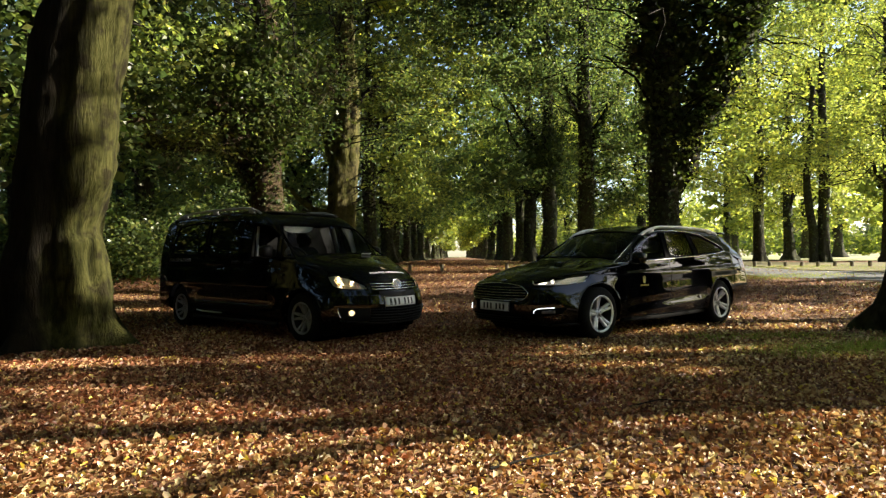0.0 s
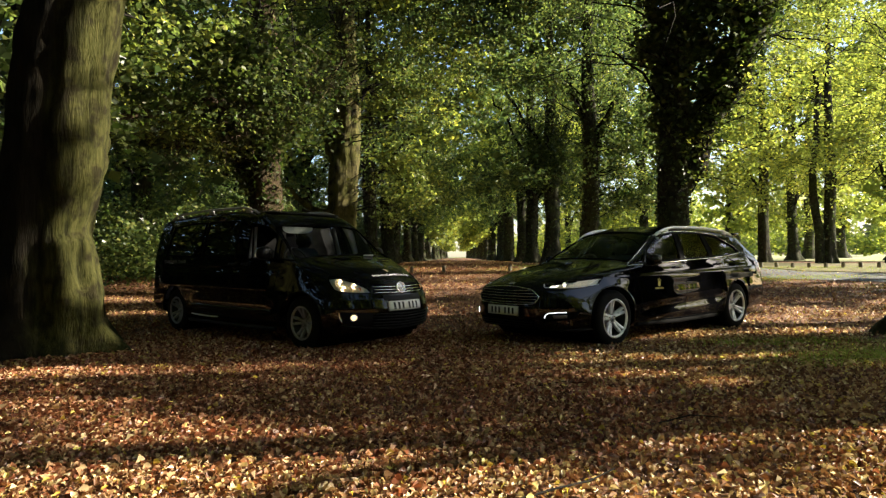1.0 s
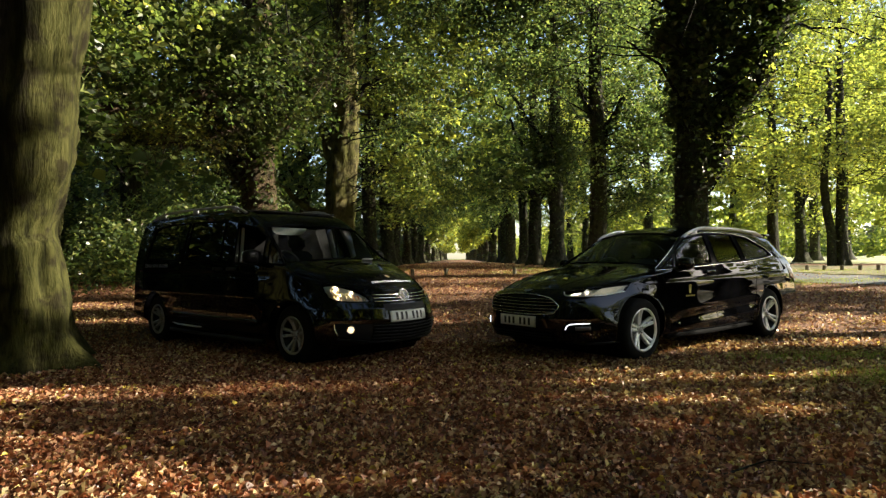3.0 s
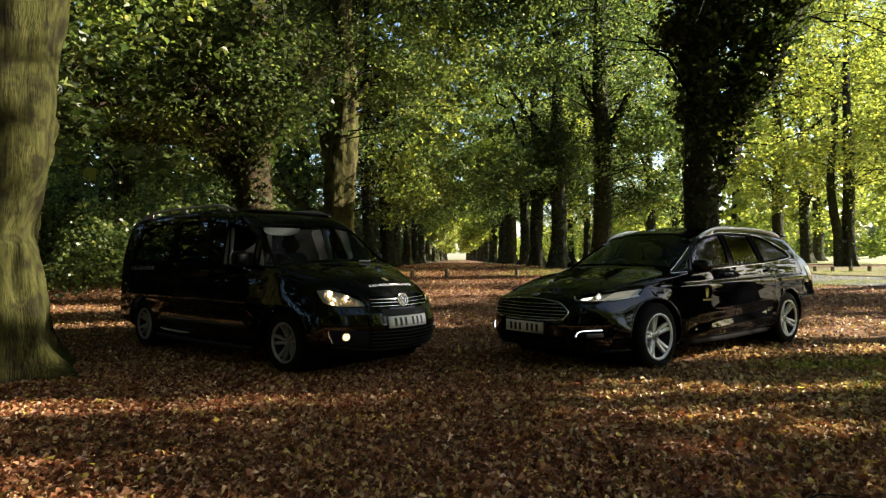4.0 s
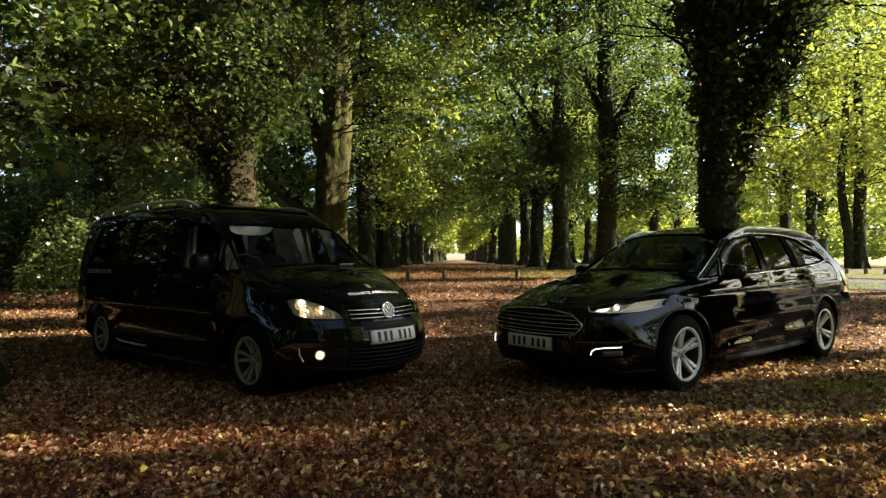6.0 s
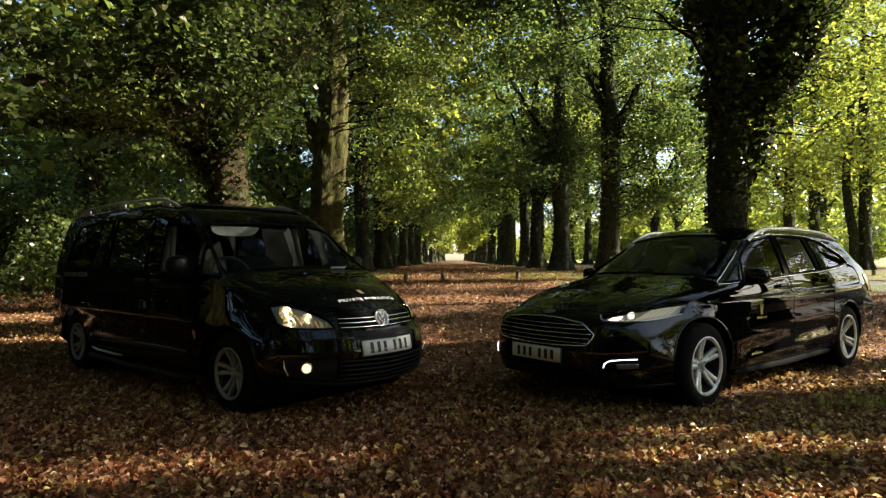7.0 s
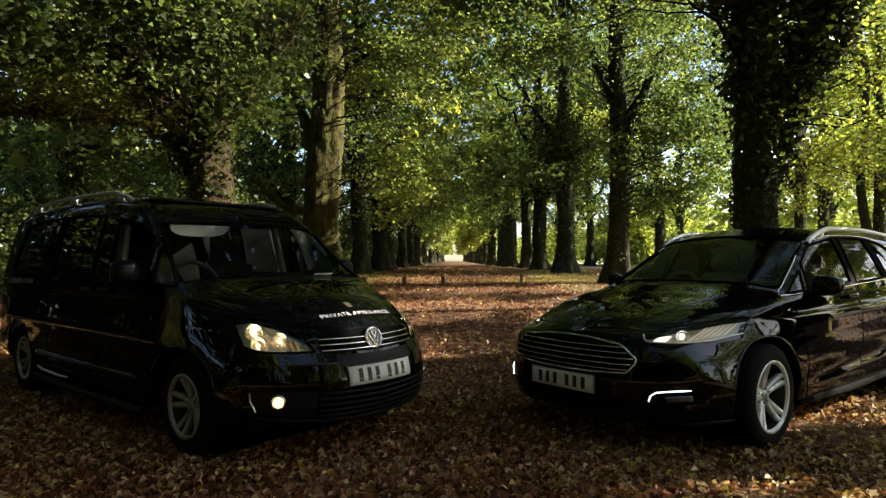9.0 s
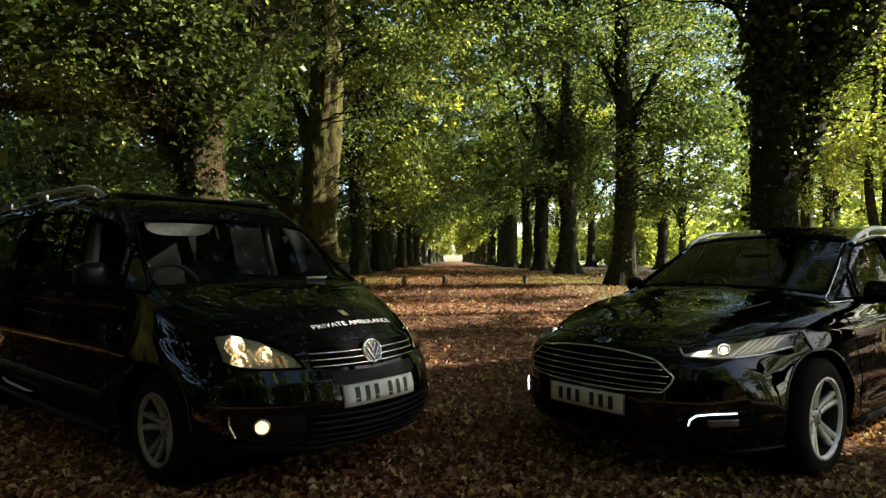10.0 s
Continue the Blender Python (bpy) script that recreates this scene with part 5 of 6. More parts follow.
# ---- black van ----
VAN = {
    "creases": [(-3.6, 0.0, 0.7, 0.68, 0.012, 0.03, 0.1), (-2.6, -0.4, 0.5, 0.5, -0.014, 0.09, 0.09), (-3.9, -0.2, 0.94, 0.93, -0.008, 0.035, 0.035)],
    "nose": 0.86, "tail": -3.98, "front_from": -0.2, "front_sweep": 0.58, "front_power": 2.6, "rear_from": -3.3, "rear_sweep": 0.24,
    "front_face": [(0.15, -0.08), (0.26, -0.02), (0.36, 0.03), (0.5, 0.03), (0.6, 0.0), (0.66, -0.04), (0.8, -0.12)],
    "rear_face": [(0.2, 0.0), (0.45, 0.04), (0.6, 0.0), (1.1, -0.02), (1.8, -0.14)],
    "rails": {
        "bottom_z": [(-4, 0.3), (-3.3, 0.24), (0.3, 0.22), (0.9, 0.2)],
        "mid_z": [(-4, 0.62), (0.2, 0.62), (0.9, 0.5)],
        "mid_w": [(-4, 0.83), (-3.4, 0.88), (-2.5, 0.895), (-0.5, 0.895), (0.3, 0.875), (0.9, 0.82)],
        "belt_z": [(-4, 1.1), (-2.5, 1.08), (-1.0, 1.05), (-0.25, 1.02), (0.1, 0.95), (0.45, 0.85), (0.7, 0.76), (0.9, 0.7)],
        "belt_w": [(-4, 0.8), (-3.4, 0.85), (-2.5, 0.868), (-0.6, 0.862), (0.1, 0.82), (0.5, 0.77), (0.9, 0.7)],
        "edge_z": [(-4, 1.64), (-3.6, 1.695), (-2.5, 1.715), (-1.5, 1.71), (-1.0, 1.655), (-0.78, 1.54), (-0.27, 1.12), (0.02, 1.015), (0.45, 0.91), (0.7, 0.82), (0.9, 0.74)],
        "edge_w": [(-4, 0.66), (-2.5, 0.7), (-1.2, 0.69), (-0.8, 0.69), (-0.2, 0.74), (0.05, 0.74), (0.5, 0.68), (0.9, 0.6)],
        "top_z": [(-4, 1.67), (-3.6, 1.735), (-2.5, 1.76), (-1.5, 1.755), (-1.1, 1.705), (-0.88, 1.62), (-0.13, 1.09), (0.1, 1.045), (0.5, 0.96), (0.75, 0.86), (0.9, 0.78)],
    },
}


def black_van(m):
    car = thing("van", m, "black people-carrier van with lettered bonnet and lit fog lamps", "van")
    skin = Skin(VAN)
    # windscreen and door windows
    ws_lo = [(-0.745, 1.07), (-0.4, 1.1), (0, 1.115), (0.4, 1.1), (0.745, 1.07)]
    ws_hi = [(-0.645, 1.475), (-0.35, 1.505), (0, 1.515), (0.35, 1.505), (0.645, 1.475)]
    screen = skin.patch("front", ws_lo, ws_hi, 26, 14, -0.002)
    band = skin.bead("front", ring_line(ws_lo, ws_hi), 0.009, 0.0, True)
    win = {"front": ([(-0.5, 1.06), (-0.75, 1.055), (-1.07, 1.055)], [(-0.6, 1.36), (-0.78, 1.465), (-1.14, 1.525)]),
           "quarter": ([(-0.17, 1.045), (-0.42, 1.06)], [(-0.29, 1.125), (-0.53, 1.32)]),
           "slide": ([(-1.36, 1.08), (-1.75, 1.09), (-2.2, 1.1)], [(-1.4, 1.56), (-1.75, 1.575), (-2.2, 1.58)]),
           "rear": ([(-2.28, 1.1), (-2.8, 1.11), (-3.3, 1.13)], [(-2.28, 1.58), (-2.8, 1.575), (-3.22, 1.54)])}
    panes = []
    for side, view in ((1, "left"), (-1, "right")):
        for k, (lo, hi) in win.items():
            panes.append((k, view, skin.patch(view, lo, hi, 18, 12, -0.004), skin.bead(view, ring_line(lo, hi), 0.011, 0.0, True)))
    lamp_lo = [(0.41, 0.668), (0.5, 0.67), (0.6, 0.672), (0.67, 0.682), (0.718, 0.71)]
    lamp_hi = [(0.42, 0.695), (0.46, 0.775), (0.54, 0.832), (0.62, 0.868), (0.69, 0.845)]
    fitted = []
    for flip in (1, -1):
        lo, hi = ([(flip * a, b) for a, b in q] for q in (lamp_lo, lamp_hi))
        fitted.append((flip, lo, hi, skin.patch("front", lo, hi, 18, 8, -0.05), skin.patch("front", lo, hi, 22, 10, 0.004), skin.bead("front", ring_line(lo, hi), 0.006, 0.002, True)))
    roof = [roof_rail(skin, car, (-3.45, -1.1), s * 0.66, 0.055, 0.016, M["rail_dark"], (-3.2, -2.3, -1.35)) for s in (1, -1)]
    wheel_arches(skin, car, ((0, 0.315), (-3.006, 0.315)), 0.365)
    # front: grille bars, emblem, bumper grilles, plate
    grille = part("grille", skin.patch("front", [(-0.385, 0.662), (0, 0.648), (0.385, 0.662)], [(-0.37, 0.76), (0, 0.775), (0.37, 0.76)], 26, 6, 0.003), M["gap"], car)
    for z in (0.664, 0.696, 0.728):
        part("grille_bar", skin.patch("front", [(-0.375, z), (0, z - 0.006), (0.375, z)], [(-0.375, z + 0.007), (0, z + 0.001), (0.375, z + 0.007)], 24, 1, 0.014, 0.01), M["chrome"], grille, "thin chrome bar")
    low = part("lower_grille", skin.patch("front", [(-0.43, 0.285), (0, 0.27), (0.43, 0.285)], [(-0.43, 0.45), (0, 0.448), (0.43, 0.45)], 26, 6, 0.003), M["gap"], car)
    for z in (0.3, 0.332, 0.364, 0.396, 0.428):
        part("grille_bar", skin.patch("front", [(-0.43, z), (0, z - 0.012), (0.43, z)], [(-0.43, z + 0.012), (0, z), (0.43, z + 0.012)], 24, 1, 0.016, 0.012), M["plastic"], low)
    part("bumper_insert", skin.patch("front", [(-0.7, 0.3), (-0.4, 0.262), (0, 0.25), (0.4, 0.262), (0.7, 0.3)], [(-0.7, 0.315), (-0.4, 0.277), (0, 0.265), (0.4, 0.277), (0.7, 0.315)], 40, 1, 0.01, 0.012), M["plastic"], car)
    for s in (1, -1):
        lo, hi = [(s * 0.44, 0.295), (s * 0.6, 0.31), (s * 0.7, 0.345)], [(s * 0.44, 0.452), (s * 0.6, 0.458), (s * 0.725, 0.462)]
        panel = part("fog_panel", skin.patch("front", lo, hi, 14, 6, 0.003), M["plastic"], car)
        part("chrome_edge", skin.bead("front", [(s * 0.725, 0.455), (s * 0.722, 0.4), (s * 0.702, 0.348)], 0.007, 0.006), M["chrome"], panel)
        p, nrm = skin.drop("front", s * 0.615, 0.4)
        q = nrm.to_track_quat("Y", "Z").to_matrix().to_4x4()
        lamp = part("fog_lamp", mesh_np("fog_lamp", *lathe([(0.043, 0.004), (0.04, 0.012), (0.034, 0.01), (0.031, 0.002)], 28)), M["chrome"], car)
        lamp.matrix_local = Matrix.Translation(p) @ q
        part("fog_lens", mesh_np("fog_lens", *lathe([(0.0, 0.009), (0.02, 0.007), (0.032, 0.002)], 28)), M["fog_bulb"], lamp, "lit fog lamp")
    for flip, lo, hi, back, lens, seam in fitted:
        for v in back.verts:
            v.co.x += 0.012 * math.sin(v.co.y * 95) * math.cos(v.co.z * 80) + 0.018
        h = part("headlamp", back, M["lamp_back"], car, "clear headlamp with lit bulbs", smooth=False)
        part("lens", lens, M["lens"], h).visible_shadow = False
        part("seam", seam, M["gap"], h)
        # ribs with a weak glow, standing in for light the reflector throws back
        for k in range(7):
            y = 0.475 + 0.028 * k
            part("reflector_rib", skin.patch("front", [(flip * y, 0.682 + 0.005 * k), (flip * (y + 0.012), 0.684 + 0.005 * k)], [(flip * (y + 0.004), 0.73 + 0.012 * k), (flip * (y + 0.016), 0.735 + 0.012 * k)], 1, 4, -0.026, 0.006), M["lit_rib"], h, "lit reflector rib")
        for y, z, r, mt in ((0.455, 0.697, 0.024, "lamp_inner"), (0.515, 0.713, 0.026, "amber"), (0.555, 0.748, 0.042, "reflector"), (0.635, 0.79, 0.052, "reflector"), (0.655, 0.72, 0.042, "reflector")):
            p, nrm = skin.drop("front", flip * y, z)
            d = (nrm + Vector((1.2, 0, 0))).normalized()
            q = d.to_track_quat("Y", "Z").to_matrix().to_4x4()
            bowl = part("bowl", mesh_np("bowl", *lathe([(r, 0.0), (r * 0.92, -0.006), (r * 0.7, -0.025), (r * 0.3, -0.04), (0, -0.042)], 24)), M[mt], h)
            bowl.matrix_local = Matrix.Translation(p - nrm * 0.012) @ q
            if mt == "reflector":
                bm = bmesh.new()
                bmesh.ops.create_uvsphere(bm, u_segments=12, v_segments=8, radius=0.0075 if y > 0.6 else 0.0055)
                bulb = part("bulb", bm, M["bulb"], h, "lit bulb")
                bulb.matrix_local = Matrix.Translation(p - nrm * 0.022)
    # matt strip added on the glossy bumper so it doesn't mirror the plate
    part("bumper_cap", skin.patch("front", [(-0.3, 0.578), (0, 0.574), (0.3, 0.578)], [(-0.3, 0.642), (0, 0.632), (0.3, 0.642)], 24, 5, 0.004), M["plastic"], car, "matt black bumper cap")
    blank_plate(skin, car, None, 0.515, (0.52, 0.111))
    p, nrm = skin.drop("front", 0, 0.712)
    q = (nrm + Vector((0.9, 0, 0))).normalized().to_track_quat("Y", "Z").to_matrix().to_4x4()
    badge = part("badge", mesh_np("badge", *lathe([(0.0, 0.004), (0.058, 0.004), (0.06, 0.012), (0.066, 0.014), (0.07, 0.0)], 40)), M["chrome"], car, "round chrome badge")
    badge.matrix_local = Matrix.Translation(p + nrm * 0.012) @ q
    part("badge_field", mesh_np("badge_field", *lathe([(0.0, 0.007), (0.057, 0.007)], 32)), M["ink"], badge)
    zig = [[(-0.045, 0.022), (0.0, -0.048)], [(0.0, -0.048), (0.045, 0.022)], [(-0.024, 0.045), (0.0, 0.0)], [(0.0, 0.0), (0.024, 0.045)]]
    part("badge_mark", mesh_np("badge_mark", *join_np([tube([(a, 0.011, b), (c, 0.011, d)], [0.005, 0.005], 6) for (a, b), (c, d) in zig])), M["chrome"], badge)
    # bonnet: seam and lettering
    part("bonnet_seam", skin.bead("top", [(0.1, -0.7), (0.3, -0.66), (0.46, -0.56), (0.6, -0.4), (0.7, -0.2), (0.73, 0), (0.7, 0.2), (0.6, 0.4), (0.46, 0.56), (0.3, 0.66), (0.1, 0.7)], 0.004, -0.001), M["gap"], car)

    def on_bonnet(u, v):
        p, n2 = skin.drop("top", 0.635 - 0.05 * (u / 0.4) ** 2 - v, u)
        return p, n2
    lettering("PRIVATE AMBULANCE", 0.052, lambda u, v: on_bonnet(u + 0.03, v * 0.95), M["white_letter"], car, "bonnet_lettering", "white capital letters", 1.05, 1.12)
    crest = part("bonnet_crest", skin.patch("top", [(0.5, -0.0), (0.5, 0.05)], [(0.56, 0.005), (0.56, 0.045)], 4, 4, 0.003), mat("faded_gold", (0.1, 0.085, 0.035), 0.6), car, "small faded crest")
    for side, view in ((1, "left"), (-1, "right")):
        lettering("PRIVATE AMBULANCE", 0.07, lambda u, v, s=side, w=view: skin.drop(w, -3.0 + u * s, 1.03 + v), M["grey_letter"], car, "side_lettering", "faint grey lettering")
        for line in ([(-0.4, 0.98), (-0.45, 0.75), (-0.48, 0.3)], [(-1.22, 1.62), (-1.2, 1.0), (-1.2, 0.28)], [(-2.26, 1.64), (-2.26, 1.0), (-2.24, 0.28)], [(-0.48, 0.28), (-1.2, 0.27), (-2.24, 0.27)]):
            part("door_seam", skin.bead(view, line, 0.004, -0.001), M["gap"], car)
        part("slide_rail", skin.bead(view, [(-2.28, 0.97), (-3.6, 0.985)], 0.006, 0.0), M["gap"], car)
        part("side_moulding", skin.patch(view, [(-0.55, 0.4), (-1.5, 0.39), (-2.5, 0.4)], [(-0.55, 0.45), (-1.5, 0.445), (-2.5, 0.45)], 40, 2, 0.012, 0.016), M["paint"], car)
        part("sill_step", mesh_np("sill", *tube([(-0.45, side * 0.87, 0.22), (-1.5, side * 0.88, 0.215), (-2.55, side * 0.87, 0.22)], [0.025] * 3, 8)), M["plastic"], car)
        for x in (-1.08, -1.38):
            part("door_handle", skin.patch(view, [(x - 0.1, 0.985), (x + 0.1, 0.985)], [(x - 0.09, 1.015), (x + 0.1, 1.015)], 8, 2, 0.03, 0.018), M["plastic"], car)
        part("repeater", skin.patch(view, [(-0.36, 0.83), (-0.3, 0.83)], [(-0.36, 0.855), (-0.3, 0.855)], 3, 2, 0.006, 0.006), M["lens"], car, "clear side lamp")
        mirror(car, (-0.6, side * 0.945, 1.135), side, (0.17, 0.17, 0.16), M["mirror_shell"])
        wheel(car, (0, side * 0.735, 0.315), side, 0.315, 0.195, 0.19, [q for k in range(5) for q in ((72 * k - 15, 0.015, 0.018, 0.01), (72 * k + 15, 0.015, 0.018, -0.01))], M["alloy_dull"], 12)
        wheel(car, (-3.006, side * 0.735, 0.315), side, 0.315, 0.195, 0.19, [q for k in range(5) for q in ((72 * k - 15, 0.015, 0.018, 0.01), (72 * k + 15, 0.015, 0.018, -0.01))], M["alloy_dull"], 50)
        t = part("tail_lamp", skin.patch(view, [(-3.86, 0.62), (-3.955, 0.62)], [(-3.85, 1.02), (-3.95, 1.02)], 4, 10, 0.006), M["red_lens"], car, "red tail lamp")
    part("rear_bumper", box_bm((0.16, 1.4, 0.22), (-3.9, 0, 0.42), 0.06, 3), M["paint"], car)
    # cut the openings last, then the skin itself
    for lo, hi in [win[k] for k in win]:
        for s, view in ((1, "left"), (-1, "right")):
            skin.open_up(view, ring_line(lo, hi), lambda c, s=s: (c[:, 1] * s > 0.5))
    skin.open_up("front", ring_line(ws_lo, ws_hi), lambda c: (c[:, 0] > -1.2) & (c[:, 0] < 0.4) & (c[:, 2] > 1.0))
    for flip, lo, hi, *_ in fitted:
        skin.open_up("front", ring_line(lo, hi), lambda c: (c[:, 0] > 0.1) & (c[:, 2] < 0.9))
    part("body", skin.mesh("body"), M["paint"], car)
    glass = part("windscreen", screen, M["windscreen"], car)
    glass.visible_shadow = False
    part("screen_seal", band, M["gap"], glass)
    for k, view, pane, bead in panes:
        if k == "front" and view == "right":
            part("window_seal", bead, M["gap"], car)          # driver's window is down
            pane.free()
            continue
        g = part("window", pane, M["privacy"] if k in ("slide", "rear") else M["side_glass"], car)
        g.visible_shadow = False
        part("window_seal", bead, M["gap"], g)
    for a, b in (((0.15, 0.3), (-0.35, 0.62)), ((0.1, -0.45), (-0.3, -0.1))):
        part("wiper", mesh_np("wiper", *tube([np.array(skin.drop("top", 0.1, a[1])[0]) + (0, 0, 0.012), np.array(skin.drop("top", -0.02, b[1])[0]) + (0, 0, 0.02)], [0.007, 0.004], 6)), M["gap"], car)
    # inside
    part("dashboard", box_bm((0.5, 1.45, 0.3), (-0.42, 0, 0.92), 0.09, 4), M["dash"], car)
    part("floor_pan", box_bm((3.6, 1.5, 0.06), (-2.0, 0, 0.36), 0.02), M["gap"], car)
    steering_wheel(car, (-0.7, -0.38, 1.03))
    seats(car, [(-1.2, -0.38, 0.62, 0.6), (-1.2, 0.38, 0.62, 0.6), (-2.1, 0.0, 0.68, 0.6)], 0.48)
    part("bulkhead", box_bm((0.05, 1.4, 1.1), (-2.45, 0, 1.0), 0.02), M["gap"], car)
    part("headlining", box_bm((1.1, 1.16, 0.02), (-1.55, 0, 1.68), 0.008), M["seat"], car)
    bm = bmesh.new()
    low = [(u, -0.085 * (1 - abs(u) ** 3.5) ** 0.5) for u in np.linspace(-1, 1, 21)]
    face = bm.faces.new([bm.verts.new((0, 0.24 * u, w)) for u, w in low])
    ext = bmesh.ops.extrude_face_region(bm, geom=[face])
    bmesh.ops.translate(bm, vec=(0.016, 0, 0), verts=[q for q in ext["geom"] if isinstance(q, bmesh.types.BMVert)])
    bmesh.ops.transform(bm, matrix=pose(-0.74, -0.33, 1.478, 0, 20, 0), verts=bm.verts)
    part("sun_visor", bm, M["headliner"], car, "pale sun visor", smooth=False)
    part("card", box_bm((0.035, 0.17, 0.006), (-0.14, 0.36, 1.1), 0.002, 1, (0, -30, 0)), M["paper"], car, "white card on the dashboard")
    part("pillar_trim", mesh_np("pillar_trim", *tube([(-1.12, 0.7, 1.06), (-1.2, 0.64, 1.5)], [0.03, 0.03], 6)), M["trim"], car)
    for x0, w in ((-1.1, 0.022), (-1.22, 0.03)):
        part("pillar_trim", mesh_np("pillar_trim", *tube([(x0, -0.74, 1.08), (x0 - 0.05, -0.68, 1.48)], [w, w], 6)), M["trim"], car)
    part("side_bar", mesh_np("side_bar", *tube([(-1.72, -0.9, 0.3), (-1.85, -0.905, 0.296), (-2.3, -0.9, 0.3), (-2.45, -0.885, 0.31)], [0.007, 0.011, 0.011, 0.007], 8)), M["rail"], car, "bright metal side bar")
    part("engine_block", box_bm((0.6, 1.2, 0.4), (0.25, 0, 0.55), 0.1), M["gap"], car)
    return car


black_van(pose(-1.191, 8.06, 0, 0, 0, -40.28))

# ---- black estate car ----
ESTATE = {
    "creases": [(-3.6, 0.2, 0.875, 0.8, 0.014, 0.09, 0.022), (-2.5, -0.45, 0.52, 0.4, -0.02, 0.075, 0.05), (-2.6, -0.4, 0.42, 0.3, 0.012, 0.05, 0.03)],
    "nose": 0.94, "tail": -3.9, "front_from": -0.25, "front_sweep": 0.85, "front_power": 4.0, "rear_from": -3.3, "rear_sweep": 0.16,
    "front_face": [(0.15, -0.1), (0.25, -0.02), (0.36, 0.03), (0.48, 0.03), (0.6, 0.01), (0.7, -0.03), (0.78, -0.09)],
    "rear_face": [(0.2, -0.02), (0.5, 0.05), (0.7, 0.02), (1.0, -0.05), (1.5, -0.42)],
    "rails": {
        "bottom_z": [(-4, 0.3), (-3.2, 0.22), (0.3, 0.19), (0.95, 0.19)],
        "mid_z": [(-4, 0.7), (-2.5, 0.68), (0.2, 0.62), (0.95, 0.48)],
        "mid_w": [(-4, 0.84), (-3.3, 0.9), (-2.6, 0.926), (-0.5, 0.915), (0.2, 0.915), (0.95, 0.84)],
        "belt_z": [(-4, 1.02), (-3.2, 1.02), (-2.0, 0.985), (-0.9, 0.94), (-0.3, 0.9), (0.2, 0.83), (0.6, 0.755), (0.95, 0.66)],
        "belt_w": [(-4, 0.76), (-3.3, 0.83), (-2.5, 0.865), (-1.0, 0.865), (-0.3, 0.835), (0.3, 0.8), (0.95, 0.66)],
        "edge_z": [(-4, 1.28), (-3.6, 1.355), (-3.0, 1.41), (-2.2, 1.435), (-1.6, 1.425), (-1.25, 1.35), (-0.95, 1.2), (-0.5, 0.96), (-0.2, 0.925), (0.3, 0.86), (0.65, 0.785), (0.95, 0.69)],
        "edge_w": [(-4, 0.54), (-3.5, 0.6), (-2.5, 0.65), (-1.5, 0.65), (-1.1, 0.665), (-0.55, 0.735), (-0.2, 0.73), (0.4, 0.68), (0.95, 0.55)],
        "top_z": [(-4, 1.33), (-3.6, 1.42), (-3.0, 1.475), (-2.2, 1.5), (-1.6, 1.495), (-1.2, 1.415), (-0.35, 1.015), (-0.15, 0.97), (0.3, 0.905), (0.65, 0.83), (0.85, 0.765), (0.95, 0.72)],
    },
}


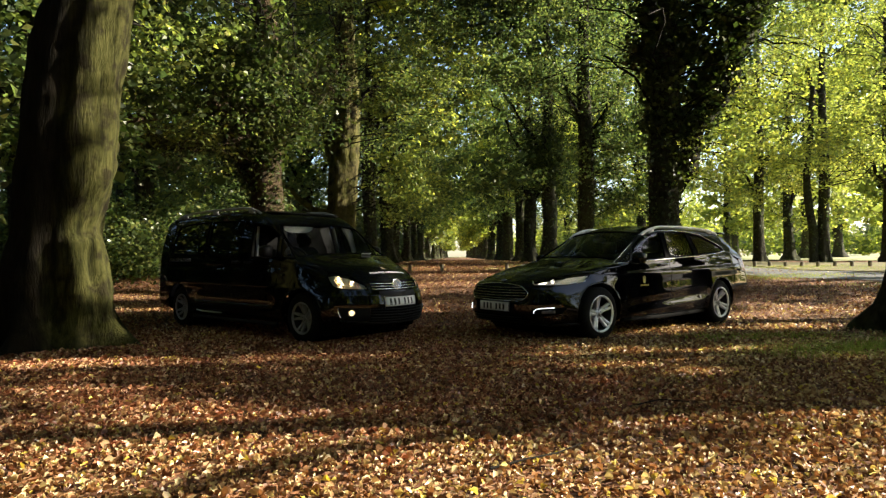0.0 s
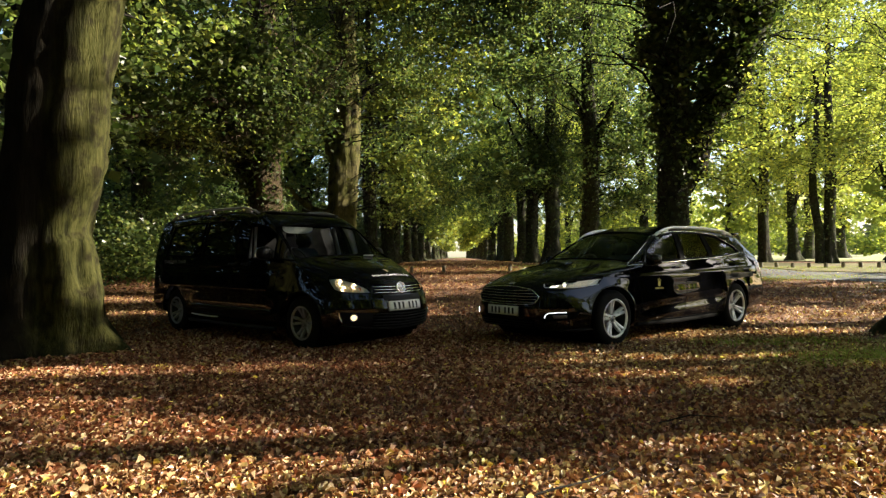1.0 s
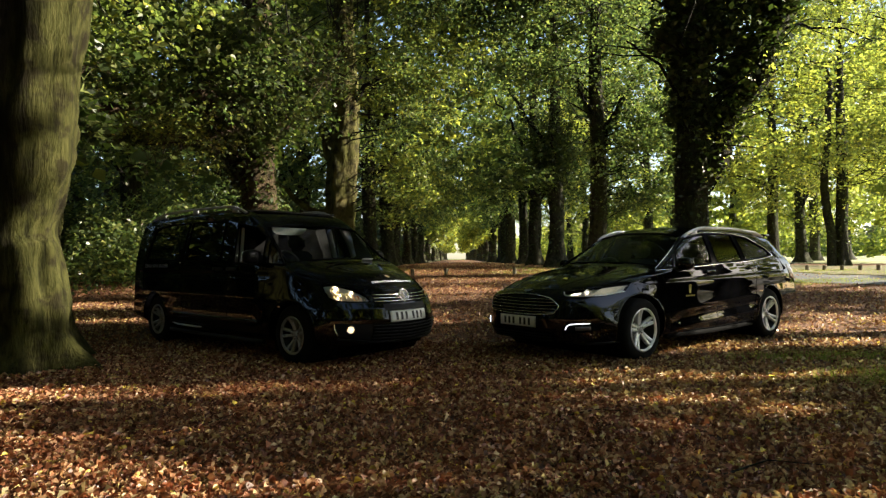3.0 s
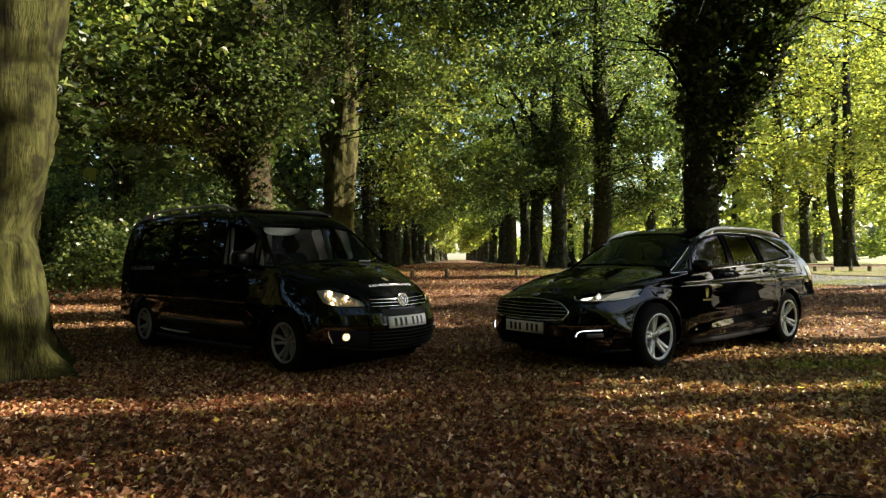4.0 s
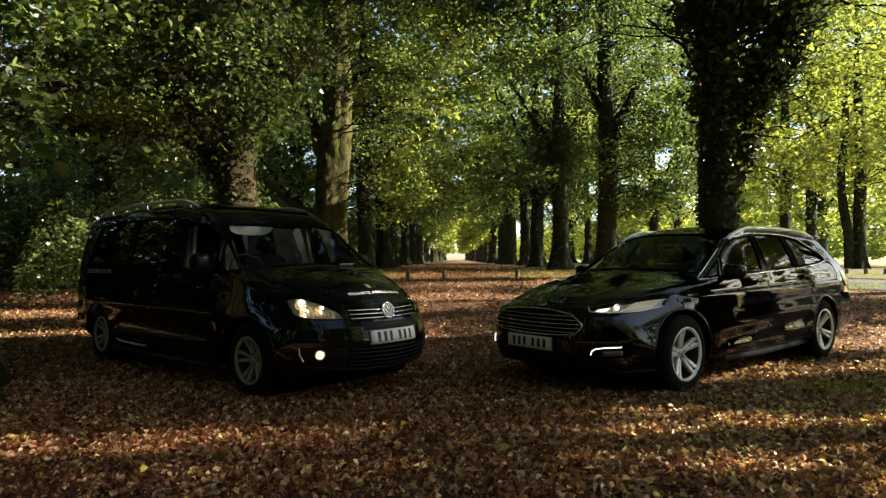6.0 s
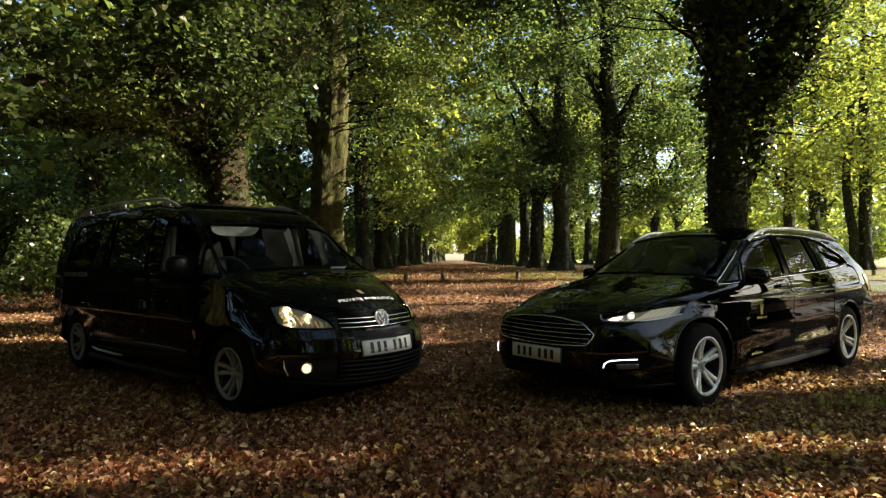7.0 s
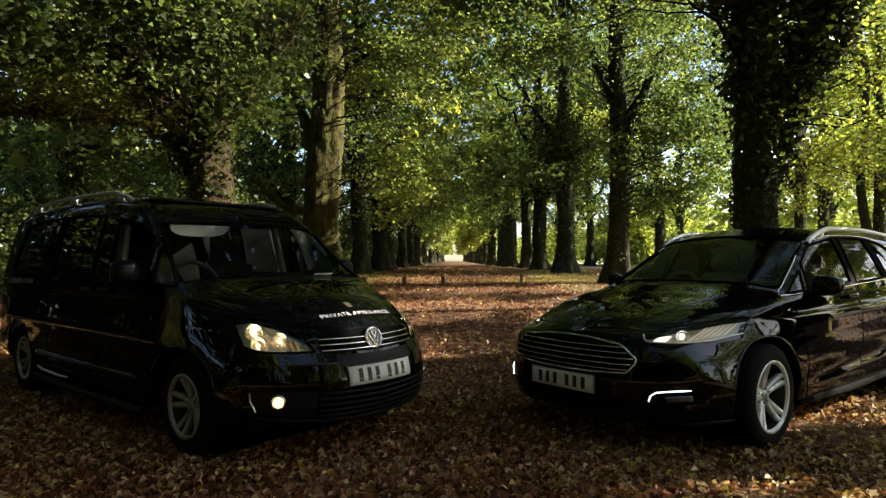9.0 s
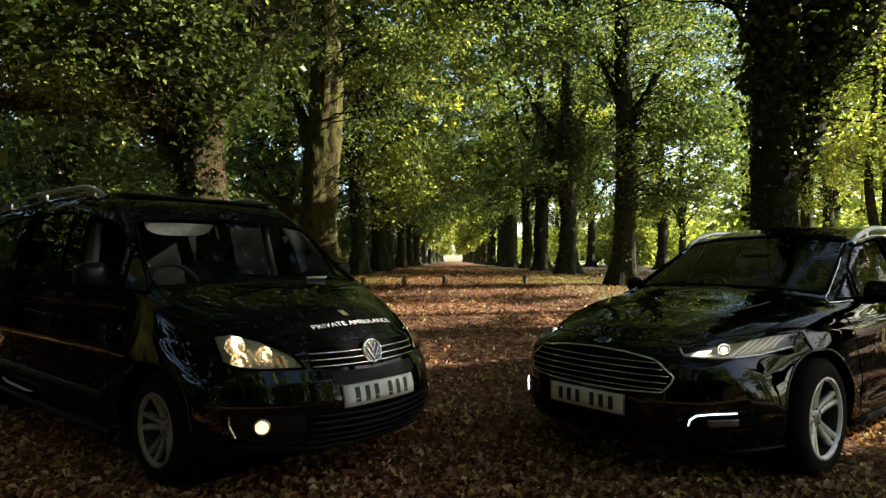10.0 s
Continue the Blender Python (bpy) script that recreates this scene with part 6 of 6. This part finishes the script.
def black_estate(m):
    car = thing("estate_car", m, "glossy black estate car with chrome window trim and silver wheels", "car")
    skin = Skin(ESTATE)
    ws_lo = [(-0.69, 1.0), (-0.4, 1.03), (0, 1.04), (0.4, 1.03), (0.69, 1.0)]
    ws_hi = [(-0.585, 1.35), (-0.3, 1.39), (0, 1.4), (0.3, 1.39), (0.585, 1.35)]
    screen = skin.patch("front", ws_lo, ws_hi, 26, 14, -0.002)
    band = skin.bead("front", ring_line(ws_lo, ws_hi), 0.012, 0.0, True)
    win = {"front": ([(-0.74, 0.985), (-1.1, 1.0), (-1.47, 1.015)], [(-0.92, 1.17), (-1.2, 1.32), (-1.56, 1.378)]),
           "quarter": ([(-0.52, 0.965), (-0.69, 0.98)], [(-0.6, 1.0), (-0.86, 1.135)]),
           "rear": ([(-1.57, 1.02), (-1.9, 1.03), (-2.2, 1.045)], [(-1.65, 1.382), (-1.95, 1.385), (-2.2, 1.378)]),
           "cargo": ([(-2.3, 1.05), (-2.7, 1.075), (-3.1, 1.11)], [(-2.3, 1.372), (-2.6, 1.335), (-3.02, 1.18)])}
    panes = [(k, view, skin.patch(view, lo, hi, 18, 12, -0.004), skin.bead(view, ring_line(lo, hi), 0.009, 0.0, True)) for view in ("left", "right") for k, (lo, hi) in win.items()]
    lamp_lo = [(0.455, 0.738), (0.5, 0.706), (0.62, 0.7), (0.72, 0.704), (0.79, 0.74)]
    lamp_hi = [(0.46, 0.748), (0.52, 0.775), (0.62, 0.803), (0.71, 0.826), (0.785, 0.838)]
    fitted = []
    for flip in (1, -1):
        lo, hi = ([(flip * a, b) for a, b in q] for q in (lamp_lo, lamp_hi))
        fitted.append((flip, lo, hi, skin.patch("front", lo, hi, 18, 6, -0.05), skin.patch("front", lo, hi, 24, 8, 0.004), skin.bead("front", lo, 0.006, 0.004), skin.bead("front", ring_line(lo, hi), 0.005, 0.001, True)))
    for s in (1, -1):
        roof_rail(skin, car, (-3.2, -1.2), s * 0.625, 0.035, 0.021, M["rail"], (-3.0, -1.45))
    wheel_arches(skin, car, ((0, 0.334), (-2.85, 0.334)), 0.375)
    # six-sided grille with chrome bars
    glo = [(-0.5, 0.597), (-0.45, 0.527), (-0.2, 0.512), (0, 0.508), (0.2, 0.512), (0.45, 0.527), (0.5, 0.597)]
    ghi = [(-0.5, 0.603), (-0.4, 0.683), (-0.2, 0.706), (0, 0.712), (0.2, 0.706), (0.4, 0.683), (0.5, 0.603)]
    grille = part("grille", skin.patch("front", glo, ghi, 30, 8, 0.003), M["gap"], car)
    part("grille_frame", skin.bead("front", glo + ghi[::-1], 0.007, 0.008, True), M["chrome"], grille, "chrome grille surround")
    for z in (0.54, 0.572, 0.604, 0.636, 0.668):
        w = float(np.interp(z, [0.52, 0.6, 0.69], [0.44, 0.48, 0.38]))
        part("grille_bar", skin.patch("front", [(-w, z), (0, z - 0.006), (w, z)], [(-w, z + 0.005), (0, z - 0.001), (w, z + 0.005)], 26, 1, 0.014, 0.01), M["chrome"], grille, "chrome grille bar")
    low = part("lower_grille", skin.patch("front", [(-0.4, 0.235), (0, 0.225), (0.4, 0.235)], [(-0.46, 0.34), (0, 0.335), (0.46, 0.34)], 26, 4, 0.003), M["gap"], car)
    for z in (0.25, 0.28, 0.31):
        part("grille_bar", skin.patch("front", [(-0.42, z), (0.42, z)], [(-0.42, z + 0.01), (0.42, z + 0.01)], 24, 1, 0.014, 0.01), M["plastic"], low)
    part("splitter", skin.patch("front", [(-0.8, 0.225), (-0.4, 0.205), (0, 0.2), (0.4, 0.205), (0.8, 0.225)], [(-0.8, 0.24), (-0.4, 0.22), (0, 0.215), (0.4, 0.22), (0.8, 0.24)], 40, 1, 0.014, 0.014), M["plastic"], car)
    for s in (1, -1):
        lo, hi = [(s * 0.52, 0.33), (s * 0.66, 0.335), (s * 0.76, 0.36)], [(s * 0.55, 0.42), (s * 0.66, 0.43), (s * 0.79, 0.435)]
        recess = part("fog_recess", skin.patch("front", lo, hi, 12, 5, 0.003), M["gap"], car)
        part("running_light", skin.bead("front", [(s * 0.558, 0.37), (s * 0.565, 0.4), (s * 0.59, 0.422), (s * 0.65, 0.43), (s * 0.715, 0.432)], 0.0044, 0.008), M["drl"], recess, "lit running-light strip")
        part("fog_lens", skin.patch("front", [(s * 0.63, 0.362), (s * 0.72, 0.366)], [(s * 0.625, 0.398), (s * 0.72, 0.402)], 6, 4, 0.008, 0.004), M["disc"], recess)
    for flip, lo, hi, back, lens, strip_, seam in fitted:
        for v in back.verts:
            v.co.x += 0.01 * math.sin(v.co.y * 80) * math.cos(v.co.z * 90) + 0.015
        h = part("headlamp", back, M["lamp_inner"], car, "narrow clear headlamp with a lit projector", smooth=False)
        part("lens", lens, M["lens"], h).visible_shadow = False
        part("seam", seam, M["gap"], h)
        part("chrome_strip", strip_, M["rail"], h)
        p, nrm = skin.drop("front", flip * 0.605, 0.752)
        q = (nrm + Vector((1.4, 0, 0))).normalized().to_track_quat("Y", "Z").to_matrix().to_4x4()
        bowl = part("projector", mesh_np("projector", *lathe([(0.036, -0.012), (0.037, 0.004), (0.034, 0.008), (0.03, 0.006), (0.027, -0.004)], 28)), M["chrome"], h, "chrome projector ring")
        bowl.matrix_local = Matrix.Translation(p - nrm * 0.02) @ q
        eye = part("projector_lens", mesh_np("projector_lens", *lathe([(0.0, 0.006), (0.008, 0.005), (0.014, 0.001), (0.017, -0.004)], 24)), M["lamp_glow"], h, "lit projector lens")
        eye.matrix_local = Matrix.Translation(p - nrm * 0.02) @ q
        part("lit_block", skin.patch("front", [(flip * 0.515, 0.722), (flip * 0.565, 0.722)], [(flip * 0.52, 0.742), (flip * 0.565, 0.75)], 4, 3, -0.02, 0.006), M["lamp_glow"], h, "lit inner lamp")
        # fins with a weak glow, standing in for light reflected in the housing
        for k in range(6):
            y = 0.65 + 0.019 * k
            part("fin", skin.patch("front", [(flip * y, 0.722 + 0.004 * k), (flip * (y + 0.008), 0.724 + 0.004 * k)], [(flip * (y + 0.012), 0.79 + 0.004 * k), (flip * (y + 0.02), 0.792 + 0.004 * k)], 1, 4, -0.018, 0.008), M["light_guide"], h, "lit clear light guide")
    blank_plate(skin, car, None, 0.435, (0.52, 0.111), 0.02)
    badge = part("badge", skin.patch("top", [(0.835, -0.05), (0.85, 0), (0.835, 0.05)], [(0.8, -0.05), (0.785, 0), (0.8, 0.05)], 10, 4, 0.006, 0.004), M["chrome"], car, "small oval badge")
    part("badge_field", skin.patch("top", [(0.828, -0.042), (0.84, 0), (0.828, 0.042)], [(0.807, -0.042), (0.795, 0), (0.807, 0.042)], 10, 4, 0.009), mat("dark_blue_enamel", (0.02, 0.03, 0.08), 0.3), badge)
    part("bonnet_seam", skin.bead("top", [(-0.1, -0.75), (0.25, -0.69), (0.5, -0.6), (0.7, -0.44), (0.8, 0), (0.7, 0.44), (0.5, 0.6), (0.25, 0.69), (-0.1, 0.75)], 0.004, -0.001), M["gap"], car)
    for s in (1, -1):
        part("bonnet_crease", skin.bead("top", [(0.7, s * 0.3), (0.3, s * 0.4), (-0.2, s * 0.5)], 0.01, -0.006), M["paint"], car)
    for side, view in ((1, "left"), (-1, "right")):
        part("window_trim", skin.bead(view, [(-0.44, 0.948), (-0.56, 1.0), (-0.88, 1.17), (-1.18, 1.335), (-1.56, 1.396), (-1.95, 1.405), (-2.3, 1.392), (-2.64, 1.35), (-3.05, 1.195), (-3.15, 1.105), (-2.7, 1.058), (-2.2, 1.028), (-1.47, 0.998), (-0.74, 0.965)], 0.0055, 0.003, True), M["chrome"], car, "chrome window surround")
        for a, b in (((-1.52, 1.005), (-1.605, 1.388)), ((-2.25, 1.035), (-2.25, 1.385))):
            part("window_pillar", skin.patch(view, [(a[0] - 0.05, a[1]), (a[0] + 0.05, a[1])], [(b[0] - 0.045, b[1]), (b[0] + 0.045, b[1])], 4, 10, 0.002), M["gap"], car)
        for line in ([(-0.42, 0.93), (-0.45, 0.75), (-0.5, 0.5), (-0.5, 0.27)], [(-1.52, 1.0), (-1.5, 0.7), (-1.47, 0.27)], [(-2.3, 1.03), (-2.45, 0.85), (-2.42, 0.62), (-2.36, 0.3)], [(-0.5, 0.27), (-1.5, 0.26), (-2.38, 0.29)]):
            part("door_seam", skin.bead(view, line, 0.004, -0.001), M["gap"], car)
        part("sill_skirt", mesh_np("sill", *tube([(-0.46, side * 0.84, 0.23), (-1.4, side * 0.85, 0.215), (-2.4, side * 0.845, 0.235)], [0.032] * 3, 8)), M["gap"], car)
        for x, z in ((-1.35, 0.905), (-2.38, 0.935)):
            part("door_handle", skin.patch(view, [(x - 0.09, z), (x + 0.1, z - 0.004)], [(x - 0.09, z + 0.028), (x + 0.1, z + 0.024)], 8, 2, 0.032, 0.016), M["paint"], car)
        crest = part("door_crest", skin.patch(view, [(-0.895, 0.685), (-0.855, 0.685)], [(-0.9, 0.74), (-0.85, 0.74)], 4, 5, 0.003), M["gold"], car, "gold crest")
        for dx, dz in ((-0.026, 0.028), (-0.009, 0.04), (0.009, 0.04), (0.026, 0.028)):
            part("crest_plume", skin.patch(view, [(-0.875 + dx * 0.6 - 0.005, 0.735), (-0.875 + dx * 0.6 + 0.005, 0.735)], [(-0.875 + dx * 1.2 - 0.004, 0.745 + dz), (-0.875 + dx * 1.2 + 0.004, 0.745 + dz)], 2, 3, 0.003), M["gold"], crest)
        for k in range(6):
            part("door_bar", skin.patch(view, [(-0.96 + 0.03 * k, 0.648), (-0.942 + 0.03 * k, 0.648)], [(-0.96 + 0.03 * k, 0.668), (-0.942 + 0.03 * k, 0.668)], 2, 1, 0.003), M["gold"], crest)
        mirror(car, (-0.69, 0.965, 1.02) if side > 0 else (-0.84, -0.92, 1.01), side, (0.17, 0.19, 0.14) if side > 0 else (0.13, 0.13, 0.12), M["paint"])
        spokes = [q for k in range(5) for q in ((72 * k - 11, 0.018, 0.02, 0.012), (72 * k + 11, 0.018, 0.02, -0.012))]
        wheel(car, (0, side * 0.775, 0.332), side, 0.332, 0.226, 0.22, spokes, M["alloy"], 8)
        wheel(car, (-2.85, side * 0.775, 0.332), side, 0.332, 0.226, 0.22, spokes, M["alloy"], 30)
        part("tail_lamp", skin.patch(view, [(-3.58, 0.8), (-3.8, 0.78)], [(-3.52, 0.98), (-3.72, 0.99)], 6, 5, 0.006), M["red_lens"], car, "red wrap-round tail lamp")
    part("rear_bumper", box_bm((0.14, 1.6, 0.25), (-3.83, 0, 0.45), 0.06, 3), M["paint"], car)
    part("spoiler", box_bm((0.22, 1.1, 0.03), (-3.52, 0, 1.4), 0.012), M["paint"], car)
    for lo, hi in win.values():
        for s, view in ((1, "left"), (-1, "right")):
            skin.open_up(view, ring_line(lo, hi), lambda c, s=s: (c[:, 1] * s > 0.45))
    skin.open_up("front", ring_line(ws_lo, ws_hi), lambda c: (c[:, 0] > -1.6) & (c[:, 0] < 0.3) & (c[:, 2] > 0.9))
    for flip, lo, hi, *_ in fitted:
        skin.open_up("front", ring_line(lo, hi), lambda c: (c[:, 0] > 0.0) & (c[:, 2] < 0.85))
    part("body", skin.mesh("body"), M["paint"], car)
    glass = part("windscreen", screen, M["windscreen"], car)
    glass.visible_shadow = False
    part("screen_seal", band, M["gap"], glass)
    for k, view, pane, bead in panes:
        g = part("window", pane, M["side_glass"], car)
        g.visible_shadow = False
        part("window_seal", bead, M["gap"], g)
    part("dashboard", box_bm((0.5, 1.4, 0.25), (-0.72, 0, 0.85), 0.08, 4), M["dash"], car)
    part("floor_pan", box_bm((3.4, 1.5, 0.06), (-2.0, 0, 0.32), 0.02), M["gap"], car)
    steering_wheel(car, (-1.02, -0.37, 0.92))
    seats(car, [(-1.45, -0.37, 0.52, 0.56), (-1.45, 0.37, 0.52, 0.56)], 0.48)
    part("rear_seat", box_bm((0.16, 1.3, 0.5), (-2.6, 0, 0.72), 0.06, 3), M["seat"], car)
    part("rear_view_mirror", box_bm((0.03, 0.22, 0.06), (-1.1, 0, 1.27), 0.012), M["dash"], car)
    part("engine_block", box_bm((0.6, 1.2, 0.35), (0.25, 0, 0.5), 0.1), M["gap"], car)
    return car


black_estate(pose(1.415, 8.234, 0, 0, 0, -142.6))

# ---- fallen leaves, grass and twigs on the ground ----


def litter(name, x0, x1, y0, y1, count, size, seed, clear=(), plain=False, material="litter", label="dry brown and yellow fallen lime leaves"):
    rng = np.random.default_rng(seed)
    rim = 0.45
    count = int(count * (1 + 2 * rim / (x1 - x0)) * (1 + 2 * rim / (y1 - y0)))
    x, y = rng.uniform(x0 - rim, x1 + rim, count), rng.uniform(y0 - rim, y1 + rim, count)
    inside = np.minimum(np.minimum(x - x0, x1 - x), np.minimum(y - y0, y1 - y)) + 0.3 * np.sin(2.1 * x + 1.7 * y) * np.sin(1.3 * x - 2.6 * y)
    keep = rng.uniform(0, 1, count) < 0.5 + inside / (2 * rim)
    for cx, cy, r in clear:
        keep &= np.hypot(x - cx, y - cy) > r
    lane = (x > 8.3) & (y - 16.4 > -0.9 * (x - 8.7))
    keep &= ~lane | (rng.uniform(0, 1, count) < 0.1)
    x, y = x[keep], y[keep]
    bare = np.sin(x * 0.55 + 1.3 * np.sin(y * 0.8)) * np.sin(y * 0.9 + 0.4 * x) > 0.6 + 0.55 * rng.uniform(0, 1, len(x))
    x, y = x[~bare | (x < 1.0)], y[~bare | (x < 1.0)]
    p = np.stack([x, y, gz(x, y) + rng.uniform(0.004, 0.035, len(x))], 1)
    ob = part(name, mesh_np(name, *leaf_np(p, rng.uniform(0.3, 1.25, len(x)) * size, rng, 1.05, rng.uniform(0.38, 0.85, (len(x), 1)), 0.55, plain)), M[material], smooth=False)
    return tagged(ob, label, "fallen leaves", kind="stuff")


litter("fallen_leaves", -5, 5, 1.2, 3.8, 29000, 0.041, 51, [(-4.42, 7.3, 0.75)])
litter("fallen_leaves", 1.6, 5, 3.5, 5.5, 7600, 0.041, 64)
litter("fallen_leaves", -5, 2.0, 3.5, 5.5, 15600, 0.041, 65, [(-4.42, 7.3, 0.75)], False, "litter_red", "russet and brown fallen lime leaves")
litter("fallen_leaves", -5, 1.2, 3.4, 6.6, 19000, 0.04, 57, [(-4.5, 7.4, 0.7)], True, "litter_red", "russet and brown fallen lime leaves")
litter("fallen_leaves", -5, 5, 1.2, 3.7, 24500, 0.026, 55, [(-4.42, 7.3, 0.75)], True)
litter("fallen_leaves", -5, 5, 3.6, 6.5, 28000, 0.026, 66, [(-4.42, 7.3, 0.75)], True, "litter_brown", "crumbled brown fallen leaves")
litter("fallen_leaves", -4.6, 0.9, 5.5, 8.6, 20400, 0.046, 58, [(-4.5, 7.4, 0.6)], False, "litter_red", "russet and brown fallen lime leaves")
litter("fallen_leaves", 0.5, 4.6, 5.5, 8.6, 14000, 0.046, 59)
litter("fallen_leaves", -9, -5.0, 5.5, 12.5, 12000, 0.05, 67, (), True)
litter("fallen_leaves", -5.4, 1.1, 5.5, 11, 15200, 0.05, 52, [(-4.5, 7.4, 0.6)], True, "litter_red", "russet and brown fallen lime leaves")
litter("fallen_leaves", 0.7, 9, 5.5, 11, 18000, 0.05, 60, (), True)
litter("fallen_leaves", -12, 12, 11, 24, 70000, 0.05, 53, (), True, "litter_brown", "brown fallen leaves trodden along the avenue")
litter("fallen_leaves", -14, 14, -7, 12, 22000, 0.05, 56, (), True)
litter("fallen_leaves", -8, 12, 24, 60, 34000, 0.075, 54, (), True, "litter_brown", "brown fallen leaves trodden along the avenue")


def stick(points, radius, label="thin fallen twig lying on the leaves"):
    pts = np.array([(x, y, float(gz(x, y)) + 0.03 + h) for x, y, h in points])
    ob = part("twig", mesh_np("twig", *tube(pts, np.linspace(radius, radius * 0.4, len(pts)), 6)), M["twig"])
    return tagged(ob, label, "twig", "fallen twigs")


stick([(0.22, 2.95, 0), (0.4, 3.05, 0.01), (0.58, 3.12, 0.02), (0.75, 3.3, 0.015)], 0.007)
stick([(1.2, 4.1, 0), (1.5, 4.25, 0.02), (1.75, 4.2, 0.01)], 0.006)
stick([(-1.9, 4.9, 0), (-1.7, 5.1, 0.01), (-1.55, 5.4, 0.02)], 0.005)
stick([(0.6, 5.2, 0), (0.9, 5.35, 0.015), (1.1, 5.3, 0.01)], 0.006)


def grass(name, patches, blades, seed):
    """Tufts of grass that show through the leaves."""
    rng = np.random.default_rng(seed)
    v = []
    for cx, cy, rx, ry in patches:
        n = blades // len(patches)
        x, y = cx + rng.normal(0, rx, n), cy + rng.normal(0, ry, n)
        z = gz(x, y)
        h, a, lean = rng.uniform(0.03, 0.09, n), rng.uniform(0, 6.28, n), rng.uniform(0.01, 0.05, n)
        b = np.stack([np.cos(a), np.sin(a), 0 * a], 1) * 0.004
        base = np.stack([x, y, z], 1)
        tip = base + np.stack([np.cos(a + 1.4) * lean, np.sin(a + 1.4) * lean, h], 1)
        v.append(np.stack([base - b, base + b, tip], 1).reshape(-1, 3))
    v = np.concatenate(v)
    ob = part(name, mesh_np(name, v, np.arange(len(v)).reshape(-1, 3)), M["grass"], smooth=False)
    return tagged(ob, "green grass tufts among fallen leaves", "grass", kind="stuff")


grass("grass", [(4.6, 6.6, 0.7, 0.25), (5.6, 6.9, 0.6, 0.3), (5.2, 6.0, 0.5, 0.2), (6.4, 7.3, 0.7, 0.3), (3.9, 6.3, 0.4, 0.15), (5.4, 5.0, 0.6, 0.2), (4.4, 6.55, 0.5, 0.14), (4.0, 7.6, 0.6, 0.12)], 15000, 61)
grass("grass", [(-3.0, 21.6, 0.9, 0.7), (3.3, 21.9, 1.0, 0.6), (-2.6, 26, 0.7, 2.0), (3.8, 26, 0.7, 2.0)], 9000, 63)
grass("grass", [(12, 14, 1.5, 0.4), (9.2, 16.6, 1.2, 0.4), (14.5, 19.5, 2, 0.7), (12.5, 21.5, 1.2, 0.5), (17, 17, 2, 0.8)], 12000, 62)
